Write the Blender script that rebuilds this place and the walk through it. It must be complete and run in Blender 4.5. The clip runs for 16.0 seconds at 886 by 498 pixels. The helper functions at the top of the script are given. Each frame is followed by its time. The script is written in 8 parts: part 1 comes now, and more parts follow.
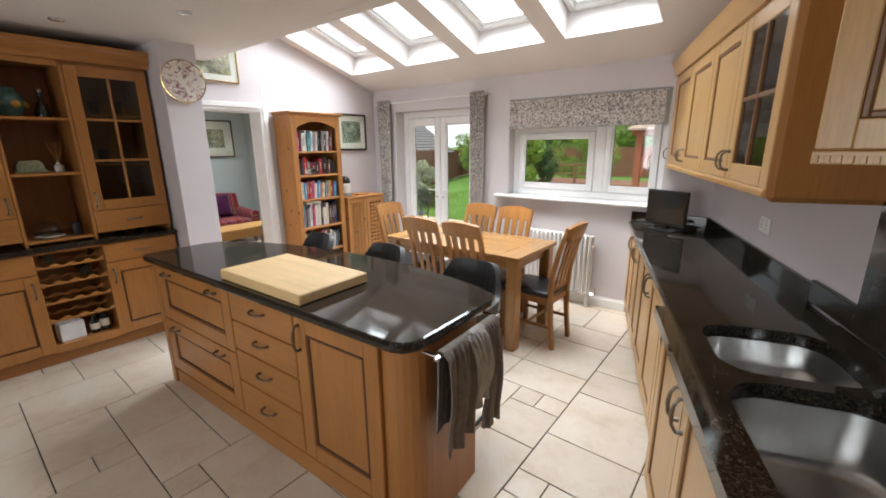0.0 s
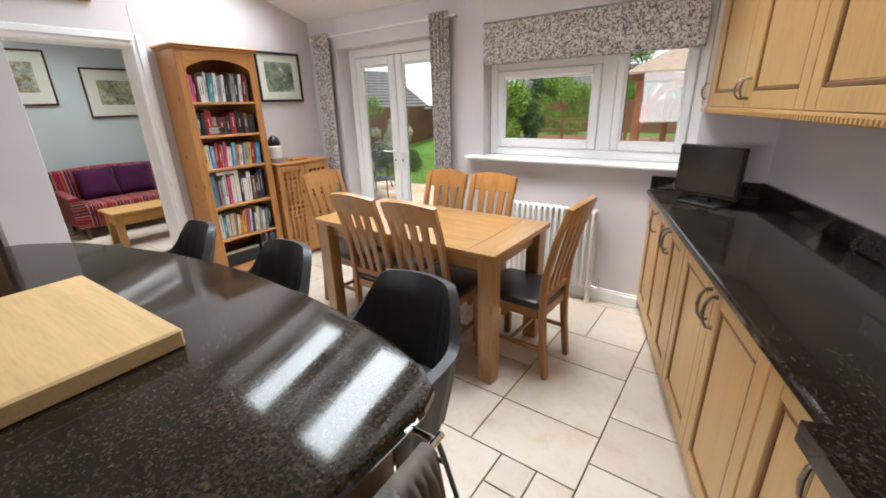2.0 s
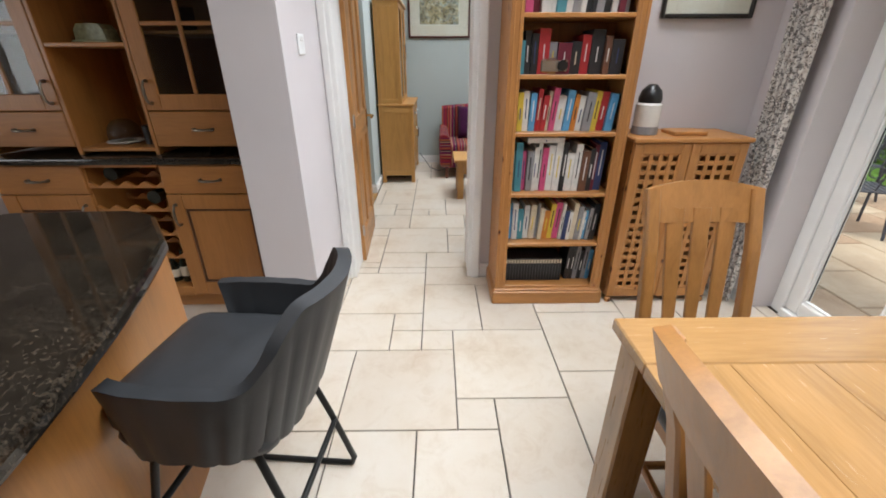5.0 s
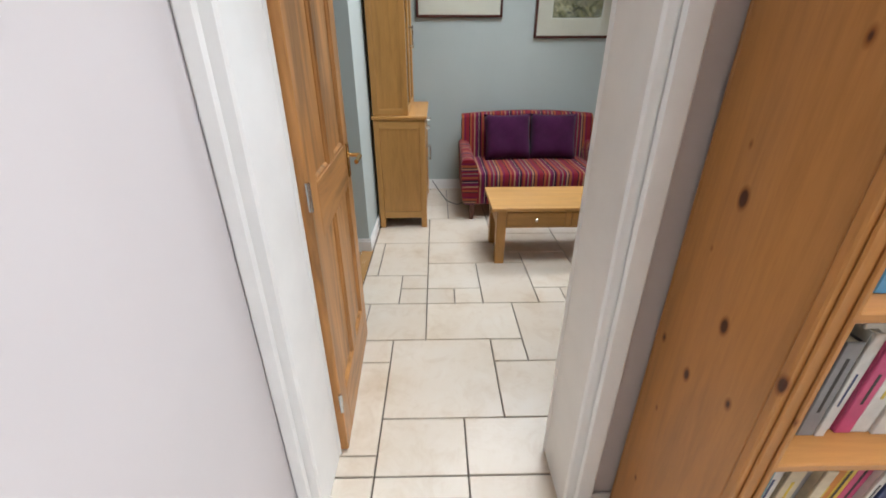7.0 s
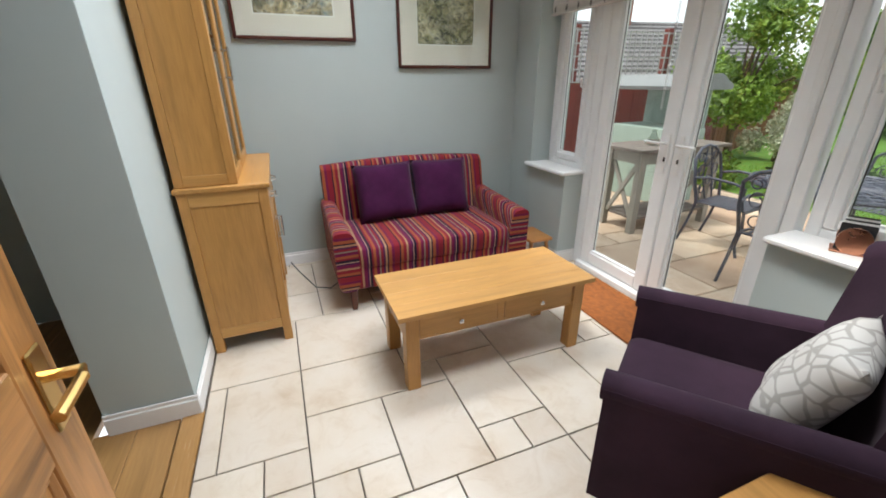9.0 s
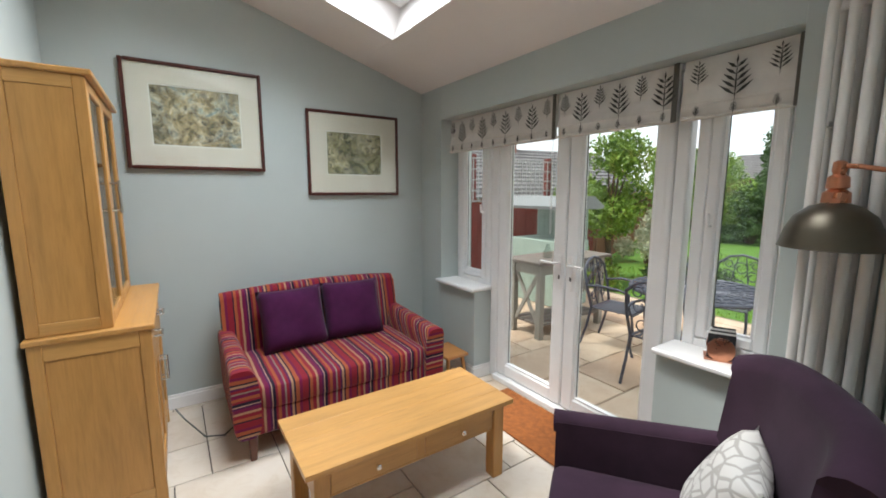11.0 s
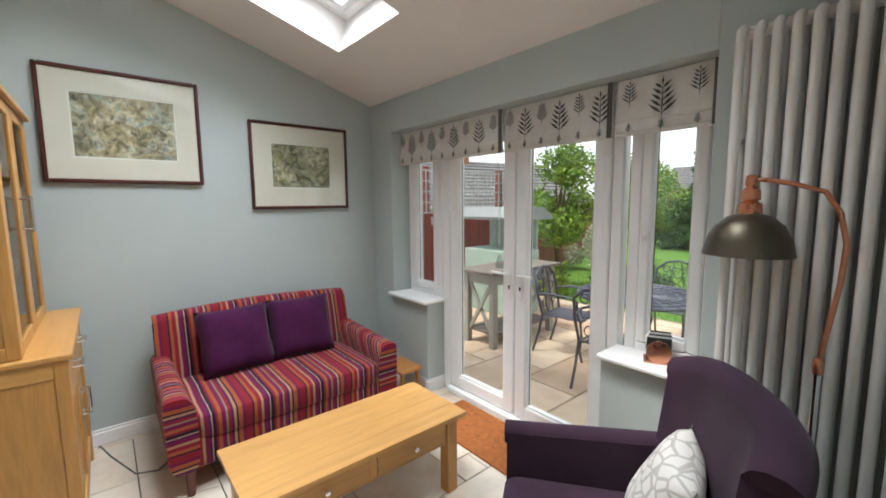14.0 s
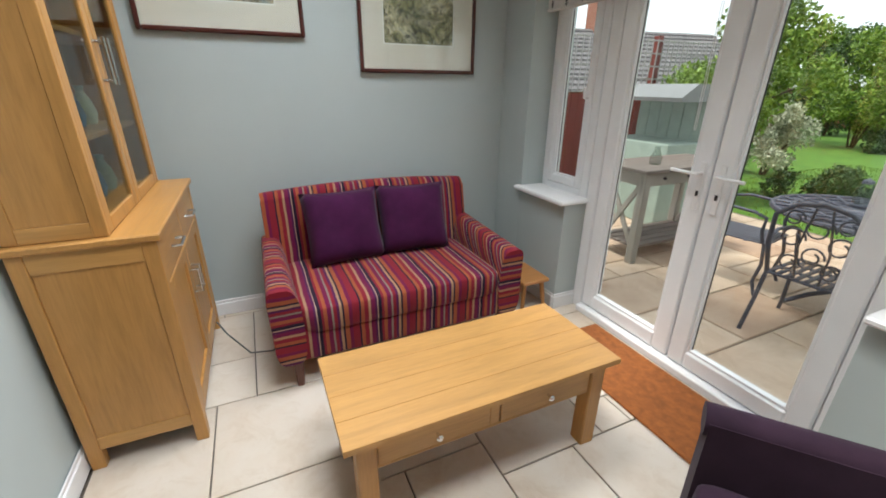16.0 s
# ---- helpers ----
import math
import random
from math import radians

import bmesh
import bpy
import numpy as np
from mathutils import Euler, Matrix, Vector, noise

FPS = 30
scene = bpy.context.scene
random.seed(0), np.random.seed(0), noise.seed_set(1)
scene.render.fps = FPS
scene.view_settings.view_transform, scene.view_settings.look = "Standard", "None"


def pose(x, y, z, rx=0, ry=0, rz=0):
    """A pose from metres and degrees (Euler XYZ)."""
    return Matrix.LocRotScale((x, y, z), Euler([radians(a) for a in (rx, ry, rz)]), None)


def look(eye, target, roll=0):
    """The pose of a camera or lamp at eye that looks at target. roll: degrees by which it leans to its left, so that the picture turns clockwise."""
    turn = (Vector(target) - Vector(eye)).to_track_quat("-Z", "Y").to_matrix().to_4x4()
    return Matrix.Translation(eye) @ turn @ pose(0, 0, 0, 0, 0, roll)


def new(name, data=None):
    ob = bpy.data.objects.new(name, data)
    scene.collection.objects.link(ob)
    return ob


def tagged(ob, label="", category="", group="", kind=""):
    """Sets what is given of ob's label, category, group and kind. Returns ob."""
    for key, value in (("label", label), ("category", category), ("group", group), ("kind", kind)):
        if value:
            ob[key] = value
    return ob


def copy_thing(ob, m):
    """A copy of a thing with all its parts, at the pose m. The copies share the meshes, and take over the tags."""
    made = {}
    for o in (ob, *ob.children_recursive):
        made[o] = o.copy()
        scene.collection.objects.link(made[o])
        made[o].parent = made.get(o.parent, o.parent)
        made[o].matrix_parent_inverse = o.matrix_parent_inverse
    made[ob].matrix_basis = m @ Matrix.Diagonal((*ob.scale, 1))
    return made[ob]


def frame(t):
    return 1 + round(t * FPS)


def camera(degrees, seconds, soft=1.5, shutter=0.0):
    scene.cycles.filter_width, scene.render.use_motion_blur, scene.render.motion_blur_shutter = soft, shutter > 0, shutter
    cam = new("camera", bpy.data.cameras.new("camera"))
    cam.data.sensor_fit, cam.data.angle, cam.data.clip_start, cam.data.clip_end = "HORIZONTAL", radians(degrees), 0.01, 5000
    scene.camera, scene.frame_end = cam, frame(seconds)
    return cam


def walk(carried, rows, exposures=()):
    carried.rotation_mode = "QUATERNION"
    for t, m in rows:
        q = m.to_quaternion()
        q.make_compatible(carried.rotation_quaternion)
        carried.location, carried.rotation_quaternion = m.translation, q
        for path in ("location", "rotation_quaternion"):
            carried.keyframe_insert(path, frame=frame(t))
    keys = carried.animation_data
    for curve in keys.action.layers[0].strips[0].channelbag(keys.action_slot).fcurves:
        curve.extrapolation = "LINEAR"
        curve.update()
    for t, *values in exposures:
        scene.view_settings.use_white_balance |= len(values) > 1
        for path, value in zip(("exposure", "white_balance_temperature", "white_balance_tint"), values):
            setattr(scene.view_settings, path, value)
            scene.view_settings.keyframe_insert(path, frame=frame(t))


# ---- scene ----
cam = camera(94.9, 16.0, soft=1.8)
SKY_STRENGTH, SUN_STRENGTH, K_POWER, S_POWER, B_POWER = 0.15, 3.4, 29.0, 34.0, 22.0
PATH = [
    (0, (0.074, 0.176, 1.592), (-1.134, 1.693, 1.102), -0.5),
    (0.5, (0.033, 0.242, 1.571), (-1.123, 1.782, 1.032), -1.0),
    (1, (-0.069, 0.495, 1.553), (-1.196, 2.04, 0.969), -1.5),
    (1.5, (-0.234, 0.807, 1.509), (-1.321, 2.359, 0.869), -1.7),
    (2, (-0.4, 1.16, 1.484), (-1.521, 2.675, 0.813), -1.6),
    (2.5, (-0.548, 1.55, 1.46), (-1.804, 2.943, 0.767), -0.6),
    (3, (-0.785, 1.902, 1.405), (-2.234, 3.074, 0.68), 0.5),
    (3.5, (-0.99, 2.176, 1.38), (-2.634, 3.015, 0.608), 0.7),
    (4, (-1.189, 2.385, 1.366), (-2.956, 2.864, 0.561), 0.3),
    (4.2, (-1.29, 2.409, 1.359), (-3.083, 2.764, 0.547), 0.2),
    (6.3, (-3.012, 2.241, 1.358), (-4.802, 2.112, 0.475), -0.5),
    (6.5, (-3.17, 2.231, 1.361), (-4.963, 2.138, 0.479), -0.2),
    (7, (-3.527, 2.168, 1.352), (-5.321, 2.196, 0.467), -0.2),
    (7.5, (-3.856, 2.12, 1.364), (-5.638, 2.298, 0.473), -0.6),
    (8, (-4.165, 2.161, 1.351), (-5.931, 2.5, 0.476), -1.0),
    (8.5, (-4.397, 2.173, 1.326), (-6.142, 2.691, 0.496), -1.0),
    (9, (-4.562, 2.169, 1.352), (-6.281, 2.844, 0.584), -0.4),
    (9.5, (-4.62, 2.187, 1.391), (-6.325, 2.994, 0.726), 0.2),
    (10, (-4.63, 2.193, 1.431), (-6.327, 3.108, 0.9), 0.7),
    (10.2, (-4.609, 2.184, 1.431), (-6.301, 3.144, 0.967), 0.4),
    (12.3, (-4.576, 2.215, 1.54), (-6.172, 3.419, 1.463), 0.1),
    (12.5, (-4.572, 2.198, 1.55), (-6.158, 3.416, 1.511), 0.1),
    (13, (-4.556, 2.176, 1.581), (-6.122, 3.421, 1.608), 0.0),
    (13.5, (-4.564, 2.189, 1.557), (-6.108, 3.459, 1.497), -0.1),
    (14, (-4.574, 2.229, 1.467), (-6.099, 3.504, 1.242), -0.5),
    (14.5, (-4.587, 2.251, 1.435), (-6.102, 3.492, 1.032), -0.9),
    (15, (-4.678, 2.291, 1.395), (-6.218, 3.442, 0.843), -1.0),
    (15.5, (-4.903, 2.389, 1.376), (-6.506, 3.385, 0.713), -0.8),
    (16, (-5.131, 2.429, 1.363), (-6.818, 3.202, 0.617), 0.5),
]
walk(cam, [(t, look(eye, target, roll)) for t, eye, target, roll in PATH], [(0.0, 0.08), (2.5, -0.05), (3.2, -0.2), (4.0, -0.34), (6.0, -0.28), (7.5, -0.27), (9.0, 0.0), (10.0, 0.0), (12.5, 0.05), (14.5, 0.1), (16.0, -0.07)])

# world, sun and large lights
SKY = bpy.data.worlds.new("sky")
scene.world = SKY
SKY.use_nodes = True
_n = SKY.node_tree.nodes
_bg = _n["Background"]
_sky = _n.new("ShaderNodeTexSky")
_sky.sky_type, _sky.sun_disc = "NISHITA", False
_sky.sun_elevation, _sky.sun_rotation = radians(68), radians(200)
_sky.air_density, _sky.dust_density = 1.0, 3.0
_mix = _n.new("ShaderNodeMix")
_mix.data_type = "RGBA"
_mix.inputs[0].default_value = 0.65
_mix.inputs[7].default_value = (13.0, 13.4, 14.0, 1)
SKY.node_tree.links.new(_sky.outputs[0], _mix.inputs[6])
SKY.node_tree.links.new(_mix.outputs[2], _bg.inputs[0])
_bg.inputs[1].default_value = SKY_STRENGTH
sun = new("sun", bpy.data.lights.new("sun", "SUN"))
sun.data.energy, sun.data.angle, sun.data.color = SUN_STRENGTH, radians(12), (1.0, 0.96, 0.9)
sun.matrix_world = look((0, 0, 10), (1.2, 3.2, 1.5))


def area_lamp(name, m, sx, sy, power, color):
    d = bpy.data.lights.new(name, "AREA")
    d.spread = radians(125)
    d.shape, d.size, d.size_y, d.energy, d.color = "RECTANGLE", sx, sy, power, color
    ob = new(name, d)
    ob.matrix_world = m
    return ob


# ---- materials ----
def shader(name):
    m = bpy.data.materials.new(name)
    m.use_nodes = True
    t = m.node_tree
    return m, t.nodes, t.links, t.nodes["Principled BSDF"]


def coords(n, l, scale=(1, 1, 1), rot=(0, 0, 0), world=False):
    mp = n.new("ShaderNodeMapping")
    mp.inputs["Scale"].default_value = scale
    mp.inputs["Rotation"].default_value = rot
    if world:
        l.new(n.new("ShaderNodeNewGeometry").outputs["Position"], mp.inputs[0])
    else:
        l.new(n.new("ShaderNodeTexCoord").outputs["Object"], mp.inputs[0])
    return mp.outputs[0]


def noise_tex(n, l, vec, scale, detail=4, rough=0.55, dist=0.0):
    t = n.new("ShaderNodeTexNoise")
    t.inputs["Scale"].default_value, t.inputs["Detail"].default_value = scale, detail
    t.inputs["Roughness"].default_value, t.inputs["Distortion"].default_value = rough, dist
    l.new(vec, t.inputs["Vector"])
    return t.outputs[0]


def ramp(n, l, fac, stops, mode="LINEAR"):
    r = n.new("ShaderNodeValToRGB")
    r.color_ramp.interpolation = mode
    e = r.color_ramp.elements
    while len(e) < len(stops):
        e.new(0.5)
    for el, (p, c) in zip(e, stops):
        el.position, el.color = p, (*c, 1)
    l.new(fac, r.inputs[0])
    return r.outputs[0]


def mixc(n, l, fac, a, b, mode="MIX"):
    m = n.new("ShaderNodeMix")
    m.data_type, m.blend_type = "RGBA", mode
    for sock, v in ((m.inputs[0], fac), (m.inputs[6], a), (m.inputs[7], b)):
        if isinstance(v, (int, float)):
            sock.default_value = v
        elif isinstance(v, tuple):
            sock.default_value = (*v, 1)
        else:
            l.new(v, sock)
    return m.outputs[2]


def math_node(n, l, op, a, b=0.0):
    m = n.new("ShaderNodeMath")
    m.operation = op
    for sock, v in ((m.inputs[0], a), (m.inputs[1], b)):
        if isinstance(v, (int, float)):
            sock.default_value = v
        else:
            l.new(v, sock)
    return m.outputs[0]


def bump(n, l, bs, height, strength, distance=0.002):
    b = n.new("ShaderNodeBump")
    b.inputs["Strength"].default_value, b.inputs["Distance"].default_value = strength, distance
    l.new(height, b.inputs["Height"])
    l.new(b.outputs[0], bs.inputs["Normal"])


def scaled(c, k):
    return tuple(min(1.0, x * k) for x in c)


def plain(name, c, rough=0.5, metal=0.0, var=0.08, scale=9.0, bumps=0.05, coat=0.0, sheen=0.0):
    m, n, l, bs = shader(name)
    v = coords(n, l)
    a = noise_tex(n, l, v, scale, 5)
    f = noise_tex(n, l, v, scale * 18, 3)
    col = ramp(n, l, a, [(0.3, scaled(c, 1 - var)), (0.7, scaled(c, 1 + var))])
    l.new(col, bs.inputs["Base Color"])
    r = math_node(n, l, "MULTIPLY_ADD", a, 0.06)
    r.node.inputs[2].default_value = max(0.02, rough - 0.03)
    l.new(r, bs.inputs["Roughness"])
    bs.inputs["Metallic"].default_value = metal
    bs.inputs["Coat Weight"].default_value = coat
    bs.inputs["Sheen Weight"].default_value = sheen
    if bumps:
        bump(n, l, bs, f, bumps, 0.001)
    return m


def wood(name, c, axis="z", rough=0.38, contrast=0.28, knots=False, coat=0.15):
    m, n, l, bs = shader(name)
    s = {"x": (1.2, 14, 14), "y": (14, 1.2, 14), "z": (14, 14, 1.2)}[axis]
    v = coords(n, l, s)
    oi = n.new("ShaderNodeObjectInfo")
    shift = n.new("ShaderNodeVectorMath")
    shift.operation = "ADD"
    l.new(v, shift.inputs[0])
    rr = math_node(n, l, "MULTIPLY", oi.outputs["Random"], 40.0)
    l.new(rr, shift.inputs[1])
    v2 = shift.outputs[0]
    a = noise_tex(n, l, v2, 1.3, 6, 0.6, 0.8)
    g = noise_tex(n, l, v2, 9.0, 4, 0.6)
    big = noise_tex(n, l, coords(n, l), 1.7, 3)
    col = ramp(n, l, a, [(0.25, scaled(c, 1 - contrast)), (0.5, c), (0.78, scaled(c, 1 + contrast * 0.55))])
    gr = ramp(n, l, g, [(0.35, (0.72, 0.68, 0.62)), (0.6, (1, 1, 1))])
    col = mixc(n, l, 0.36, col, gr, "MULTIPLY")
    bg = ramp(n, l, big, [(0.3, (0.88, 0.86, 0.84)), (0.7, (1.0, 1.0, 1.0))])
    col = mixc(n, l, 0.8, col, bg, "MULTIPLY")
    if knots:
        vo = n.new("ShaderNodeTexVoronoi")
        vo.voronoi_dimensions = "2D"
        vo.inputs["Scale"].default_value = 1.0
        sp = n.new("ShaderNodeSeparateXYZ")
        l.new(coords(n, l, (8, 8, 4.6)), sp.inputs[0])
        cb_ = n.new("ShaderNodeCombineXYZ")
        l.new(math_node(n, l, "ADD", sp.outputs[0], sp.outputs[1]), cb_.inputs[0])
        l.new(sp.outputs[2], cb_.inputs[1])
        l.new(cb_.outputs[0], vo.inputs["Vector"])
        away = math_node(n, l, "MULTIPLY", vo.outputs["Color"], 0.16)
        kn = ramp(n, l, math_node(n, l, "ADD", vo.outputs["Distance"], away), [(0.085, (0.13, 0.05, 0.02)), (0.11, (0.6, 0.45, 0.33)), (0.15, (1, 1, 1))])
        col = mixc(n, l, 1.0, col, kn, "MULTIPLY")
    l.new(col, bs.inputs["Base Color"])
    r = math_node(n, l, "MULTIPLY_ADD", g, 0.2)
    r.node.inputs[2].default_value = rough - 0.1
    l.new(r, bs.inputs["Roughness"])
    bs.inputs["Coat Weight"].default_value, bs.inputs["Coat Roughness"].default_value = coat, 0.25
    bump(n, l, bs, g, 0.12, 0.001)
    return m


def granite(name):
    m, n, l, bs = shader(name)
    v = coords(n, l)
    vo = n.new("ShaderNodeTexVoronoi")
    vo.inputs["Scale"].default_value = 240
    l.new(v, vo.inputs["Vector"])
    a = noise_tex(n, l, v, 105, 6, 0.7)
    big = noise_tex(n, l, v, 9, 4)
    col = ramp(n, l, a, [(0.40, (0.012, 0.010, 0.008)), (0.53, (0.033, 0.027, 0.020)), (0.64, (0.066, 0.054, 0.040)), (0.78, (0.12, 0.10, 0.078))])
    dk = ramp(n, l, vo.outputs["Color"], [(0.25, (0.35, 0.35, 0.35)), (0.8, (1.2, 1.15, 1.1))])
    col = mixc(n, l, 0.9, col, dk, "MULTIPLY")
    col = mixc(n, l, 0.8, col, ramp(n, l, big, [(0.35, (0.55, 0.52, 0.5)), (0.65, (1.2, 1.15, 1.1))]), "MULTIPLY")
    l.new(col, bs.inputs["Base Color"])
    l.new(ramp(n, l, big, [(0.3, (0.04, 0.04, 0.04)), (0.7, (0.09, 0.09, 0.09))]), bs.inputs["Roughness"])
    bs.inputs["Specular IOR Level"].default_value = 0.42
    return m


def stone_tile(name):
    m, n, l, bs = shader(name)
    v = coords(n, l, world=True)
    oi = n.new("ShaderNodeObjectInfo")
    a = noise_tex(n, l, v, 3.0, 5, 0.6)
    f = noise_tex(n, l, v, 90, 2, 0.5)
    col = ramp(n, l, a, [(0.3, (0.55, 0.455, 0.35)), (0.45, (0.625, 0.55, 0.455)), (0.7, (0.655, 0.60, 0.525))])
    vein = noise_tex(n, l, v, 7.0, 6, 0.7, 1.5)
    col = mixc(n, l, 0.55, col, ramp(n, l, vein, [(0.32, (0.86, 0.80, 0.73)), (0.5, (1, 1, 1))]), "MULTIPLY")
    tone = ramp(n, l, oi.outputs["Random"], [(0.0, (0.92, 0.90, 0.88)), (1.0, (1.03, 1.03, 1.02))])
    col = mixc(n, l, 1.0, col, tone, "MULTIPLY")
    fl = ramp(n, l, f, [(0.3, (0.975, 0.97, 0.96)), (0.7, (1, 1, 1))])
    col = mixc(n, l, 0.3, col, fl, "MULTIPLY")
    l.new(col, bs.inputs["Base Color"])
    bs.inputs["Roughness"].default_value = 0.28
    bump(n, l, bs, f, 0.03, 0.001)
    return m


def wall_paint(name, c):
    m, n, l, bs = shader(name)
    v = coords(n, l, world=True)
    a = noise_tex(n, l, v, 1.4, 4)
    f = noise_tex(n, l, v, 160, 3)
    l.new(ramp(n, l, a, [(0.3, scaled(c, 0.965)), (0.7, scaled(c, 1.03))]), bs.inputs["Base Color"])
    bs.inputs["Roughness"].default_value = 0.75
    bump(n, l, bs, f, 0.08, 0.0008)
    return m


def stripes(name, axis, period=0.29):
    m, n, l, bs = shader(name)
    tc = n.new("ShaderNodeTexCoord")
    sp = n.new("ShaderNodeSeparateXYZ")
    l.new(tc.outputs["Object"], sp.inputs[0])
    wob = noise_tex(n, l, tc.outputs["Object"], 5, 2)
    if axis == "y":
        base = sp.outputs[1]
    else:
        base = math_node(n, l, "ADD", sp.outputs[0], sp.outputs[2])
    base = math_node(n, l, "ADD", base, math_node(n, l, "MULTIPLY", wob, 0.012))
    fr = math_node(n, l, "FRACT", math_node(n, l, "MULTIPLY", math_node(n, l, "ADD", base, 20.0), 1 / period))
    pal = dict(r=(0.20, 0.014, 0.024), o=(0.29, 0.075, 0.03), m=(0.14, 0.010, 0.045), k=(0.018, 0.010, 0.022), t=(0.33, 0.19, 0.11), p=(0.075, 0.012, 0.055), g=(0.20, 0.16, 0.13), w=(0.40, 0.28, 0.20))
    seq = "rkortmpwkromgrptkomr"
    wid = [5, 2, 4, 5, 3, 5, 3, 1, 4, 3, 4, 5, 2, 4, 3, 3, 2, 5, 4, 3]
    tot, pos, stops = sum(wid), 0, []
    for ch, w_ in zip(seq, wid):
        stops.append((pos / tot, pal[ch]))
        pos += w_
    col = ramp(n, l, fr, stops, "CONSTANT")
    weave = noise_tex(n, l, coords(n, l, (400, 400, 400)), 1.0, 2)
    col = mixc(n, l, 0.35, col, ramp(n, l, weave, [(0.3, (0.6, 0.6, 0.6)), (0.7, (1.3, 1.3, 1.3))]), "MULTIPLY")
    l.new(col, bs.inputs["Base Color"])
    bs.inputs["Roughness"].default_value = 0.85
    bs.inputs["Sheen Weight"].default_value = 0.05
    bump(n, l, bs, weave, 0.25, 0.001)
    return m


def specks(name, base, dark, scale=42, cut=0.47):
    m, n, l, bs = shader(name)
    v = coords(n, l)
    a = noise_tex(n, l, v, scale, 2, 0.5, 1.2)
    b = noise_tex(n, l, v, scale * 0.6, 2, 0.5, 0.6)
    c1 = ramp(n, l, a, [(cut, base), (cut + 0.05, dark)])
    c2 = ramp(n, l, b, [(0.52, (1, 1, 1)), (0.6, (0.78, 0.73, 0.70))])
    col = mixc(n, l, 1.0, c1, c2, "MULTIPLY")
    l.new(col, bs.inputs["Base Color"])
    bs.inputs["Roughness"].default_value = 0.9
    w = noise_tex(n, l, coords(n, l), 500, 2)
    bump(n, l, bs, w, 0.2, 0.001)
    return m


def painting(name, stops, scale=6.0, seed=0.0):
    m, n, l, bs = shader(name)
    v = coords(n, l, (1, 1, 1))
    mp = v.node
    mp.inputs["Location"].default_value = (seed, seed * 1.7, seed * 0.6)
    a = noise_tex(n, l, v, scale, 6, 0.65, 1.5)
    b = noise_tex(n, l, v, scale * 4, 5, 0.7, 0.8)
    col = ramp(n, l, a, stops)
    col = mixc(n, l, 1.0, col, ramp(n, l, b, [(0.34, (0.16, 0.16, 0.16)), (0.48, (0.8, 0.8, 0.76)), (0.68, (1.5, 1.45, 1.35))]), "MULTIPLY")
    col = mixc(n, l, 0.5, col, ramp(n, l, noise_tex(n, l, v, scale * 0.55, 2), [(0.4, (0.35, 0.42, 0.5)), (0.5, (1, 1, 1))]), "MULTIPLY")
    l.new(col, bs.inputs["Base Color"])
    bs.inputs["Roughness"].default_value = 0.6
    bs.inputs["Coat Weight"].default_value, bs.inputs["Coat Roughness"].default_value = 0.6, 0.03
    return m


def glass(name, rough=0.0, tint=(0.97, 0.99, 0.98)):
    m, n, l, bs = shader(name)
    tr = n.new("ShaderNodeBsdfTransparent")
    tr.inputs[0].default_value = (*tint, 1)
    gl = n.new("ShaderNodeBsdfGlossy")
    gl.inputs["Roughness"].default_value = 0.01 + rough
    lw = n.new("ShaderNodeLayerWeight")
    lw.inputs[0].default_value = 0.5
    p5 = math_node(n, l, "POWER", lw.outputs["Facing"], 5.0)
    fr = math_node(n, l, "MULTIPLY_ADD", p5, 0.6).node
    fr.inputs[2].default_value = 0.035
    mx = n.new("ShaderNodeMixShader")
    l.new(fr.outputs[0], mx.inputs[0])
    l.new(tr.outputs[0], mx.inputs[1])
    l.new(gl.outputs[0], mx.inputs[2])
    l.new(mx.outputs[0], n["Material Output"].inputs[0])
    return m


def leafy(name, c1, c2):
    m, n, l, bs = shader(name)
    gi = n.new("ShaderNodeNewGeometry")
    col = ramp(n, l, gi.outputs["Random Per Island"], [(0.0, c1), (1.0, c2)])
    a = noise_tex(n, l, coords(n, l), 1.8, 3)
    col = mixc(n, l, 0.7, col, ramp(n, l, a, [(0.3, (0.6, 0.65, 0.6)), (0.7, (1.15, 1.15, 1.0))]), "MULTIPLY")
    l.new(col, bs.inputs["Base Color"])
    bs.inputs["Roughness"].default_value = 0.55
    bs.inputs["Subsurface Weight"].default_value = 0.0
    return m


def paving(name):
    m, n, l, bs = shader(name)
    v = coords(n, l, world=True)
    oi = n.new("ShaderNodeObjectInfo")
    a = noise_tex(n, l, v, 2.5, 6, 0.65, 0.5)
    f = noise_tex(n, l, v, 40, 5)
    col = ramp(n, l, a, [(0.3, (0.46, 0.34, 0.25)), (0.55, (0.60, 0.48, 0.37)), (0.75, (0.64, 0.55, 0.45))])
    t = ramp(n, l, oi.outputs["Random"], [(0.0, (0.85, 0.72, 0.64)), (0.5, (1.0, 0.97, 0.92)), (1.0, (1.12, 1.1, 1.05))])
    col = mixc(n, l, 1.0, col, t, "MULTIPLY")
    l.new(mixc(n, l, 0.5, col, ramp(n, l, f, [(0.3, (0.8, 0.8, 0.8)), (0.7, (1.1, 1.1, 1.1))]), "MULTIPLY"), bs.inputs["Base Color"])
    bs.inputs["Roughness"].default_value = 0.85
    bump(n, l, bs, f, 0.4, 0.003)
    return m


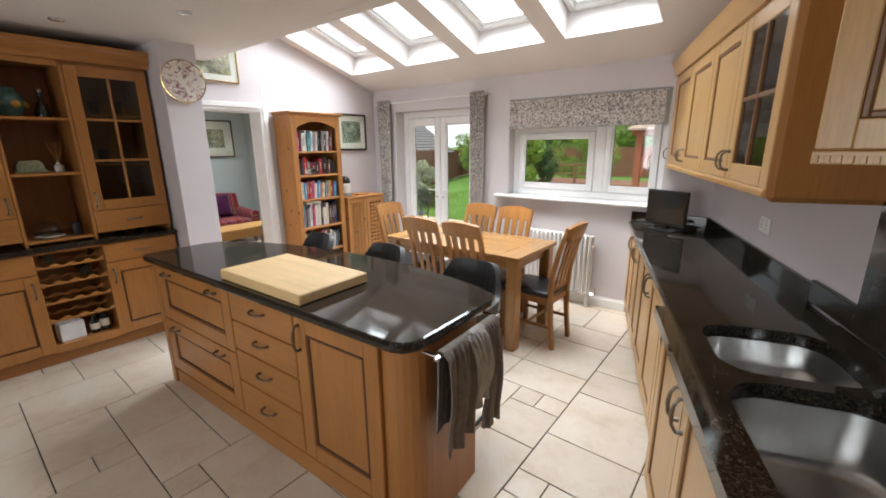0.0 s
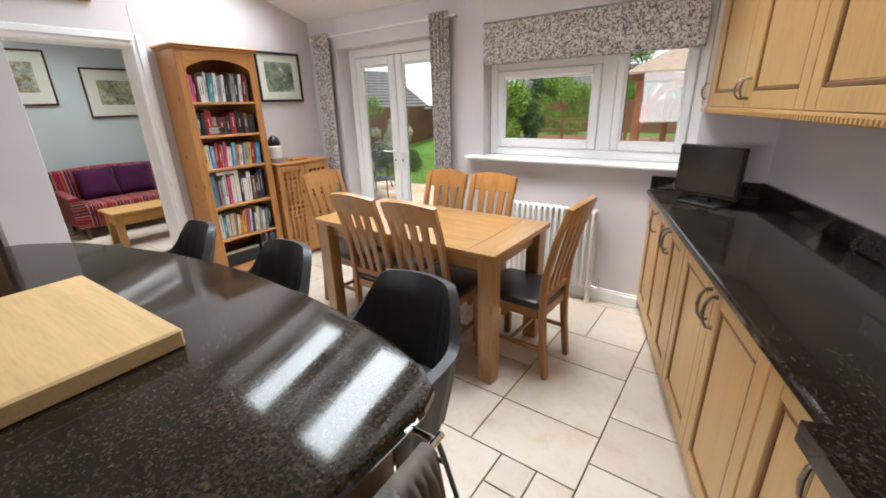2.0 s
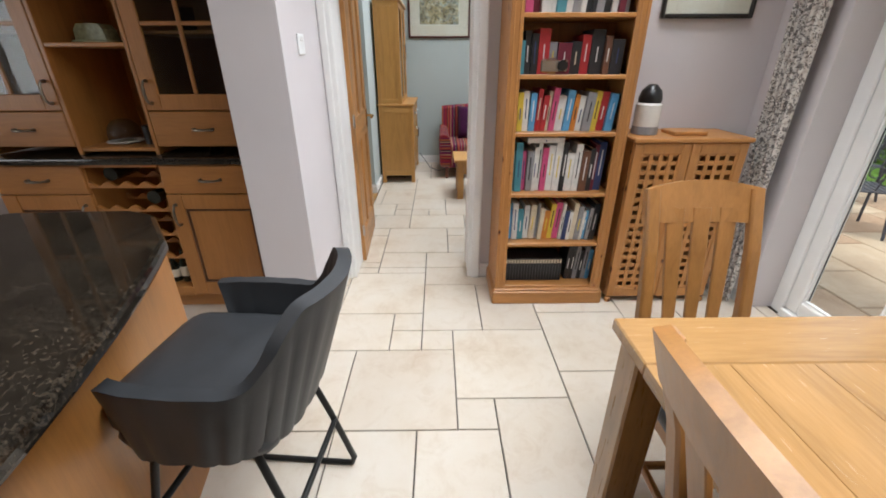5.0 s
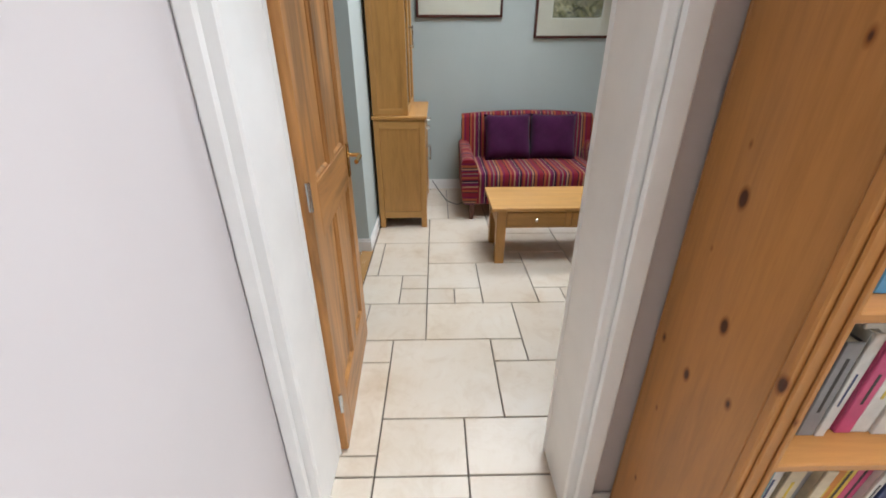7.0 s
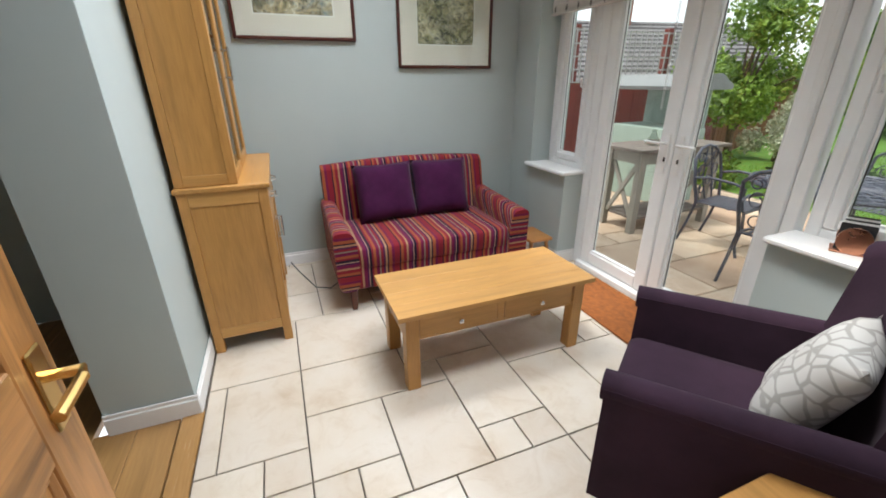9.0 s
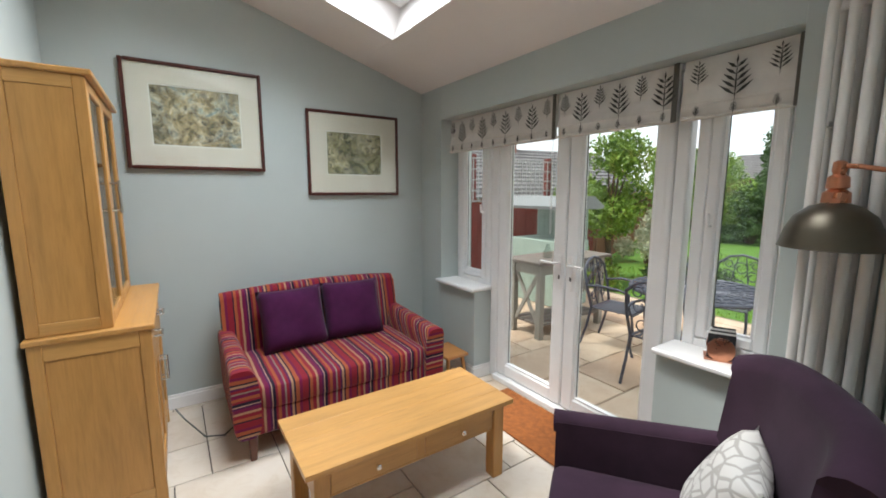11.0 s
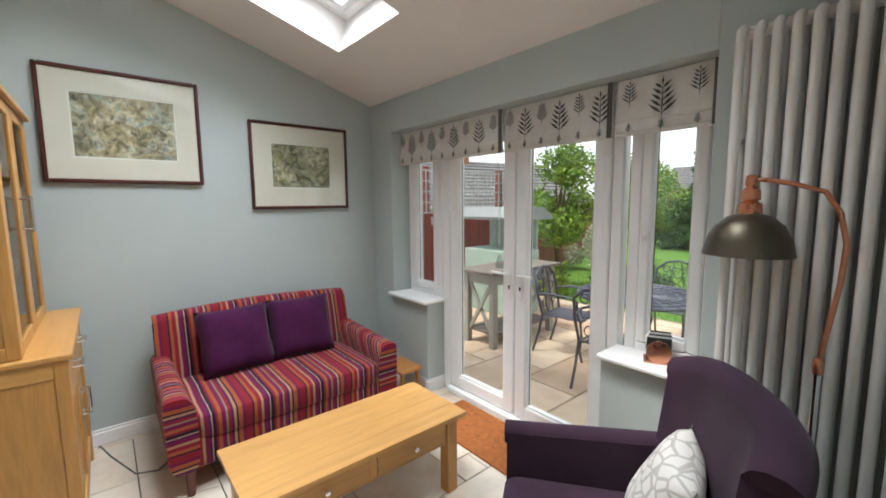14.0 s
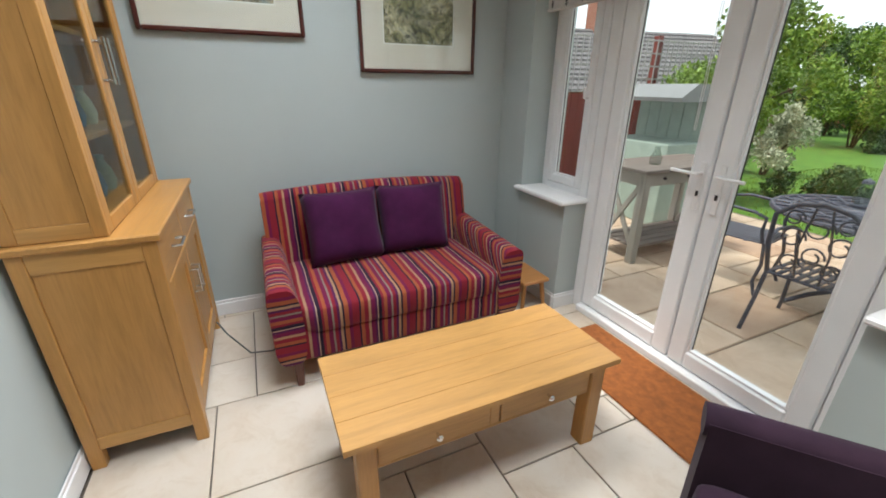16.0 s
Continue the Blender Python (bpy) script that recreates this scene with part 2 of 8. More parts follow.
HONEY = (0.41, 0.225, 0.082)
MAPLE = (0.60, 0.36, 0.135)
M = dict(
    kwall=wall_paint("lilac_grey_paint", (0.60, 0.565, 0.575)), swall=wall_paint("sage_paint", (0.435, 0.49, 0.478)),
    ceil=wall_paint("ceiling_paint", (0.74, 0.705, 0.685)), white=plain("white_gloss_paint", (0.80, 0.80, 0.79), 0.35, var=0.03),
    upvc=plain("white_plastic", (0.80, 0.81, 0.81), 0.3, var=0.02, bumps=0.0), grout=plain("grout", (0.115, 0.095, 0.075), 0.9),
    tile=stone_tile("cream_stone_tile"), granite=granite("black_granite"),
    oak_x=wood("oak_along_x", HONEY, "x", 0.24, coat=0.5), oak_y=wood("oak_along_y", HONEY, "y", 0.24, coat=0.5), oak_z=wood("oak_along_z", HONEY, "z", 0.3, coat=0.45),
    chair=wood("chair_oak", (0.38, 0.175, 0.048), "z"),
    kz=wood("kitchen_wood_z", (0.40, 0.172, 0.045), "z", 0.36, 0.16), kx=wood("kitchen_wood_x", (0.40, 0.172, 0.045), "x", 0.36, 0.16),
    ky=wood("kitchen_wood_y", (0.40, 0.172, 0.045), "y", 0.36, 0.16), kdark=plain("stained_moulding", (0.085, 0.030, 0.011), 0.4),
    mz=wood("maple_z", MAPLE, "z", 0.34, 0.12), mx=wood("maple_x", MAPLE, "x", 0.34, 0.12), mdark=plain("maple_moulding", (0.19, 0.085, 0.03), 0.4),
    pine=wood("knotty_pine", (0.46, 0.205, 0.058), "z", 0.42, 0.2, True), pine_y=wood("pine_along_y", (0.46, 0.205, 0.058), "y", 0.42, 0.2),
    door=wood("stripped_pine", (0.47, 0.225, 0.072), "z", 0.45, 0.8), door_x=wood("stripped_pine_x", (0.47, 0.225, 0.072), "x", 0.45, 0.7),
    light_x=wood("light_oak_x", (0.50, 0.255, 0.072), "x", 0.4, 0.22), light_y=wood("light_oak_y", (0.54, 0.29, 0.088), "y", 0.4, 0.22),
    light_z=wood("light_oak_z", (0.50, 0.255, 0.072), "z", 0.4, 0.22), board=wood("chopping_board", (0.66, 0.46, 0.22), "x", 0.5, 0.16, coat=0.0),
    leather=plain("black_leather", (0.016, 0.015, 0.016), 0.36, var=0.3, scale=12, bumps=0.25), fauxgrey=plain("charcoal_leather", (0.032, 0.034, 0.037), 0.5, var=0.2, scale=10, bumps=0.2),
    blackmetal=plain("black_metal", (0.02, 0.02, 0.02), 0.4, 0.6), steel=plain("brushed_steel", (0.58, 0.58, 0.57), 0.26, 1.0, var=0.03, scale=6, bumps=0.0), pewter=plain("pewter_handle", (0.24, 0.21, 0.17), 0.38, 1.0, var=0.2, scale=60),
    chrome=plain("chrome", (0.8, 0.8, 0.8), 0.12, 1.0, var=0.02, bumps=0.0), brass=plain("brass", (0.62, 0.42, 0.16), 0.25, 1.0), copper=plain("copper", (0.62, 0.28, 0.17), 0.28, 1.0, var=0.15),
    gunmetal=plain("antique_brass_shade", (0.10, 0.085, 0.062), 0.4, 0.85, var=0.15), black=plain("black_plastic", (0.012, 0.012, 0.013), 0.3), screen=plain("screen", (0.012, 0.013, 0.014), 0.12, bumps=0.0),
    rad=plain("radiator_enamel", (0.70, 0.685, 0.655), 0.35, var=0.03), towel=plain("grey_towel", (0.20, 0.175, 0.155), 0.95, var=0.2, scale=25, bumps=0.6), towel2=plain("cream_towel_stripe", (0.42, 0.40, 0.37), 0.95, var=0.15, scale=25, bumps=0.6),
    purple=plain("purple_velvet", (0.046, 0.006, 0.036), 0.85, var=0.3, scale=7, bumps=0.2, sheen=0.06), aubergine=plain("aubergine_cloth", (0.034, 0.017, 0.030), 0.9, var=0.22, scale=8, bumps=0.35, sheen=0.06),
    stripe_y=stripes("striped_velvet", "y"), stripe_x=stripes("striped_velvet_arm", "x"), darkleg=wood("dark_leg", (0.10, 0.03, 0.015), "z"), paleleg=wood("pale_leg", (0.50, 0.30, 0.14), "z"),
    floral=specks("speckled_floral_cloth", (0.60, 0.57, 0.53), (0.16, 0.145, 0.14), 62, 0.50), linen=plain("cream_linen", (0.66, 0.64, 0.60), 0.9, var=0.05, scale=20, bumps=0.3), fern=plain("fern_print", (0.045, 0.047, 0.042), 0.9, var=0.2), olive=plain("grey_binding", (0.10, 0.095, 0.08), 0.9),
    frame=wood("mahogany_frame", (0.075, 0.018, 0.012), "x", 0.3), blackframe=plain("black_frame", (0.015, 0.012, 0.010), 0.3), mount=plain("cream_mount", (0.66, 0.62, 0.54), 0.9, var=0.02), mountin=plain("white_mount", (0.74, 0.73, 0.68), 0.9, var=0.02),
    art1=painting("watercolour_courtyard", [(0.3, (0.10, 0.10, 0.05)), (0.45, (0.42, 0.34, 0.2)), (0.55, (0.55, 0.5, 0.38)), (0.68, (0.30, 0.40, 0.42)), (0.8, (0.62, 0.6, 0.5))], 7.0, 3.1),
    art2=painting("watercolour_steps", [(0.3, (0.08, 0.09, 0.05)), (0.45, (0.28, 0.27, 0.15)), (0.58, (0.5, 0.46, 0.33)), (0.75, (0.26, 0.3, 0.28))], 8.0, 7.4),
    art3=painting("landscape_print", [(0.3, (0.05, 0.06, 0.05)), (0.5, (0.25, 0.30, 0.20)), (0.65, (0.5, 0.55, 0.5)), (0.8, (0.65, 0.68, 0.66))], 4.0, 1.3),
    glass=glass("window_glass"), cabglass=glass("cabinet_glass", 0.03, (0.75, 0.78, 0.76)), mat=plain("orange_coir_mat", (0.27, 0.085, 0.018), 0.95, var=0.25, scale=30, bumps=0.8), oakfloor=wood("oak_boards", (0.40, 0.22, 0.08), "x", 0.4),
    porcelain=plain("porcelain", (0.72, 0.71, 0.67), 0.2), plate_art=specks("plate_flowers", (0.70, 0.66, 0.60), (0.32, 0.15, 0.22), 30, 0.56), teal=plain("teal_glaze", (0.10, 0.25, 0.26), 0.2, var=0.4, scale=20), yellow=plain("yellow_glaze", (0.6, 0.36, 0.04), 0.25), darkglass=plain("bottle_glass", (0.012, 0.015, 0.01), 0.1, bumps=0.0), sage=plain("sage_glaze", (0.34, 0.38, 0.24), 0.3, var=0.3, scale=40), card=plain("white_card", (0.66, 0.66, 0.64), 0.7), label=plain("paper_label", (0.6, 0.54, 0.42), 0.7),
    slab=paving("sandstone_slab"), sand=plain("sand_joint", (0.22, 0.18, 0.13), 0.95), fence=wood("red_fence", (0.19, 0.035, 0.025), "z", 0.8, 0.35, coat=0.0), fence2=wood("brown_fence", (0.20, 0.085, 0.045), "z", 0.8, 0.35, coat=0.0), grey_wood=wood("weathered_wood", (0.34, 0.32, 0.28), "z", 0.85, 0.25, coat=0.0), greytop=wood("weathered_top", (0.20, 0.17, 0.145), "y", 0.8, 0.3, coat=0.0),
    castmetal=plain("cast_aluminium", (0.075, 0.08, 0.105), 0.5, 0.3, var=0.25, scale=30), lawn=plain("lawn", (0.085, 0.19, 0.02), 0.95, var=0.3, scale=5, bumps=0.8), leaf=leafy("leaf", (0.10, 0.20, 0.018), (0.26, 0.38, 0.045)), leafd=leafy("dark_leaf", (0.022, 0.065, 0.014), (0.085, 0.15, 0.035)), leafw=leafy("pale_blossom", (0.35, 0.38, 0.25), (0.62, 0.62, 0.5)), bark=plain("bark", (0.10, 0.075, 0.05), 0.95, var=0.4, scale=30, bumps=0.8),
    soil=plain("soil", (0.06, 0.042, 0.028), 0.95, var=0.3, bumps=0.8), roof=plain("pale_shingle", (0.36, 0.27, 0.21), 0.9, var=0.2), rooftile=plain("grey_roof_tile", (0.16, 0.15, 0.15), 0.85, var=0.3), redwood=wood("red_cedar", (0.30, 0.095, 0.045), "z", 0.7, 0.3, coat=0.0), brick=plain("red_brick", (0.30, 0.13, 0.085), 0.9, var=0.3, scale=14), trellis=plain("trellis_grey", (0.38, 0.37, 0.36), 0.85), bbq=plain("green_canvas", (0.32, 0.40, 0.34), 0.85, var=0.1), slate=plain("grey_canvas", (0.23, 0.24, 0.24), 0.85), cable=plain("grey_cable", (0.06, 0.07, 0.07), 0.5), hedge_soil=plain("stone_edge", (0.30, 0.27, 0.22), 0.9),
    blue=plain("blue_basket", (0.10, 0.25, 0.42), 0.7, var=0.4, scale=30), cushion=None, lightlens=None,
)


def leaf_cushion(name):
    m, n, l, bs = shader(name)
    vo = n.new("ShaderNodeTexVoronoi")
    vo.feature = "DISTANCE_TO_EDGE"
    vo.inputs["Scale"].default_value = 1.0
    l.new(coords(n, l, (15, 15, 22), (0.2, 0.5, 0.4)), vo.inputs["Vector"])
    col = ramp(n, l, vo.outputs["Distance"], [(0.05, (0.36, 0.345, 0.32)), (0.10, (0.56, 0.55, 0.52))])
    l.new(col, bs.inputs["Base Color"])
    bs.inputs["Roughness"].default_value = 0.9
    bump(n, l, bs, noise_tex(n, l, coords(n, l), 300, 2), 0.2, 0.001)
    return m


M["cushion"] = leaf_cushion("leaf_print_cushion")
for _k in ("purple", "aubergine", "stripe_y", "stripe_x"):
    M[_k].node_tree.nodes["Principled BSDF"].inputs["Specular IOR Level"].default_value = 0.15
_m, _nn, _ll, _b = shader("downlight_lens")
_b.inputs["Base Color"].default_value = (0.6, 0.6, 0.58, 1)
_b.inputs["Roughness"].default_value = 0.25
M["lightlens"] = _m


# ---- mesh helpers ----
def cbox(bm, x0, x1, y0, y1, z0, z1, b=0.003):
    """A box with chamfered edges."""
    lo, hi = (min(x0, x1), min(y0, y1), min(z0, z1)), (max(x0, x1), max(y0, y1), max(z0, z1))
    b = min(b, *(0.45 * (h - l_) for l_, h in zip(lo, hi)))
    vs = {}
    for sx in (0, 1):
        for sy in (0, 1):
            for sz in (0, 1):
                s = (sx, sy, sz)
                for ax in range(3):
                    p = [(hi[k] if s[k] else lo[k]) + (0 if k == ax else (-b if s[k] else b)) for k in range(3)]
                    vs[s, ax] = bm.verts.new(p)
    for ax in range(3):
        u, v = (ax + 1) % 3, (ax + 2) % 3
        for side in (0, 1):
            q = []
            for a, c in ((0, 0), (1, 0), (1, 1), (0, 1)):
                s = [0, 0, 0]
                s[ax], s[u], s[v] = side, a, c
                q.append(vs[tuple(s), ax])
            bm.faces.new(q if side else q[::-1])
        for a in (0, 1):
            for c in (0, 1):
                s0, s1 = [0, 0, 0], [0, 0, 0]
                s0[u] = s1[u] = a
                s0[v] = s1[v] = c
                s1[ax] = 1
                s0, s1 = tuple(s0), tuple(s1)
                q = [vs[s0, u], vs[s1, u], vs[s1, v], vs[s0, v]]
                bm.faces.new(q if (a == c) else q[::-1])
    for s in ((i, j, k) for i in (0, 1) for j in (0, 1) for k in (0, 1)):
        q = [vs[s, 0], vs[s, 1], vs[s, 2]]
        bm.faces.new(q if sum(s) % 2 else q[::-1])


def tube(bm, pts, r, seg=8, cap=True):
    """A round tube along points; r is one radius or one per point."""
    pts = [Vector(p) for p in pts]
    rs = r if isinstance(r, (list, tuple)) else [r] * len(pts)
    rings, ref = [], None
    for i, p in enumerate(pts):
        d = (pts[min(i + 1, len(pts) - 1)] - pts[max(i - 1, 0)]).normalized()
        if ref is None:
            ref = d.orthogonal().normalized()
        ref = (ref - d * ref.dot(d)).normalized()
        w = d.cross(ref)
        rings.append([bm.verts.new(p + (ref * math.cos(2 * math.pi * k / seg) + w * math.sin(2 * math.pi * k / seg)) * rs[i]) for k in range(seg)])
    for a, b in zip(rings, rings[1:]):
        for k in range(seg):
            bm.faces.new((a[k], a[(k + 1) % seg], b[(k + 1) % seg], b[k]))
    if cap:
        bm.faces.new(rings[0][::-1])
        bm.faces.new(rings[-1])


def lathe(bm, prof, seg=20, c=(0, 0, 0), cap=True):
    """Turns (radius, z) points round the z axis."""
    rings = []
    for r, z in prof:
        rings.append([bm.verts.new((c[0] + r * math.cos(2 * math.pi * k / seg), c[1] + r * math.sin(2 * math.pi * k / seg), c[2] + z)) for k in range(seg)])
    for a, b in zip(rings, rings[1:]):
        for k in range(seg):
            bm.faces.new((a[k], a[(k + 1) % seg], b[(k + 1) % seg], b[k]))
    if cap and prof[0][0] > 1e-4:
        bm.faces.new(rings[0][::-1])
    if cap and prof[-1][0] > 1e-4:
        bm.faces.new(rings[-1])


def prism(bm, poly, z0, z1, axis="z"):
    """A polygon drawn in the other two axes, pushed along axis."""
    def at(p, z):
        return {"z": (p[0], p[1], z), "y": (p[0], z, p[1]), "x": (z, p[0], p[1])}[axis]
    lo, hi = [bm.verts.new(at(p, z0)) for p in poly], [bm.verts.new(at(p, z1)) for p in poly]
    bm.faces.new(lo[::-1])
    bm.faces.new(hi)
    for i in range(len(poly)):
        j = (i + 1) % len(poly)
        bm.faces.new((lo[i], lo[j], hi[j], hi[i]))


def pillow(bm, c, size, power=0.55, n=10, puff=1.0, m=None):
    """A soft block: size x, y, z; rounded by a superellipsoid."""
    rings = []
    def sg(v, e):
        return math.copysign(abs(v) ** e, v)
    mm = m or Matrix.Identity(4)
    for i in range(n + 1):
        ph = -math.pi / 2 + math.pi * i / n
        ring = []
        for k in range(2 * n):
            th = math.pi * k / n
            x, y, z = sg(math.cos(ph), power) * sg(math.cos(th), power * 0.6), sg(math.cos(ph), power) * sg(math.sin(th), power * 0.6), sg(math.sin(ph), power * puff)
            ring.append(bm.verts.new(mm @ Vector((c[0] + x * size[0] / 2, c[1] + y * size[1] / 2, c[2] + z * size[2] / 2))))
        rings.append(ring)
    for a, b in zip(rings, rings[1:]):
        for k in range(2 * n):
            bm.faces.new((a[k], a[(k + 1) % (2 * n)], b[(k + 1) % (2 * n)], b[k]))


def sheet(bm, fn, nu, nv, thick=0.0):
    """A grid surface fn(u, v) for u, v in 0..1, given thickness along its normal by a second skin."""
    g = [[Vector(fn(i / nu, j / nv)) for j in range(nv + 1)] for i in range(nu + 1)]
    def skin(off):
        out = []
        for i in range(nu + 1):
            row = []
            for j in range(nv + 1):
                du = g[min(i + 1, nu)][j] - g[max(i - 1, 0)][j]
                dv = g[i][min(j + 1, nv)] - g[i][max(j - 1, 0)]
                nrm = du.cross(dv)
                nrm = nrm.normalized() if nrm.length > 1e-9 else Vector((0, 0, 1))
                row.append(bm.verts.new(g[i][j] + nrm * off))
            out.append(row)
        return out
    a = skin(thick / 2)
    for i in range(nu):
        for j in range(nv):
            bm.faces.new((a[i][j], a[i + 1][j], a[i + 1][j + 1], a[i][j + 1]))
    if thick:
        b = skin(-thick / 2)
        for i in range(nu):
            for j in range(nv):
                bm.faces.new((b[i][j], b[i][j + 1], b[i + 1][j + 1], b[i + 1][j]))
        for i in range(nu):
            bm.faces.new((a[i][0], b[i][0], b[i + 1][0], a[i + 1][0]))
            bm.faces.new((a[i][nv], a[i + 1][nv], b[i + 1][nv], b[i][nv]))
        for j in range(nv):
            bm.faces.new((a[0][j], a[0][j + 1], b[0][j + 1], b[0][j]))
            bm.faces.new((a[nu][j], b[nu][j], b[nu][j + 1], a[nu][j + 1]))


def finish(bm, name, material, smooth=False):
    bmesh.ops.recalc_face_normals(bm, faces=bm.faces)
    me = bpy.data.meshes.new(name)
    bm.to_mesh(me)
    bm.free()
    for mt in (material if isinstance(material, (list, tuple)) else [material]):
        me.materials.append(mt)
    if smooth:
        me.shade_smooth()
        me.set_sharp_from_angle(angle=radians(smooth if smooth is not True else 40))
    return me


def part(name, bm, material, parent, label="", smooth=False, at=None):
    ob = new(name, finish(bm, name, material, smooth))
    ob.parent = parent
    if at is not None:
        ob.matrix_basis = at
    if label:
        ob["label"] = label
    return ob


def thing(name, m, label, category, group="", kind=""):
    ob = new(name)
    ob.empty_display_size = 0.1
    ob.matrix_basis = m
    return tagged(ob, label, category, group, kind)


def solid(name, bm, material, label, category, kind="", m=None, smooth=False, group=""):
    ob = new(name, finish(bm, name, material, smooth))
    if m is not None:
        ob.matrix_basis = m
    return tagged(ob, label, category, group, kind)


def box(x0, x1, y0, y1, z0, z1, b=0.003):
    bm = bmesh.new()
    cbox(bm, x0, x1, y0, y1, z0, z1, b)
    return bm


def boxes(*rows, b=0.003):
    bm = bmesh.new()
    for r in rows:
        cbox(bm, *r, b=b)
    return bm


def bar(pts, r, seg=8):
    bm = bmesh.new()
    tube(bm, pts, r, seg)
    return bm


def turned(prof, seg=20, c=(0, 0, 0), cap=True):
    bm = bmesh.new()
    lathe(bm, prof, seg, c, cap)
    return bm


def cast(poly, z0, z1, axis="z"):
    bm = bmesh.new()
    prism(bm, poly, z0, z1, axis)
    return bm


def soft(c, size, power=0.55, n=10, puff=1.0, m=None):
    bm = bmesh.new()
    pillow(bm, c, size, power, n, puff, m)
    return bm


def cloth(fn, nu, nv, thick):
    bm = bmesh.new()
    sheet(bm, fn, nu, nv, thick)
    return bm

# ---- the large structure ----
def wall(name, material, rows, label, b=0.002):
    return solid(name, boxes(*rows, b=b), material, label, "wall", "structure")


KN = 4.2      # kitchen north wall
SN = 4.08     # sitting room north wall
KW = -4.33    # kitchen west wall
SW = -7.75    # sitting room west wall
UNITS = pose(-0.9, 4.19, 0, 0, 0, -71.5)   # along the oblique worktop: x along, y to the wall

wall("wall_west", M["kwall"], [(-4.39, KW, 1.735, 1.775, 0, 3.2), (-4.39, KW, 2.585, KN, 0, 3.2), (-4.39, KW, 1.775, 2.585, 1.985, 3.2), (-4.62, -4.5, -2.0, 1.56, 0, 2.5)], "lilac-grey painted plaster kitchen wall beside the doorway")
wall("wall_pier", M["kwall"], [(-4.5, -3.71, 1.47, 1.735, 0, 3.2)], "lilac-grey painted wall pier beside the dresser")
wall("wall_divider", M["swall"], [(-4.54, -4.392, 1.6, 1.775, 0, 3.2), (-4.54, -4.392, 2.585, SN, 0, 3.2), (-4.54, -4.392, 1.775, 2.585, 1.985, 3.2)], "sage green painted plaster wall around the doorway")
wall("wall_north", M["kwall"], [(-4.45, -3.92, KN, 4.5, 0, 3.0), (-2.66, -2.2, KN, 4.5, 0, 3.0), (-3.92, -2.66, KN, 4.5, 2.03, 3.0), (-2.2, -0.66, KN, 4.5, 0, 1.06), (-2.2, -0.66, KN, 4.5, 2.06, 3.0), (-0.66, 0.2, KN, 4.5, 0, 3.0)], "lilac-grey painted kitchen wall with garden door and window")
ob = solid("wall_oblique", boxes((-0.1, 7.2, 0.6, 0.75, 0, 3.1)), M["kwall"], "pale lilac-grey painted wall behind the granite worktop", "wall", "structure", UNITS)
# the opening is for the added south window and its fill lamp
wall("wall_south", M["kwall"], [(-4.62, -2.4, -2.12, -2.0, 0, 2.5), (-0.6, 2.2, -2.12, -2.0, 0, 2.5), (-2.4, -0.6, -2.12, -2.0, 0, 0.95), (-2.4, -0.6, -2.12, -2.0, 2.05, 2.5)], "lilac-grey painted kitchen wall")
wall("wall_north_sitting", M["swall"], [(SW - 0.12, -7.44, SN, 4.4, 0, 3.0), (-7.44, -6.98, SN, 4.4, 0, 0.7), (-5.57, -5.14, SN, 4.4, 0, 0.7), (-5.14, -4.45, SN, 4.4, 0, 3.0), (-7.44, -5.14, SN, 4.4, 2.04, 3.0)], "sage green painted wall with glazed garden doors")
wall("wall_west_sitting", M["swall"], [(SW - 0.12, SW, 1.6, SN, 0, 3.3)], "sage green painted wall behind the striped sofa")
wall("wall_south_sitting", M["swall"], [(SW - 0.12, -6.25, 1.34, 1.67, 0, 3.4)], "sage green painted wall stub beside the oak dresser")
wall("wall_hall", M["swall"], [(-7.55, -7.43, -0.6, 1.338, 0, 3.4), (-7.55, -4.62, -0.72, -0.6, 0, 3.4), (-4.72, -4.62, -0.6, 1.56, 0, 3.4), (-6.25, -4.62, 1.5, 1.62, 2.1, 3.4)], "grey-green painted hall wall")
solid("floor", boxes((-4.62, 2.3, -2.1, 4.45, -0.12, -0.012), (-8.0, -4.62, 1.6, 4.4, -0.12, -0.012)), M["grout"], "dark grout bed under the cream floor tiles", "floor", "structure")
fl = thing("hall_floor", pose(0, 0, 0), "oak boards in the hall beyond the sitting room", "floor", kind="structure")
for i in range(14):
    y0 = -0.6 + i * 0.157
    part("plank", box(-7.43 if y0 < 1.15 else -6.25, -4.62, y0, min(y0 + 0.155, 1.60 if y0 > 1.15 else 1.335), -0.03, 0.002, 0.002), M["oakfloor"], fl)
solid("threshold", box(-6.25, -4.46, 1.605, 1.69, -0.012, 0.008, 0.004), M["oak_x"], "oak threshold strip between tiles and boards", "threshold", "structure")

# ceilings
solid("ceiling_flat", boxes((-4.62, 2.4, -2.1, 1.95, 2.4, 2.52)), M["ceil"], "off-white plaster flat kitchen ceiling with downlights", "ceiling", "structure")
solid("ceiling_bulkhead", boxes((-4.33, 1.2, 1.95, 2.07, 2.402, 3.2)), M["ceil"], "off-white plaster upstand to the sloping ceiling", "ceiling", "structure")
solid("ceiling_hall", boxes((-7.55, -4.5, -0.7, 1.5, 2.6, 2.7)), M["ceil"], "white hall ceiling", "ceiling", "structure")


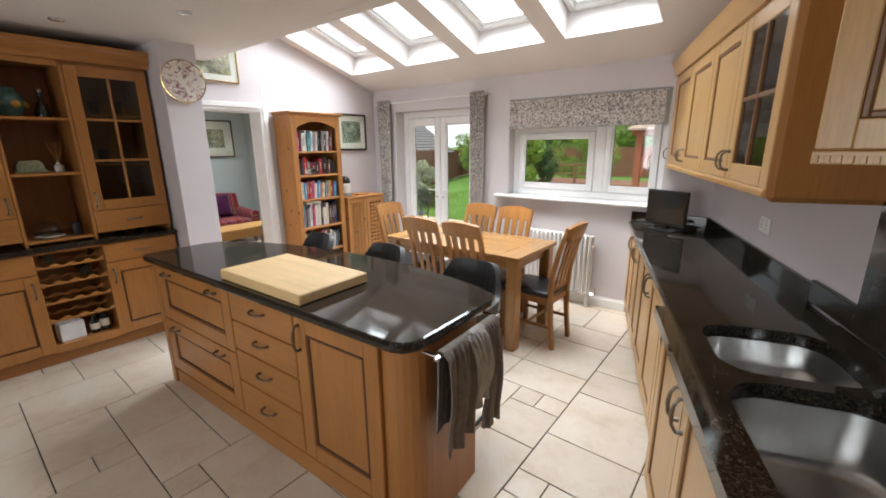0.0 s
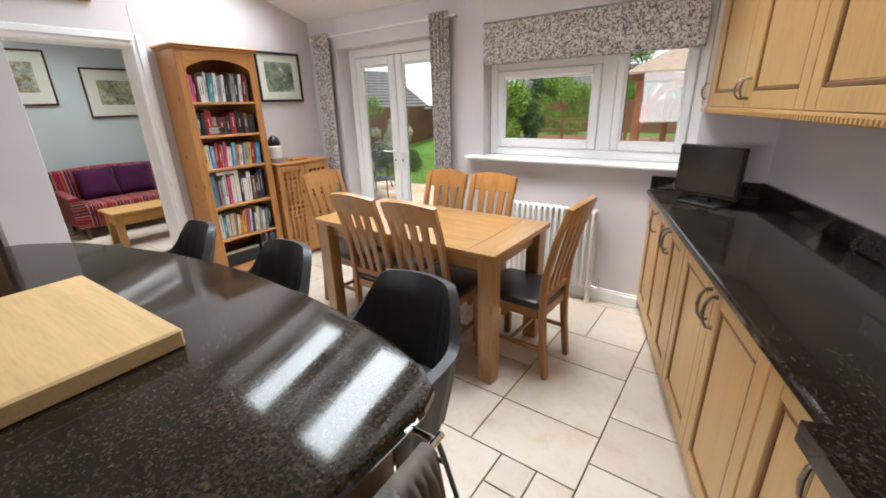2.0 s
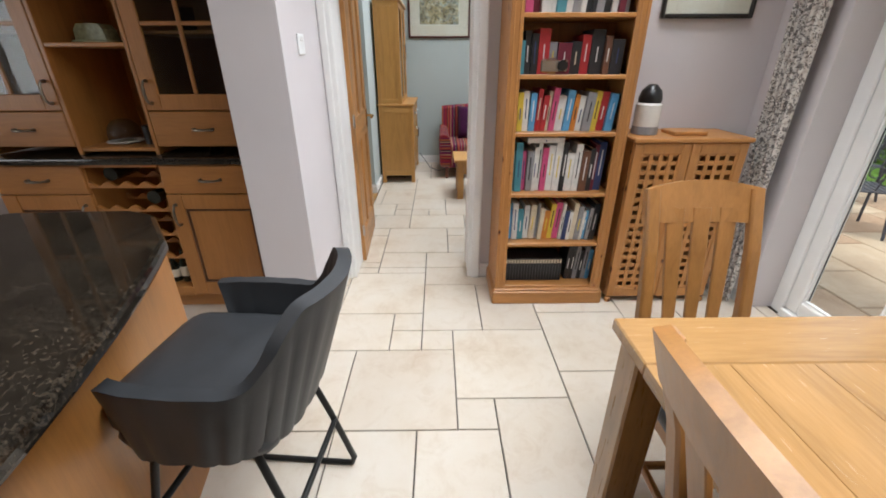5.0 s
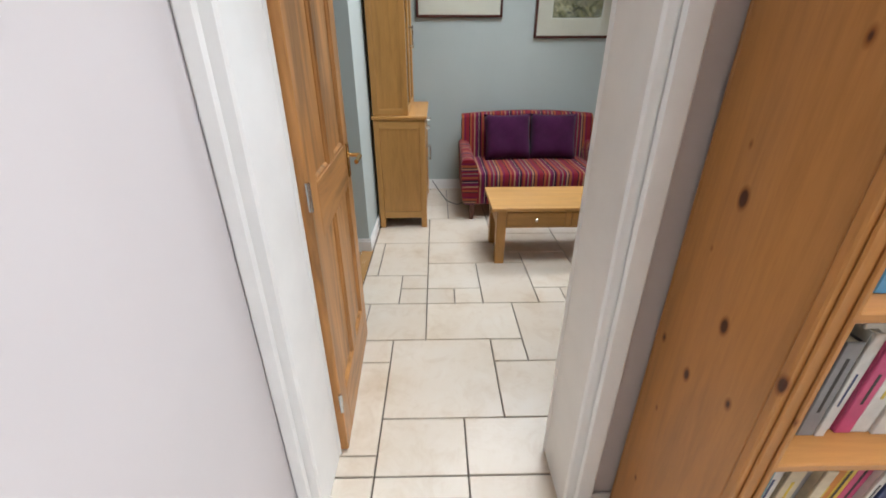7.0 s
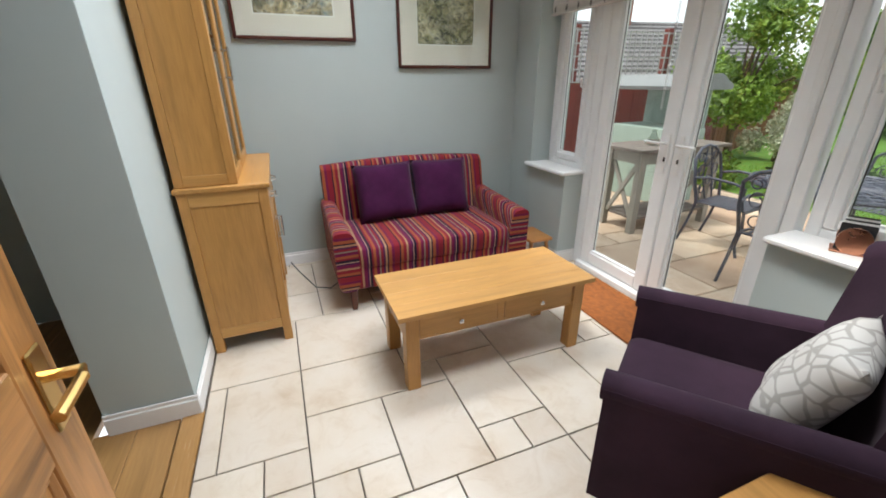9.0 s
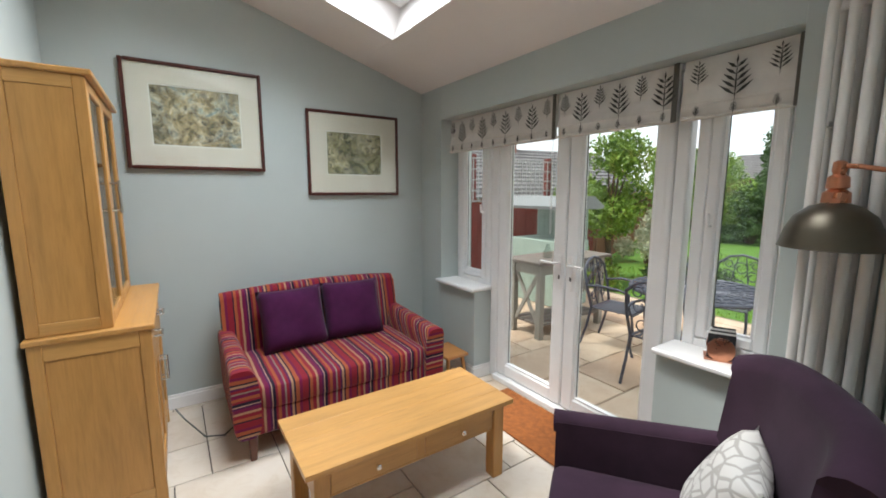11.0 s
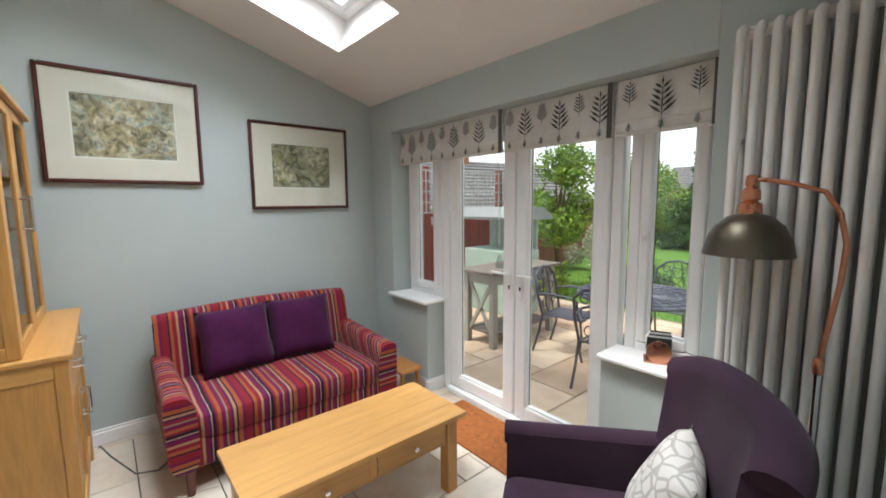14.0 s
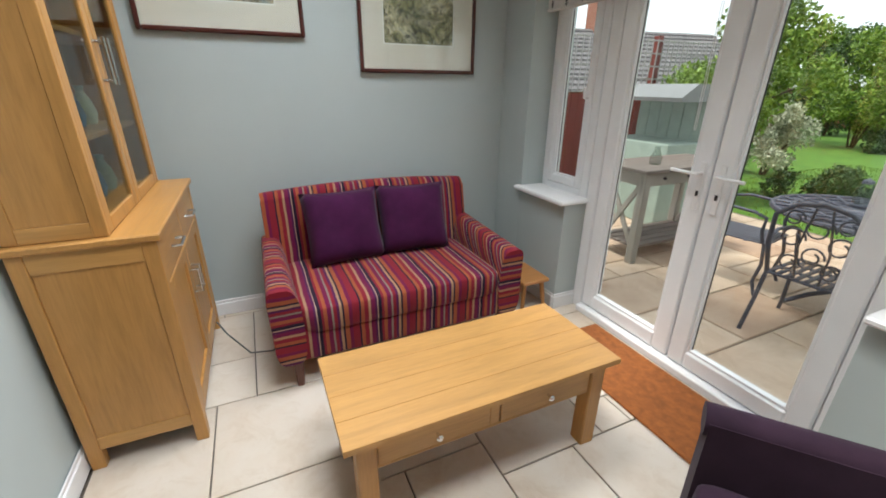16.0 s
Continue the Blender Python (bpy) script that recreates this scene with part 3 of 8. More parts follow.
def slope(name, m, x_range, holes, v0, v1, v_end, label, thick=0.3):
    """A sloping ceiling slab with shafts for roof windows; holes are ranges along x."""
    xs = [x_range[0]] + [h for pair in holes for h in pair] + [x_range[1]]
    rows = [(x_range[0], x_range[1], -0.3, v0, 0, thick), (x_range[0], x_range[1], v1, v_end, 0, thick)]
    rows += [(xs[i], xs[i + 1], v0, v1, 0, thick) for i in range(0, len(xs), 2)]
    return solid(name, boxes(*rows, b=0.001), M["ceil"], label, "ceiling", "structure", m)


def roof_window(m, x0, x1, v0, v1, power):
    t = thing("roof_window", m, "white framed roof window in the sloping ceiling", "roof window", "roof windows", "structure")
    f, z0, z1 = 0.055, 0.22, 0.30
    part("window_frame", boxes((x0 + 0.001, x0 + f, v0, v1, z0, z1), (x1 - f, x1 - 0.001, v0, v1, z0, z1), (x0 + f, x1 - f, v0 + 0.001, v0 + f, z0, z1), (x0 + f, x1 - f, v1 - f, v1 - 0.001, z0, z1), b=0.006), M["upvc"], t)
    g = f + 0.035
    part("sash", boxes((x0 + f, x0 + g, v0 + f, v1 - f, z0 + 0.02, z1 - 0.01), (x1 - g, x1 - f, v0 + f, v1 - f, z0 + 0.02, z1 - 0.01), (x0 + g, x1 - g, v0 + f, v0 + g, z0 + 0.02, z1 - 0.01), (x0 + g, x1 - g, v1 - g, v1 - f, z0 + 0.02, z1 - 0.01), b=0.005), M["upvc"], t)
    p = part("pane", box(x0 + g, x1 - g, v0 + g, v1 - g, 0.262, 0.27, 0.001), M["glass"], t)
    p.visible_shadow = False
    area_lamp("roof_window_daylight", m @ pose((x0 + x1) / 2, (v0 + v1) / 2, 0.33), x1 - x0 - 2 * g, v1 - v0 - 2 * g, power, (0.885, 0.935, 1.0))


KS = pose(0, KN, 2.31, 18.0, 0, 180)
K_HOLES = [(0.70, 1.44), (1.62, 2.34), (2.54, 3.27), (3.45, 4.19)]
slope("ceiling_slope", KS, (-1.6, 4.45), K_HOLES, 0.475, 1.80, 2.6, "white sloping kitchen ceiling with roof window shafts")
for a, b_ in K_HOLES:
    roof_window(KS, a, b_, 0.475, 1.80, K_POWER)
SS = pose(0, SN, 2.295, 17.0, 0, 180)
S_HOLES = [(5.20, 5.925), (6.46, 7.18)]
slope("ceiling_slope_sitting", SS, (4.45, 7.9), S_HOLES, 0.585, 1.90, 2.95, "white sloping sitting room ceiling with roof window shafts")
for a, b_ in S_HOLES:
    roof_window(SS, a, b_, 0.585, 1.90, S_POWER)


def downlight(x, y):
    t = thing("downlight", pose(x, y, 2.40), "recessed chrome ceiling downlight, switched off", "ceiling light", "kitchen downlights")
    part("rim", turned([(0.028, -0.001), (0.042, -0.006), (0.044, -0.001), (0.044, 0.004)], 20), M["chrome"], t)
    part("lens", turned([(0.0, 0.002), (0.027, 0.002), (0.028, -0.003)], 16), M["lightlens"], t)


for x, y in ((-3.64, 0.9), (-2.88, 1.366), (-1.6, 0.4), (-2.6, -0.4)):
    downlight(x, y)


# doors and windows in the north walls; each takes x positions along the wall
def glazing(t, x0, x1, z0, z1, y, f=0.06, d=0.07, name="sash"):
    """A sash with its beads and pane under it."""
    sash = part(name, boxes((x0, x0 + f, y - d / 2, y + d / 2, z0, z1), (x1 - f, x1, y - d / 2, y + d / 2, z0, z1), (x0 + f, x1 - f, y - d / 2, y + d / 2, z0, z0 + f), (x0 + f, x1 - f, y - d / 2, y + d / 2, z1 - f, z1), b=0.008), M["upvc"], t)
    bead = 0.012
    part("glazing_bead", boxes((x0 + f, x0 + f + bead, y - d / 2 + 0.012, y, z0 + f, z1 - f), (x1 - f - bead, x1 - f, y - d / 2 + 0.012, y, z0 + f, z1 - f), (x0 + f + bead, x1 - f - bead, y - d / 2 + 0.012, y, z0 + f, z0 + f + bead), (x0 + f + bead, x1 - f - bead, y - d / 2 + 0.012, y, z1 - f - bead, z1 - f), b=0.002), M["upvc"], sash)
    part("gasket", boxes((x0 + f + bead, x0 + f + bead + 0.003, y - 0.004, y + 0.002, z0 + f + bead, z1 - f - bead), (x1 - f - bead - 0.003, x1 - f - bead, y - 0.004, y + 0.002, z0 + f + bead, z1 - f - bead), b=0.0005), M["black"], sash)
    p = part("pane", box(x0 + f, x1 - f, y + 0.004, y + 0.01, z0 + f, z1 - f, 0.0005), M["glass"], sash)
    p.visible_shadow = False
    return sash


def lever(t, x, y, z, side):
    bm = boxes((x - 0.014, x + 0.014, y - 0.008, y, z - 0.11, z + 0.11), b=0.004)
    tube(bm, [(x, y - 0.008, z + 0.06), (x, y - 0.045, z + 0.06), (x + side * 0.03, y - 0.05, z + 0.06), (x + side * 0.12, y - 0.05, z + 0.06)], 0.008)
    part("door_handle", bm, M["white"], t, "white lever door handle")
    part("keyhole", box(x - 0.007, x + 0.007, y - 0.011, y - 0.007, z - 0.045, z - 0.02, 0.002), M["black"], t)


d1 = thing("door_1", pose(0, 0, 0), "white double glazed garden doors in the kitchen, closed", "door", kind="structure")
part("door_frame", boxes((-3.92, -3.84, 4.36, 4.43, 0, 2.03), (-2.74, -2.66, 4.36, 4.43, 0, 2.03), (-3.84, -2.74, 4.36, 4.43, 1.95, 2.03), (-3.84, -2.74, 4.34, 4.45, 0, 0.05), b=0.006), M["upvc"], d1)
for a, b_, hx, s in ((-3.835, -3.295, -3.34, -1), (-3.285, -2.745, -3.24, 1)):
    leaf = glazing(d1, a, b_, 0.055, 1.945, 4.39, 0.085, 0.06, "leaf")
    lever(leaf, hx, 4.358, 0.98, s)

w1 = thing("window_1", pose(0, 0, 0), "white double glazed kitchen window onto the garden", "window", kind="structure")
part("window_frame", boxes((-2.198, -2.13, 4.32, 4.39, 1.07, 2.05), (-0.73, -0.662, 4.32, 4.39, 1.07, 2.05), (-2.13, -0.73, 4.32, 4.39, 1.07, 1.135), (-2.13, -0.73, 4.32, 4.39, 1.985, 2.05), (-1.31, -1.21, 4.32, 4.39, 1.135, 1.985), (-2.13, -1.31, 4.32, 4.39, 1.72, 1.78), b=0.006), M["upvc"], w1)
glazing(w1, -2.128, -1.312, 1.137, 1.718, 4.34, 0.055, 0.06)
glazing(w1, -2.128, -1.312, 1.782, 1.983, 4.34, 0.045, 0.06)
glazing(w1, -1.208, -0.732, 1.137, 1.983, 4.34, 0.055, 0.06)
part("window_handle", bar([(-1.72, 4.305, 1.80), (-1.72, 4.28, 1.80), (-1.66, 4.27, 1.802)], 0.008), M["white"], w1)
part("window_sill", box(-2.34, -0.62, 4.12, 4.33, 1.04, 1.068, 0.008), M["white"], w1)

d2 = thing("door_2", pose(0, 0, 0), "white double glazed garden doors in the sitting room, closed", "door", kind="structure")
part("door_frame", boxes((-6.98, -6.90, 4.24, 4.31, 0.0, 2.035), (-5.63, -5.57, 4.24, 4.31, 0.0, 2.035), (-6.90, -5.63, 4.24, 4.31, 1.965, 2.035), (-6.9, -5.63, 4.2, 4.36, 0.0, 0.045), b=0.006), M["upvc"], d2)
for a, b_, hx, s in ((-6.895, -6.268, -6.30, -1), (-6.258, -5.635, -6.21, 1)):
    leaf = glazing(d2, a, b_, 0.05, 1.96, 4.275, 0.088, 0.07, "leaf")
    lever(leaf, hx, 4.238, 0.95, s)
for nm, a, b_, sl0, sl1, lab in (("window_2", -7.438, -7.0, -7.47, -6.96, "narrow white side window with deep sill by the garden doors"), ("window_3", -5.54, -5.142, -5.575, -5.145, "narrow white side window beside the tall radiator")):
    w = thing(nm, pose(0, 0, 0), lab, "window", kind="structure")
    part("window_frame", boxes((a, a + 0.055, 4.25, 4.32, 0.71, 2.035), (b_ - 0.055, b_, 4.25, 4.32, 0.71, 2.035), (a + 0.055, b_ - 0.055, 4.25, 4.32, 0.71, 0.765), (a + 0.055, b_ - 0.055, 4.25, 4.32, 1.98, 2.035), b=0.006), M["upvc"], w)
    glazing(w, a + 0.057, b_ - 0.057, 0.767, 1.978, 4.275, 0.05, 0.06)
    part("window_sill", box(sl0, sl1, 4.035, 4.25, 0.70, 0.728, 0.008), M["white"], w)
    hx = b_ - 0.085 if nm == "window_2" else a + 0.085
    part("window_handle", bar([(hx, 4.245, 1.3), (hx, 4.22, 1.3), (hx, 4.215, 1.36)], 0.008), M["white"], w)

# unseen window, added to hold a fill lamp that brightens the south kitchen
w4 = thing("window_4", pose(0, 0, 0), "unseen added white window frame around the south fill lamp", "window", kind="structure")
part("window_frame", boxes((-2.4, -2.33, -2.1, -2.03, 0.95, 2.05), (-0.67, -0.6, -2.1, -2.03, 0.95, 2.05), (-2.33, -0.67, -2.1, -2.03, 0.95, 1.02), (-2.33, -0.67, -2.1, -2.03, 1.98, 2.05), (-1.53, -1.47, -2.1, -2.03, 1.02, 1.98), b=0.006), M["upvc"], w4)
area_lamp("south_fill_lamp", pose(-1.5, -2.11, 1.5, 90, 0, 0), 1.64, 0.94, B_POWER, (0.97, 0.98, 1.0))

# door lining, architraves, skirting
solid("door_lining", boxes((-4.542, -4.328, 1.775, 1.80, 0, 1.96), (-4.542, -4.328, 2.56, 2.585, 0, 1.96), (-4.542, -4.328, 1.775, 2.585, 1.96, 1.985)), M["white"], "white painted door lining", "door frame", "structure")


def architrave(x0, x1, x2):
    rows = []
    for y0, y1, inner in ((1.737, 1.806, 1), (2.554, 2.636, 0)):
        rows += [(x0, x1, y0, y1, 0, 2.045), (x1, x2, (y0 if inner else y0 + 0.028), (y1 - 0.028 if inner else y1), 0, 2.046)]
    rows += [(x0, x1, 1.806, 2.554, 1.965, 2.045), (x1, x2, 1.806, 2.554, 1.995, 2.046)]
    return boxes(*rows, b=0.006)


solid("trim", architrave(KW, KW + 0.016, KW + 0.03), M["white"], "white moulded architrave round the doorway", "architrave", "structure")
solid("trim", architrave(-4.542, -4.558, -4.57), M["white"], "white moulded architrave on the sitting room side", "architrave", "structure")


def skirting(name, rows, label):
    out = []
    for x0, x1, y0, y1 in rows:
        out.append((x0, x1, y0, y1, 0, 0.085))
        cx, cy = 0.004 if x1 - x0 < 0.03 else 0, 0.004 if y1 - y0 < 0.03 else 0
        out.append((x0 + cx, x1 - cx, y0 + cy, y1 - cy, 0.085, 0.105))
    solid(name, boxes(*out, b=0.004), M["white"], label, "skirting board", "structure")


skirting("baseboard", [(KW + 0.032, -3.71, 1.737, 1.753), (-3.708, -3.692, 1.47, 1.753), (KW + 0.002, KW + 0.017, 2.64, KN), (-4.3, -3.93, KN - 0.016, KN - 0.001), (-2.65, -0.86, KN - 0.016, KN - 0.001)], "white moulded kitchen skirting board")
skirting("baseboard", [(SW + 0.001, SW + 0.016, 1.69, SN), (-7.7, -6.982, SN - 0.016, SN - 0.001), (-6.978, -6.962, SN - 0.016, 4.238), (-5.555, -4.56, SN - 0.016, SN - 0.001), (-7.7, -6.25, 1.671, 1.686), (-6.248, -6.233, 1.34, 1.686), (-4.558, -4.543, 2.64, SN)], "white moulded sitting room skirting board")


def pine_door():
    """Four panel stripped pine door, open into the sitting room; x along the leaf from the hinge."""
    t = thing("door_3", pose(-4.565, 1.808, 0.008, 0, 0, 182.7), "stripped pine four panel door, standing open", "door", kind="structure")
    w, h, d = 0.70, 1.945, 0.042
    st = 0.1
    part("stile", box(0, st, -d / 2, d / 2, 0, h), M["door"], t)
    part("stile", box(w - st, w, -d / 2, d / 2, 0, h), M["door"], t)
    mid = (w / 2 - 0.045, w / 2 + 0.045)
    for z0, z1 in ((0, 0.21), (0.83, 1.0), (h - 0.11, h)):
        part("rail", box(st, w - st, -d / 2, d / 2, z0, z1), M["door_x"], t)
    for z0, z1 in ((0.21, 0.83), (1.0, h - 0.11)):
        part("muntin", box(*mid, -d / 2, d / 2, z0, z1), M["door"], t)
        for a, b_ in ((st, mid[0]), (mid[1], w - st)):
            part("panel", box(a, b_, -0.008, 0.008, z0, z1, 0.002), M["door"], t)
            part("moulding", boxes((a, a + 0.014, -0.017, 0.017, z0, z1), (b_ - 0.014, b_, -0.017, 0.017, z0, z1), (a + 0.014, b_ - 0.014, -0.017, 0.017, z0, z0 + 0.014), (a + 0.014, b_ - 0.014, -0.017, 0.017, z1 - 0.014, z1), b=0.006), M["door"], t)
    for s in (-1, 1):
        y = s * d / 2
        p = part("door_handle", boxes((w - 0.07, w - 0.03, y, y + s * 0.007, 0.86, 1.0), b=0.004), M["brass"], t, "brass lever handle on a plate")
        part("lever", bar([(w - 0.05, y, 0.95), (w - 0.05, y + s * 0.05, 0.95), (w - 0.07, y + s * 0.055, 0.95), (w - 0.15, y + s * 0.05, 0.945)], 0.009), M["brass"], p)
    for z in (0.2, 0.95, 1.7):
        part("hinge", bar([(-0.004, -d / 2, z), (-0.004, -d / 2, z + 0.08)], 0.007), M["steel"], t)


pine_door()


# ---- kitchen ----
def handle_d(t, p, along, out, r=0.006, material="pewter", n=0.1):
    """A bowed pull handle centred at p."""
    p, a, o = Vector(p), Vector(along), Vector(out)
    pts = [p - a * n / 2, p - a * n / 2 + o * 0.02, p - a * n * 0.3 + o * 0.034, p + o * 0.038, p + a * n * 0.3 + o * 0.034, p + a * n / 2 + o * 0.02, p + a * n / 2]
    bm = bmesh.new()
    tube(bm, pts, [r * 1.5, r, r, r * 1.25, r, r, r * 1.5], 8)
    return part("handle", bm, M[material], t, "bowed pewter handle", smooth=True)


def front(t, x0, x1, z0, z1, y, name="door", wz="kz", wx="kx", dark="kdark", frame_w=0.075, panel=True):
    """A framed door or drawer front whose face looks along -y."""
    th = 0.02
    if not panel:
        return part(name, box(x0 + 0.0015, x1 - 0.0015, y, y + th, z0 + 0.0015, z1 - 0.0015, 0.004), M[wx], t)
    f = frame_w
    x0, x1, z0, z1 = x0 + 0.0015, x1 - 0.0015, z0 + 0.0015, z1 - 0.0015
    d = part(name, boxes((x0, x0 + f, y, y + th, z0, z1), (x1 - f, x1, y, y + th, z0, z1), (x0 + f, x1 - f, y, y + th, z0, z0 + f), (x0 + f, x1 - f, y, y + th, z1 - f, z1), b=0.003), M[wz], t)
    part("moulding", boxes((x0 + f, x0 + f + 0.017, y + 0.003, y + th, z0 + f, z1 - f), (x1 - f - 0.017, x1 - f, y + 0.003, y + th, z0 + f, z1 - f), (x0 + f + 0.017, x1 - f - 0.017, y + 0.003, y + th, z0 + f, z0 + f + 0.017), (x0 + f + 0.017, x1 - f - 0.017, y + 0.003, y + th, z1 - f - 0.017, z1 - f), b=0.004), M[dark], d)
    part("panel", box(x0 + f + 0.017, x1 - f - 0.017, y + 0.009, y + th - 0.002, z0 + f + 0.017, z1 - f - 0.017, 0.003), M[wz], d)
    return d


def rounded_edge(poly_top, z0, z1, r=0.012):
    """A worktop slab from its outline with a rounded upper and lower edge; poly counter-clockwise."""
    bm = bmesh.new()
    pts = [Vector((p[0], p[1])) for p in poly_top]
    n = len(pts)
    def inset(d):
        out = []
        for i in range(n):
            a, b_, c = pts[i - 1], pts[i], pts[(i + 1) % n]
            n1 = Vector((-(b_ - a).y, (b_ - a).x)).normalized()
            n2 = Vector((-(c - b_).y, (c - b_).x)).normalized()
            m_ = (n1 + n2)
            m_ = m_ / max(0.3, m_.length_squared / 2)
            out.append(b_ + m_ * d)
        return out
    rings = []
    for d, z in ((r, z0), (r * 0.3, z0 + r * 0.3), (0, z0 + r), (0, z1 - r), (r * 0.3, z1 - r * 0.3), (r, z1)):
        rings.append([bm.verts.new((p.x, p.y, z)) for p in inset(d)])
    bm.faces.new(rings[0][::-1])
    bm.faces.new(rings[-1])
    for a, b_ in zip(rings, rings[1:]):
        for i in range(n):
            bm.faces.new((a[i], a[(i + 1) % n], b_[(i + 1) % n], b_[i]))
    return bm


ISLAND = pose(-0.83, 1.09, 0, 0, 0, 3.2)   # front corner of the island worktop: x along, y towards the stools


def island():
    t = thing("kitchen_island", ISLAND, "honey wood kitchen island with drawers on the tiled floor", "kitchen island")
    x0, x1, y0 = -2.2, -0.015, 0.035
    arc = []
    for i in range(17):
        u = i / 16
        arc.append((x1 + (x0 - x1) * u, 0.52 + 0.1 * math.sin(math.pi * u)))
    rc = [(-0.16, y0 + 0.02)] + [(-0.135 + 0.12 * math.sin(a), y0 + 0.14 - 0.12 * math.cos(a)) for a in [k * math.pi / 12 for k in range(7)]]
    part("carcass", cast([(x0, y0 + 0.02)] + rc + arc, 0.0, 0.87), M["kz"], t)
    part("plinth", boxes((x0 + 0.05, -0.15, y0 + 0.008, y0 + 0.03, 0.0, 0.1)), M["kx"], t)
    part("corner_post", box(x0 - 0.004, x0 + 0.045, y0 - 0.004, y0 + 0.06, 0.0, 0.868, 0.004), M["kz"], t)
    # a pair of deep drawers, four drawers, one door
    xa, xb, xc = -1.26, -0.70, -0.165
    for z0, z1 in ((0.12, 0.49), (0.495, 0.865)):
        d = front(t, x0 + 0.047, xa, z0, z1, y0, "drawer_front", frame_w=0.085)
        for hx in (x0 + 0.2, xa - 0.17):
            handle_d(d, (hx, y0, z1 - 0.045), (1, 0, 0), (0, -1, 0), n=0.085)
    for z0, z1 in ((0.12, 0.335), (0.34, 0.525), (0.53, 0.695), (0.70, 0.865)):
        d = front(t, xa + 0.005, xb, z0, z1, y0, "drawer_front", panel=False)
        handle_d(d, ((xa + xb) / 2, y0, (z0 + z1) / 2 + 0.02), (1, 0, 0), (0, -1, 0), n=0.1)
    d = front(t, xb + 0.005, xc, 0.12, 0.865, y0, "door", frame_w=0.08)
    handle_d(d, (xb + 0.045, y0, 0.76), (0, 0, 1), (0, -1, 0), n=0.12)
    # worktop
    top = [(-2.24, 0.0), (-0.07, 0.0), (-0.02, 0.02), (0.01, 0.065), (0.028, 0.58), (0.01, 0.64), (-0.05, 0.685)]
    for i in range(1, 16):
        u = i / 16
        top.append((-0.05 - 2.11 * u, 0.685 - 0.10 * u + 0.19 * math.sin(math.pi * u) ** 0.8))
    top += [(-2.235, 0.50), (-2.285, 0.40), (-2.29, 0.05), (-2.275, 0.01)]
    solid("island_worktop", rounded_edge(top, 0.872, 0.915, 0.014), M["granite"], "speckled black granite worktop with bowed edge on the island", "worktop", smooth=14, m=ISLAND)
    solid("chopping_board", box(-0.345, 0.345, -0.205, 0.205, 0, 0.052, 0.006), M["board"], "thick pale wooden chopping board on the granite", "chopping board", m=pose(-1.81, 1.275, 0.916, 0, 0, 2.5))
    # towel rail and towels
    r = thing("towel_rail", TOWELS, "chrome towel rail on the end of the island", "towel rail")
    part("rail", bar([(-0.768, 1.13, 0.845), (-0.768, 1.62, 0.845)], 0.008), M["chrome"], r)
    for y in (1.15, 1.6):
        part("bracket", bar([(-0.839, y, 0.845), (-0.768, y, 0.845)], 0.007), M["chrome"], r)


TOWELS = ISLAND @ pose(0.828, -1.03, 0)
island()


def towel(y0, y1, front_z, back_z, material, label, bulge=0.0, ph=0.0):
    def fn(u, v):
        y = y0 + (y1 - y0) * v + 0.012 * math.sin(5 * u + ph)
        fold = 0.014 * math.sin(v * 15 + ph) * (0.3 + abs(u - 0.45) * 1.6) + 0.006 * math.sin(v * 37 + 2 * ph)
        if u < 0.4:
            k = (0.4 - u) / 0.4
            return (-0.786 - 0.012 * k + fold * 0.3, y, 0.85 - k * (0.85 - back_z))
        if u > 0.5:
            k = (u - 0.5) / 0.5
            return (-0.75 + bulge * math.sin(math.pi * min(1, k * 1.2)) + fold + 0.01, y, 0.85 - k * (0.85 - front_z) + 0.012 * math.sin(v * 9 + ph))
        a = (u - 0.4) / 0.1 * math.pi
        return (-0.768 - 0.018 * math.cos(a), y, 0.85 + 0.012 * math.sin(a))
    solid("towel", cloth(fn, 40, 30, 0.006), M[material], label, "towel", smooth=80, m=TOWELS)


towel(1.16, 1.36, 0.42, 0.5, "towel", "crumpled grey striped tea towel hanging on the rail", 0.02, 0.5)
towel(1.33, 1.47, 0.52, 0.55, "towel2", "pale grey striped tea towel hanging on the rail", 0.035, 1.9)
towel(1.44, 1.58, 0.36, 0.5, "towel", "grey tea towel hanging on the rail", 0.02, 3.1)


def dining_table():
    t = thing("dining_table", pose(-2.0, 3.15, 0), "honey oak dining table with square legs", "table")
    L, W, h = 0.70, 0.355, 0.778
    for x0, x1 in ((-L, -L + 0.17), (L - 0.17, L)):
        part("end_board", box(x0, x1, -W, W, h - 0.034, h, 0.004), M["oak_y"], t)
    n = 4
    for i in range(n):
        y0 = -W + 2 * W * i / n
        part("plank", box(-L + 0.172, L - 0.172, y0 + 0.0004, y0 + 2 * W / n - 0.0004, h - 0.034, h - 0.0005, 0.0012), M["oak_x"], t)
    for sx in (-1, 1):
        for sy in (-1, 1):
            x, y = sx * (L - 0.065), sy * (W - 0.065)
            part("leg", box(x - 0.045, x + 0.045, y - 0.045, y + 0.045, 0, h - 0.034, 0.006), M["oak_z"], t)
    for sy in (-1, 1):
        part("apron", box(-L + 0.11, L - 0.11, sy * (W - 0.075) - 0.011, sy * (W - 0.075) + 0.011, h - 0.124, h - 0.036), M["oak_x"], t)
    for sx in (-1, 1):
        part("apron", box(sx * (L - 0.075) - 0.011, sx * (L - 0.075) + 0.011, -W + 0.11, W - 0.11, h - 0.124, h - 0.036), M["oak_y"], t)


dining_table()


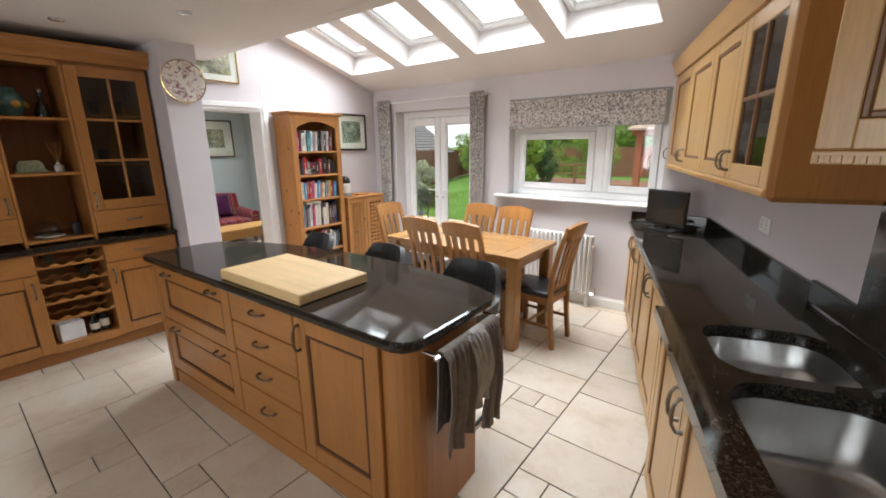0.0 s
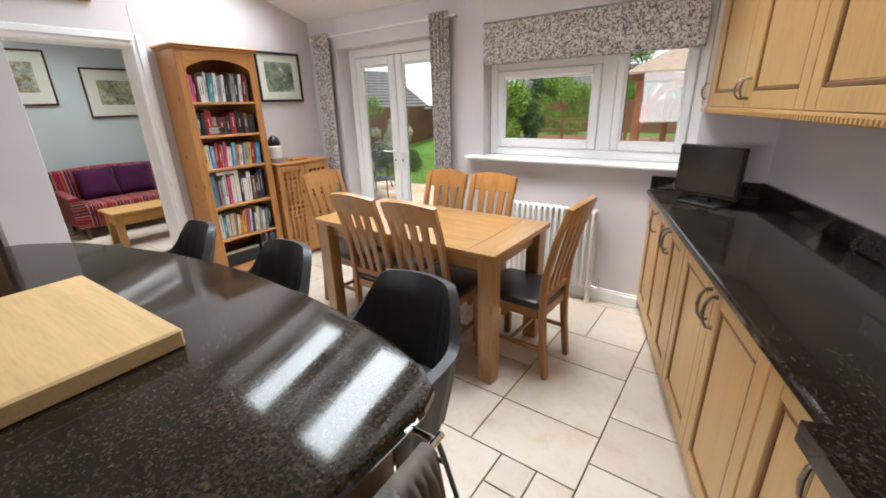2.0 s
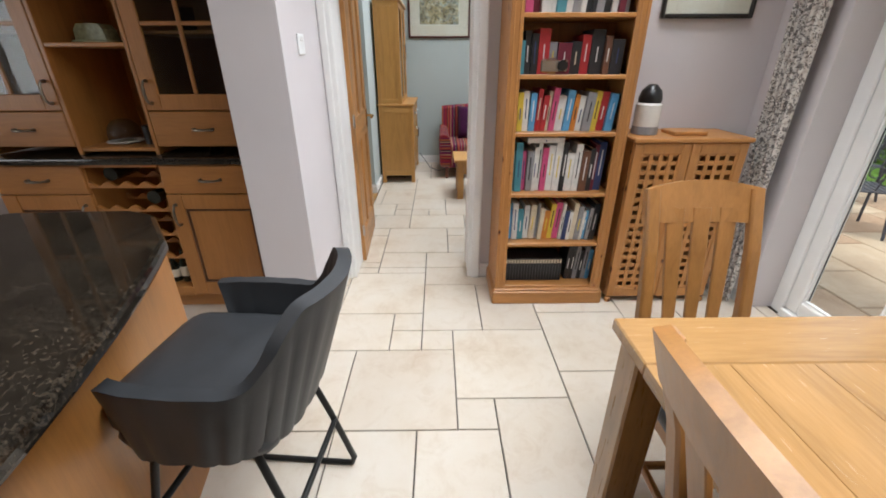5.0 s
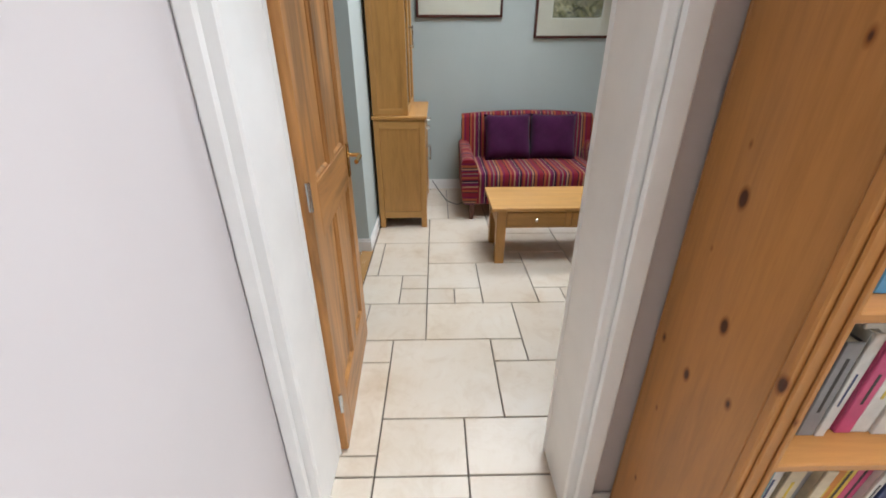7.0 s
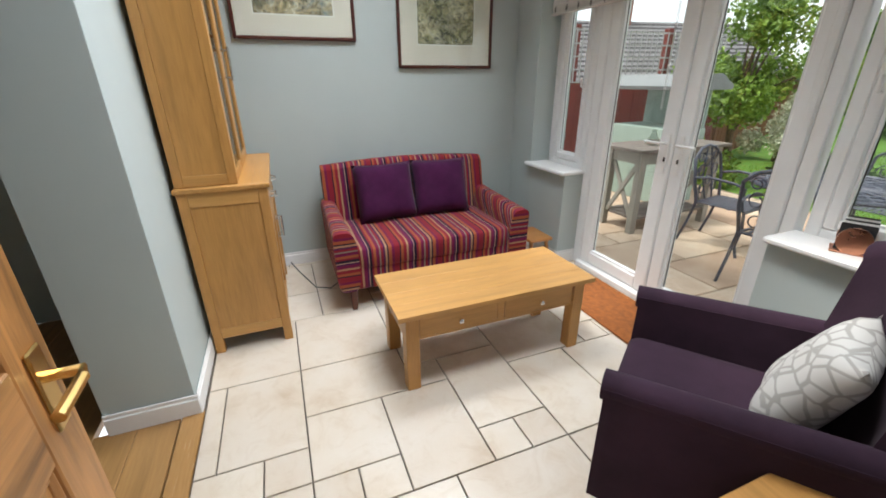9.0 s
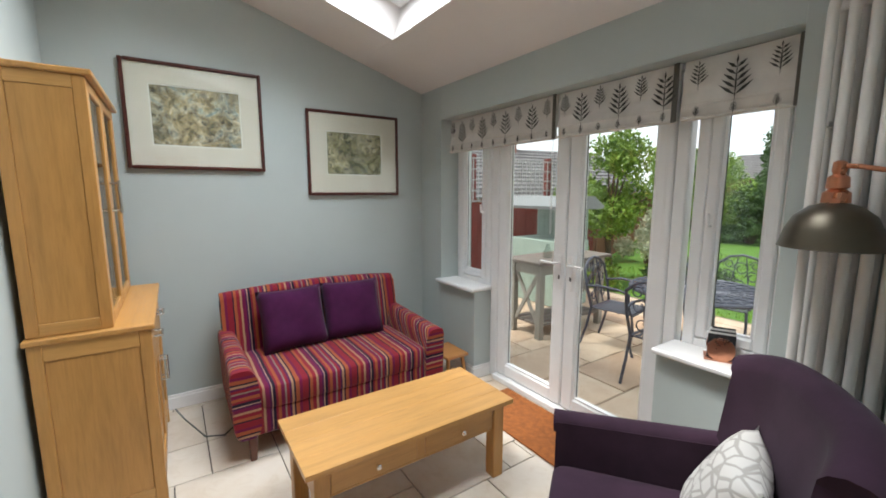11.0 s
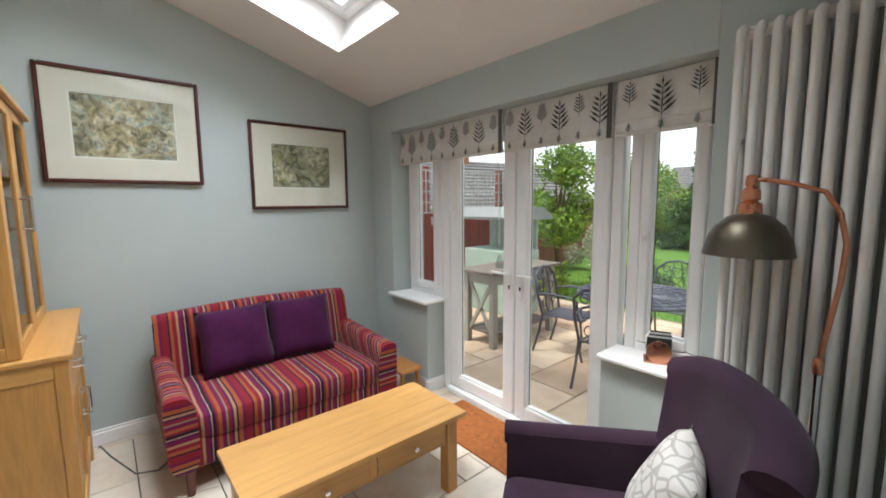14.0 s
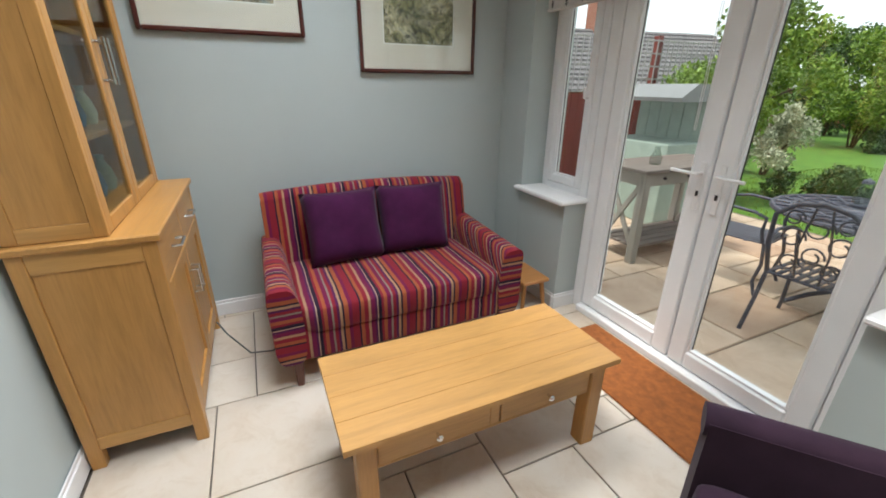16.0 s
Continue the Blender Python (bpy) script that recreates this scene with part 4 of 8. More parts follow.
def ribbon(pts, w, d, axis=(1, 0, 0)):
    """A bar of rectangular section w (along axis) by d swept along points; w and d may be lists."""
    bm = bmesh.new()
    pts = [Vector(p) for p in pts]
    ax = Vector(axis).normalized()
    ws = w if isinstance(w, list) else [w] * len(pts)
    ds = d if isinstance(d, list) else [d] * len(pts)
    rings = []
    for i, p in enumerate(pts):
        dr = (pts[min(i + 1, len(pts) - 1)] - pts[max(i - 1, 0)]).normalized()
        nn = dr.cross(ax).normalized()
        b_ = min(ws[i], ds[i]) * 0.18
        a, c = ws[i] / 2, ds[i] / 2
        rings.append([bm.verts.new(p + ax * u + nn * v) for u, v in ((-a + b_, -c), (a - b_, -c), (a, -c + b_), (a, c - b_), (a - b_, c), (-a + b_, c), (-a, c - b_), (-a, -c + b_))])
    for r0, r1 in zip(rings, rings[1:]):
        for k in range(8):
            bm.faces.new((r0[k], r0[(k + 1) % 8], r1[(k + 1) % 8], r1[k]))
    bm.faces.new(rings[0][::-1])
    bm.faces.new(rings[-1])
    return bm


def dining_chair(m):
    t = thing("dining_chair", m, "honey oak slat back dining chair with black leather seat", "chair", "dining chairs")
    back = [(-0.225, 0.0), (-0.20, 0.22), (-0.185, 0.43), (-0.20, 0.62), (-0.245, 0.82), (-0.305, 1.0)]
    hw = 0.158
    for s in (-1, 1):
        part("back_leg", ribbon([(s * hw * (0.96 if z < 0.5 else 1), y, z) for y, z in back], 0.04, [0.034, 0.036, 0.045, 0.036, 0.032, 0.028]), M["chair"], t)
        part("front_leg", box(s * 0.18 - 0.019, s * 0.18 + 0.019, 0.18, 0.218, 0, 0.425, 0.004), M["chair"], t)
        part("side_rail", box(s * 0.165 - 0.01, s * 0.165 + 0.01, -0.17, 0.18, 0.37, 0.425), M["chair"], t)
        part("stretcher", box(s * 0.163 - 0.009, s * 0.163 + 0.009, -0.19, 0.18, 0.17, 0.195), M["chair"], t)
    part("seat_rail", box(-0.162, 0.162, 0.19, 0.21, 0.37, 0.425), M["chair"], t)
    part("seat_rail", box(-0.15, 0.15, -0.195, -0.175, 0.37, 0.425), M["chair"], t)
    part("cross_stretcher", box(-0.158, 0.158, -0.01, 0.01, 0.172, 0.193), M["chair"], t)
    part("seat", soft((0, 0.015, 0.45), (0.39, 0.42, 0.06), 0.42, 9), M["leather"], t, "black leather seat pad", smooth=60)
    def crest(u, v):
        x = (u - 0.5) * 2 * (hw + 0.02)
        z = 0.90 + v * (0.10 + 0.022 * (1 - (2 * u - 1) ** 2))
        return (x, -0.285 - (z - 0.93) * 0.32 - 0.018 * (1 - (2 * u - 1) ** 2), z)
    part("crest_rail", cloth(crest, 12, 3, 0.026), M["chair"], t, smooth=50)
    part("lower_rail", box(-0.145, 0.145, -0.20, -0.178, 0.47, 0.51, 0.004), M["chair"], t)
    for k in (-1, 0, 1):
        pts = [(k * (0.068 + 0.014 * i / 4), -0.19 - 0.01 * math.sin(i / 4 * 3.1) - 0.105 * (i / 4) ** 1.5, 0.495 + i / 4 * 0.45) for i in range(5)]
        part("slat", ribbon(pts, [0.034, 0.038, 0.046, 0.052, 0.055], 0.012), M["chair"], t)
    return t


chair = dining_chair(pose(-2.18, 3.0, 0, 0, 0, 0))
copy_thing(chair, pose(-1.765, 3.005, 0, 0, 0, 1))
copy_thing(chair, pose(-2.185, 3.35, 0, 0, 0, 180))
copy_thing(chair, pose(-1.80, 3.36, 0, 0, 0, 179))
copy_thing(chair, pose(-2.74, 3.17, 0, 0, 0, -90))
copy_thing(chair, pose(-1.32, 3.20, 0, 0, 0, 88))


def bar_stool(m):
    t = thing("bar_stool", m, "charcoal ribbed leather bar stool with black sled base", "bar stool", "island bar stools")
    # facing +y; tub back and arms in one shell
    def ang(u):
        return math.radians(-205 + 230 * u)
    def rim(u):
        k = min(1.0, max(0.0, (abs(2 * u - 1) - 0.22) / 0.4))
        return 0.745 + 0.165 * (1 - k * k * (3 - 2 * k))
    def shell(u, v):
        a = ang(u)
        k = abs(2 * u - 1)
        lean = 0.10 * v * (1 - k) ** 0.8
        rx, ry = 0.215 + 0.02 * v, 0.20 + 0.035 * v
        z0 = 0.53
        z = z0 + (rim(u) - z0) * v
        rib = 0.006 * abs(math.sin(u * 17 * math.pi)) * (1 - v ** 5)
        ca, sa = math.cos(a), math.sin(a)
        return ((rx + rib) * math.copysign(abs(ca) ** 0.7, ca), (ry + rib) * math.copysign(abs(sa) ** 0.7, sa) - lean - 0.0, z)
    part("backrest", cloth(shell, 68, 8, 0.035), M["fauxgrey"], t, "ribbed charcoal leather tub back", smooth=70)
    part("seat", soft((0, 0.015, 0.605), (0.40, 0.40, 0.13), 0.45, 9), M["fauxgrey"], t, smooth=60)
    part("piping", bar([(0.192 * math.copysign(abs(math.cos(q)) ** 0.5, math.cos(q)), 0.015 + 0.192 * math.copysign(abs(math.sin(q)) ** 0.5, math.sin(q)), 0.642) for q in [k * math.pi / 20 for k in range(41)]], 0.005, 6), M["blackmetal"], t)
    part("underside", soft((0, 0.0, 0.545), (0.41, 0.40, 0.07), 0.4, 8), M["fauxgrey"], t, smooth=60)
    for s in (-1, 1):
        pts = [(s * 0.15, 0.13, 0.53), (s * 0.17, 0.19, 0.27), (s * 0.185, 0.225, 0.04), (s * 0.185, 0.215, 0.012), (s * 0.185, 0.19, 0.01), (s * 0.185, -0.2, 0.01), (s * 0.185, -0.225, 0.012), (s * 0.185, -0.235, 0.04), (s * 0.17, -0.18, 0.27), (s * 0.15, -0.11, 0.53)]
        part("leg", bar(pts, 0.0105, 10), M["blackmetal"], t, smooth=60)
    part("footrest", bar([(-0.172, 0.197, 0.24), (0.172, 0.197, 0.24)], 0.0105, 10), M["blackmetal"], t, smooth=60)
    part("crossbar", bar([(-0.172, -0.19, 0.24), (0.172, -0.19, 0.24)], 0.0095, 10), M["blackmetal"], t, smooth=60)
    return t


stool = bar_stool(pose(-1.25, 1.875, 0, 0, 0, 183))
copy_thing(stool, pose(-2.0, 1.85, 0, 0, 0, 178))
copy_thing(stool, pose(-2.73, 1.80, 0, 0, 0, 175))


# oblique run of base units and worktop
def base_unit(name, x0, x1, doors, y0=0.03, label="", depth=0.57, drawer=False, group="base units"):
    t = thing(name, UNITS, label, "kitchen cabinet", group)
    part("carcass", box(x0, x1, y0 + 0.021, depth, 0.09, 0.66 if name == "sink_cabinet" else 0.868), M["mz"], t)
    if name == "sink_cabinet":
        part("top_rail", box(x0, x1, y0 + 0.021, y0 + 0.04, 0.66, 0.868), M["mx"], t)
    part("plinth", box(x0, x1, y0 + 0.035, y0 + 0.055, 0.0, 0.1), M["mx"], t)
    w = (x1 - x0) / doors
    for i in range(doors):
        a, b_ = x0 + i * w, x0 + (i + 1) * w
        d = front(t, a, b_, 0.1, 0.865, y0, "door", "mz", "mx", "mdark", 0.07)
        hx = (b_ - 0.035) if (doors == 1 or i % 2 == 0) else (a + 0.035)
        handle_d(d, (hx, y0, 0.76), (0, 0, 1), (0, -1, 0), n=0.12)
    return t


base_unit("base_cabinet", 0.02, 0.36, 1, label="maple base cabinet under the black worktop")
base_unit("base_cabinet", 0.365, 1.02, 2, label="maple double base cabinet under the black worktop")
base_unit("base_cabinet", 1.025, 1.95, 2, label="maple double base cabinet under the black worktop")
base_unit("base_cabinet", 1.955, 2.28, 1, label="narrow maple base cabinet beside the sink unit")
base_unit("sink_cabinet", 2.31, 3.25, 2, -0.02, "maple double sink cabinet under the granite")
base_unit("sink_cabinet", 3.255, 4.2, 2, -0.02, "maple double sink cabinet under the granite")
solid("worktop", rounded_edge([(0.005, 0.0), (2.29, 0.0), (2.29, 0.598), (0.19, 0.598)], 0.87, 0.905, 0.01), M["granite"], "polished black granite worktop along the oblique wall", "worktop", m=UNITS, smooth=14)
solid("splashback", boxes((0.2, 2.0, 0.575, 0.597, 0.906, 1.0), (2.0, 2.33, 0.575, 0.597, 0.924, 1.02), (2.33, 5.0, 0.575, 0.597, 0.924, 1.42), b=0.003), M["granite"], "polished black granite upstand behind the worktop", "splashback", m=UNITS)
solid("splashback", boxes((-0.02, 0.6, -0.02, 0.0, 0.907, 0.995)), M["granite"], "polished black granite upstand below the window", "splashback", m=pose(-0.86, KN, 0))


def sink_top():
    """Granite slab with two bowl cut-outs, made of strips round the bowls; x along the run."""
    bm = bmesh.new()
    x0, x1, y0, y1, z0, z1 = 2.27, 5.0, -0.055, 0.573, 0.876, 0.922
    ax, bx, cx, dx = 2.40, 2.77, 2.82, 3.40
    ya, yb = 0.045, 0.47
    n = 10
    def bowl(u0, u1, v0, v1, r):
        pts = []
        for (cx_, cy_, a0) in ((u1 - r, v1 - r, 0), (u0 + r, v1 - r, 90), (u0 + r, v0 + r, 180), (u1 - r, v0 + r, 270)):
            for k in range(7):
                a = math.radians(a0 + 15 * k)
                pts.append((cx_ + r * math.cos(a), cy_ + r * math.sin(a)))
        return pts
    me_holes = [bowl(ax, bx, ya + 0.03, yb, 0.10), bowl(cx, dx, ya, yb, 0.13)]
    outer = [(x0, y0), (x1, y0), (x1, y1), (x0, y1)]
    for z, flip in ((z1, False), (z0, True)):
        edges = []
        for loop in [outer] + me_holes:
            vs = [bm.verts.new((p[0], p[1], z)) for p in loop]
            edges += [bm.edges.new((vs[i], vs[(i + 1) % len(vs)])) for i in range(len(vs))]
        bmesh.ops.triangle_fill(bm, use_beauty=True, edges=edges)
    for loop in [outer] + me_holes:
        for i in range(len(loop)):
            p, q = loop[i], loop[(i + 1) % len(loop)]
            bm.faces.new([bm.verts.new((p[0], p[1], z0)), bm.verts.new((q[0], q[1], z0)), bm.verts.new((q[0], q[1], z1)), bm.verts.new((p[0], p[1], z1))])
    bmesh.ops.remove_doubles(bm, verts=bm.verts, dist=0.0002)
    solid("sink_worktop", bm, M["granite"], "black granite sink worktop with two bowl cut-outs", "worktop", m=UNITS)
    s = thing("sink", UNITS, "brushed steel double bowl undermount sink", "sink")
    for loop, deep in zip(me_holes, (0.13, 0.19)):
        bb = bmesh.new()
        cxm = sum(p[0] for p in loop) / len(loop)
        cym = sum(p[1] for p in loop) / len(loop)
        rings = []
        for k, z in ((1.03, 0.874), (1.0, 0.872), (0.985, 0.80), (0.95, 0.876 - deep + 0.03), (0.86, 0.876 - deep), (0.12, 0.872 - deep)):
            rings.append([bb.verts.new((cxm + (p[0] - cxm) * k, cym + (p[1] - cym) * k, z)) for p in loop])
        for a, b_ in zip(rings, rings[1:]):
            for i in range(len(loop)):
                bb.faces.new((a[i], a[(i + 1) % len(loop)], b_[(i + 1) % len(loop)], b_[i]))
        bb.faces.new(rings[-1])
        w = part("bowl", bb, M["steel"], s, smooth=50)
        part("drain", turned([(0.0, 0.0), (0.03, 0.0), (0.042, 0.004), (0.044, 0.0)], 18, (cxm, cym, 0.875 - deep)), M["chrome"], w)
    t = thing("tap", UNITS @ pose(2.80, 0.50, 0.923, 0, 0, 0), "low chrome mixer tap behind the sink", "tap")
    part("body", turned([(0.026, 0.0), (0.026, 0.015), (0.02, 0.025), (0.019, 0.05), (0.012, 0.06), (0.0, 0.062)], 18), M["chrome"], t, smooth=40)
    part("spout", bar([(0, 0, 0.03), (0.03, -0.05, 0.045), (0.07, -0.12, 0.04)], 0.010, 10), M["chrome"], t, smooth=50)


sink_top()


def wall_unit(x0, x1, z0, z1, doors, glazed=(), y0=0.27, label="", group="wall units", m=UNITS, yb=0.598):
    t = thing("wall_cabinet", m, label, "wall cabinet", group)
    part("carcass", boxes((x0, x1, yb - 0.012, yb, z0, z1), (x0, x0 + 0.016, y0 + 0.021, yb - 0.012, z0, z1), (x1 - 0.016, x1, y0 + 0.021, yb - 0.012, z0, z1), (x0 + 0.016, x1 - 0.016, y0 + 0.021, yb - 0.012, z0, z0 + 0.018), (x0 + 0.016, x1 - 0.016, y0 + 0.021, yb - 0.012, z1 - 0.018, z1), (x0 + 0.016, x1 - 0.016, y0 + 0.04, yb - 0.012, (z0 + z1) / 2 - 0.008, (z0 + z1) / 2 + 0.008)), M["mz"], t)
    w = (x1 - x0) / doors
    for i in range(doors):
        a, b_ = x0 + i * w, x0 + (i + 1) * w
        if i in glazed:
            f = 0.075
            d = part("door", boxes((a + 0.0015, a + f, y0, y0 + 0.02, z0, z1), (b_ - f, b_ - 0.0015, y0, y0 + 0.02, z0, z1), (a + f, b_ - f, y0, y0 + 0.02, z0, z0 + f), (a + f, b_ - f, y0, y0 + 0.02, z1 - f, z1)), M["mz"], t, "glazed maple door")
            part("pane", box(a + f, b_ - f, y0 + 0.009, y0 + 0.013, z0 + f, z1 - f, 0.0005), M["cabglass"], d)
            xm, zm = (a + b_) / 2, (z0 + z1) / 2
            part("glazing_bar", boxes((xm - 0.009, xm + 0.009, y0 + 0.001, y0 + 0.02, z0 + f, z1 - f), (a + f, b_ - f, y0 + 0.002, y0 + 0.019, zm - 0.009, zm + 0.009), (a + f, a + f + 0.01, y0 + 0.003, y0 + 0.02, z0 + f, z1 - f), (b_ - f - 0.01, b_ - f, y0 + 0.003, y0 + 0.02, z0 + f, z1 - f), b=0.003), M["mdark"], d)
        else:
            d = front(t, a, b_, z0, z1, y0, "door", "mz", "mx", "mdark", 0.07)
        hx = (b_ - 0.035) if i % 2 == 0 else (a + 0.035)
        handle_d(d, (hx, y0, z0 + 0.085), (0, 0, 1), (0, -1, 0), r=0.005, n=0.085)
    return t


def dentils(x0, x1, y, z):
    bm = bmesh.new()
    cbox(bm, x0, x1, y + 0.006, y + 0.03, z - 0.034, z - 0.001, 0.003)
    n = int((x1 - x0) / 0.022)
    for i in range(n):
        xx = x0 + (i + 0.25) * (x1 - x0) / n
        cbox(bm, xx, xx + 0.011, y, y + 0.007, z - 0.03, z - 0.012, 0.001)
    return bm


wall_unit(-0.06, 0.10, 1.43, 2.13, 1, label="narrow maple wall cabinet with pewter handle", y0=0.25)
wall_unit(0.103, 1.25, 1.43, 2.13, 2, label="maple double wall cabinet with pewter handles", y0=0.25)
wall_unit(1.253, 2.30, 1.43, 2.13, 2, (1,), label="maple wall cabinet with one glazed door", y0=0.25)
tr = thing("cabinet_trim", UNITS, "maple cornice, dentil pelmet and shade-darkened rounded end panel of the wall cabinets", "cabinet trim")
part("dentil_pelmet", dentils(0.0, 2.30, 0.238, 1.43), M["mx"], tr)
part("cornice", cast([(0.205, 2.215), (0.215, 2.19), (0.235, 2.132), (0.598, 2.132), (0.598, 2.235), (0.195, 2.235)], 0.0, 2.37, "x"), M["mx"], tr)
# darker wood than the cabinets: the end's shade is put into its colour
part("end_panel", boxes((2.302, 2.345, 0.245, 0.598, 1.385, 2.13), b=0.02), M["kz"], tr)
CORNER = UNITS @ pose(2.80, 0.17, 0, 0, 0, 52)
wall_unit(0.0, 0.44, 1.575, 2.30, 1, y0=0.0, yb=0.15, label="maple corner wall cabinet with dentil pelmet", m=CORNER)
pm = thing("cabinet_trim", CORNER, "maple dentil pelmet under the corner cabinet", "cabinet trim")
part("dentil_pelmet", dentils(0.0, 0.44, -0.012, 1.574), M["mx"], pm)


def television():
    t = thing("television", UNITS @ pose(0.4, 0.235, 0.905, 0, 0, -14 + 72.8 - 17), "small black flat screen television on the worktop", "television")
    part("screen_housing", boxes((-0.185, 0.185, -0.012, 0.018, 0.045, 0.325), (-0.12, 0.12, 0.018, 0.05, 0.09, 0.27), b=0.006), M["black"], t)
    part("screen", box(-0.172, 0.172, -0.0145, -0.012, 0.065, 0.312, 0.001), M["screen"], t)
    part("stand", boxes((-0.03, 0.03, -0.005, 0.03, 0.012, 0.06), (-0.12, 0.12, -0.07, 0.09, 0.0, 0.013), b=0.005), M["black"], t)


television()


def wall_socket(name, m, label, rocker=False):
    t = thing(name, m, label, "socket")
    hw = 0.043 if rocker else 0.073
    part("faceplate", box(-hw, hw, -0.009, 0, -0.043, 0.043, 0.004), M["upvc"], t)
    for x in ((-0.014, 0.014) if rocker else (-0.036, 0.036)):
        part("switch", box(x - 0.008, x + 0.008, -0.013, -0.008, 0.012, 0.032, 0.002), M["white"], t)
        if not rocker:
            part("pin_holes", boxes((x - 0.0025, x + 0.0025, -0.0096, -0.0088, -0.004, 0.006), (x - 0.012, x - 0.005, -0.0096, -0.0088, -0.022, -0.018), (x + 0.005, x + 0.012, -0.0096, -0.0088, -0.022, -0.018), b=0.0003), M["black"], t)


wall_socket("wall_socket", UNITS @ pose(1.35, 0.599, 1.14), "white double wall socket above the worktop")
wall_socket("wall_socket", pose(-3.95, 1.736, 1.42, 0, 0, 180), "white double light switch on the pier beside the doorway", True)


# the dresser
def glazed_front(t, y0, y1, z0, z1, x):
    f = 0.075
    d = part("door", boxes((x - 0.02, x, y0, y0 + f, z0, z1), (x - 0.02, x, y1 - f, y1, z0, z1), (x - 0.02, x, y0 + f, y1 - f, z0, z0 + f), (x - 0.02, x, y0 + f, y1 - f, z1 - f, z1)), M["kz"], t, "six pane glazed door")
    part("pane", box(x - 0.013, x - 0.009, y0 + f, y1 - f, z0 + f, z1 - f, 0.0005), M["cabglass"], d)
    ym = (y0 + y1) / 2
    rows = [(x - 0.019, x - 0.002, ym - 0.009, ym + 0.009, z0 + f, z1 - f)]
    for k in (1, 2):
        z = z0 + f + (z1 - z0 - 2 * f) * k / 3
        rows.append((x - 0.018, x - 0.003, y0 + f, y1 - f, z - 0.009, z + 0.009))
    part("glazing_bar", boxes(*rows), M["kz"], d)
    return d


def kitchen_dresser():
    t = thing("kitchen_dresser", pose(0, 0, 0), "tall honey wood kitchen dresser with glazed doors, shelves and wine rack", "dresser")
    X, B = -3.93, -4.49
    yl, y1, y2, yr = 0.08, 0.545, 0.915, 1.445
    # base
    part("plinth", box(B, X - 0.06, yl, yr, 0, 0.1), M["ky"], t)
    part("base_carcass", boxes((B, X - 0.021, yl, y1, 0.1, 0.875), (B, X - 0.021, y2 + 0.02, yr, 0.1, 0.875), (B, B + 0.02, y1, y2 + 0.02, 0.1, 0.875), (B + 0.02, X, y1, y2 + 0.02, 0.1, 0.16), (B + 0.02, X, y1, y2 + 0.02, 0.86, 0.875)), M["kz"], t)
    for z in (0.36, 0.5, 0.64, 0.77):
        poly = [(y1 + 0.002, z - 0.02)] + [(y1 + 0.002 + (y2 + 0.016 - y1) * k / 40, z + 0.012 * math.cos(k / 40 * 8 * math.pi)) for k in range(41)] + [(y2 + 0.018, z - 0.02)]
        part("wine_rack_bar", cast(poly, X - 0.03, X - 0.01, "x"), M["ky"], t)
        part("wine_rack_bar", cast(poly, X - 0.25, X - 0.235, "x"), M["ky"], t)
    for a, b_ in ((yl, y1), (y2 + 0.02, yr)):
        for nm, z0, z1, pan in (("drawer_front", 0.72, 0.87, False), ("door", 0.11, 0.715, True)):
            f = 0.08
            if pan:
                d = part(nm, boxes((X - 0.02, X, a, a + f, z0, z1), (X - 0.02, X, b_ - f, b_, z0, z1), (X - 0.02, X, a + f, b_ - f, z0, z0 + f), (X - 0.02, X, a + f, b_ - f, z1 - f, z1)), M["kz"], t)
                part("moulding", boxes((X - 0.018, X - 0.004, a + f, a + f + 0.013, z0 + f, z1 - f), (X - 0.018, X - 0.004, b_ - f - 0.013, b_ - f, z0 + f, z1 - f), (X - 0.018, X - 0.004, a + f + 0.013, b_ - f - 0.013, z0 + f, z0 + f + 0.013), (X - 0.018, X - 0.004, a + f + 0.013, b_ - f - 0.013, z1 - f - 0.013, z1 - f), b=0.004), M["kdark"], d)
                part("panel", box(X - 0.017, X - 0.008, a + f + 0.013, b_ - f - 0.013, z0 + f + 0.013, z1 - f - 0.013), M["kz"], d)
                handle_d(d, (X, a + 0.04 if a > 0.5 else b_ - 0.04, z1 - 0.11), (0, 0, 1), (1, 0, 0), n=0.11)
            else:
                d = part(nm, box(X - 0.02, X, a + 0.002, b_ - 0.002, z0, z1, 0.004), M["ky"], t)
                handle_d(d, (X, (a + b_) / 2, (z0 + z1) / 2), (0, 1, 0), (1, 0, 0), n=0.1)
    part("worktop", rounded_edge([(B, yl), (X + 0.025, yl), (X + 0.025, yr + 0.004), (B, yr + 0.004)], 0.877, 0.912, 0.01), M["granite"], t, "black granite top", smooth=35)
    # upper
    U = X - 0.05
    for ya, dx in ((yl, 0.021), (y1 - 0.02, 0.001), (y2, 0.001), (yr - 0.02, 0.021)):
        part("upright", box(B + 0.015, U - dx, ya, ya + 0.02, 0.913, 2.19), M["kz"], t)
    part("back_panel", box(B, B + 0.015, yl, yr, 0.913, 2.205), M["kz"], t)
    part("top_panel", box(B + 0.015, U - 0.021, yl, yr, 2.19, 2.205), M["kz"], t)
    for z in (0.95, 1.43, 1.815):
        part("shelf", box(B + 0.015, U - 0.005, y1, y2, z - 0.02, z, 0.004), M["ky"], t)
    part("shelf_rail", box(U - 0.02, U, y1, y2, 2.165, 2.205), M["ky"], t)
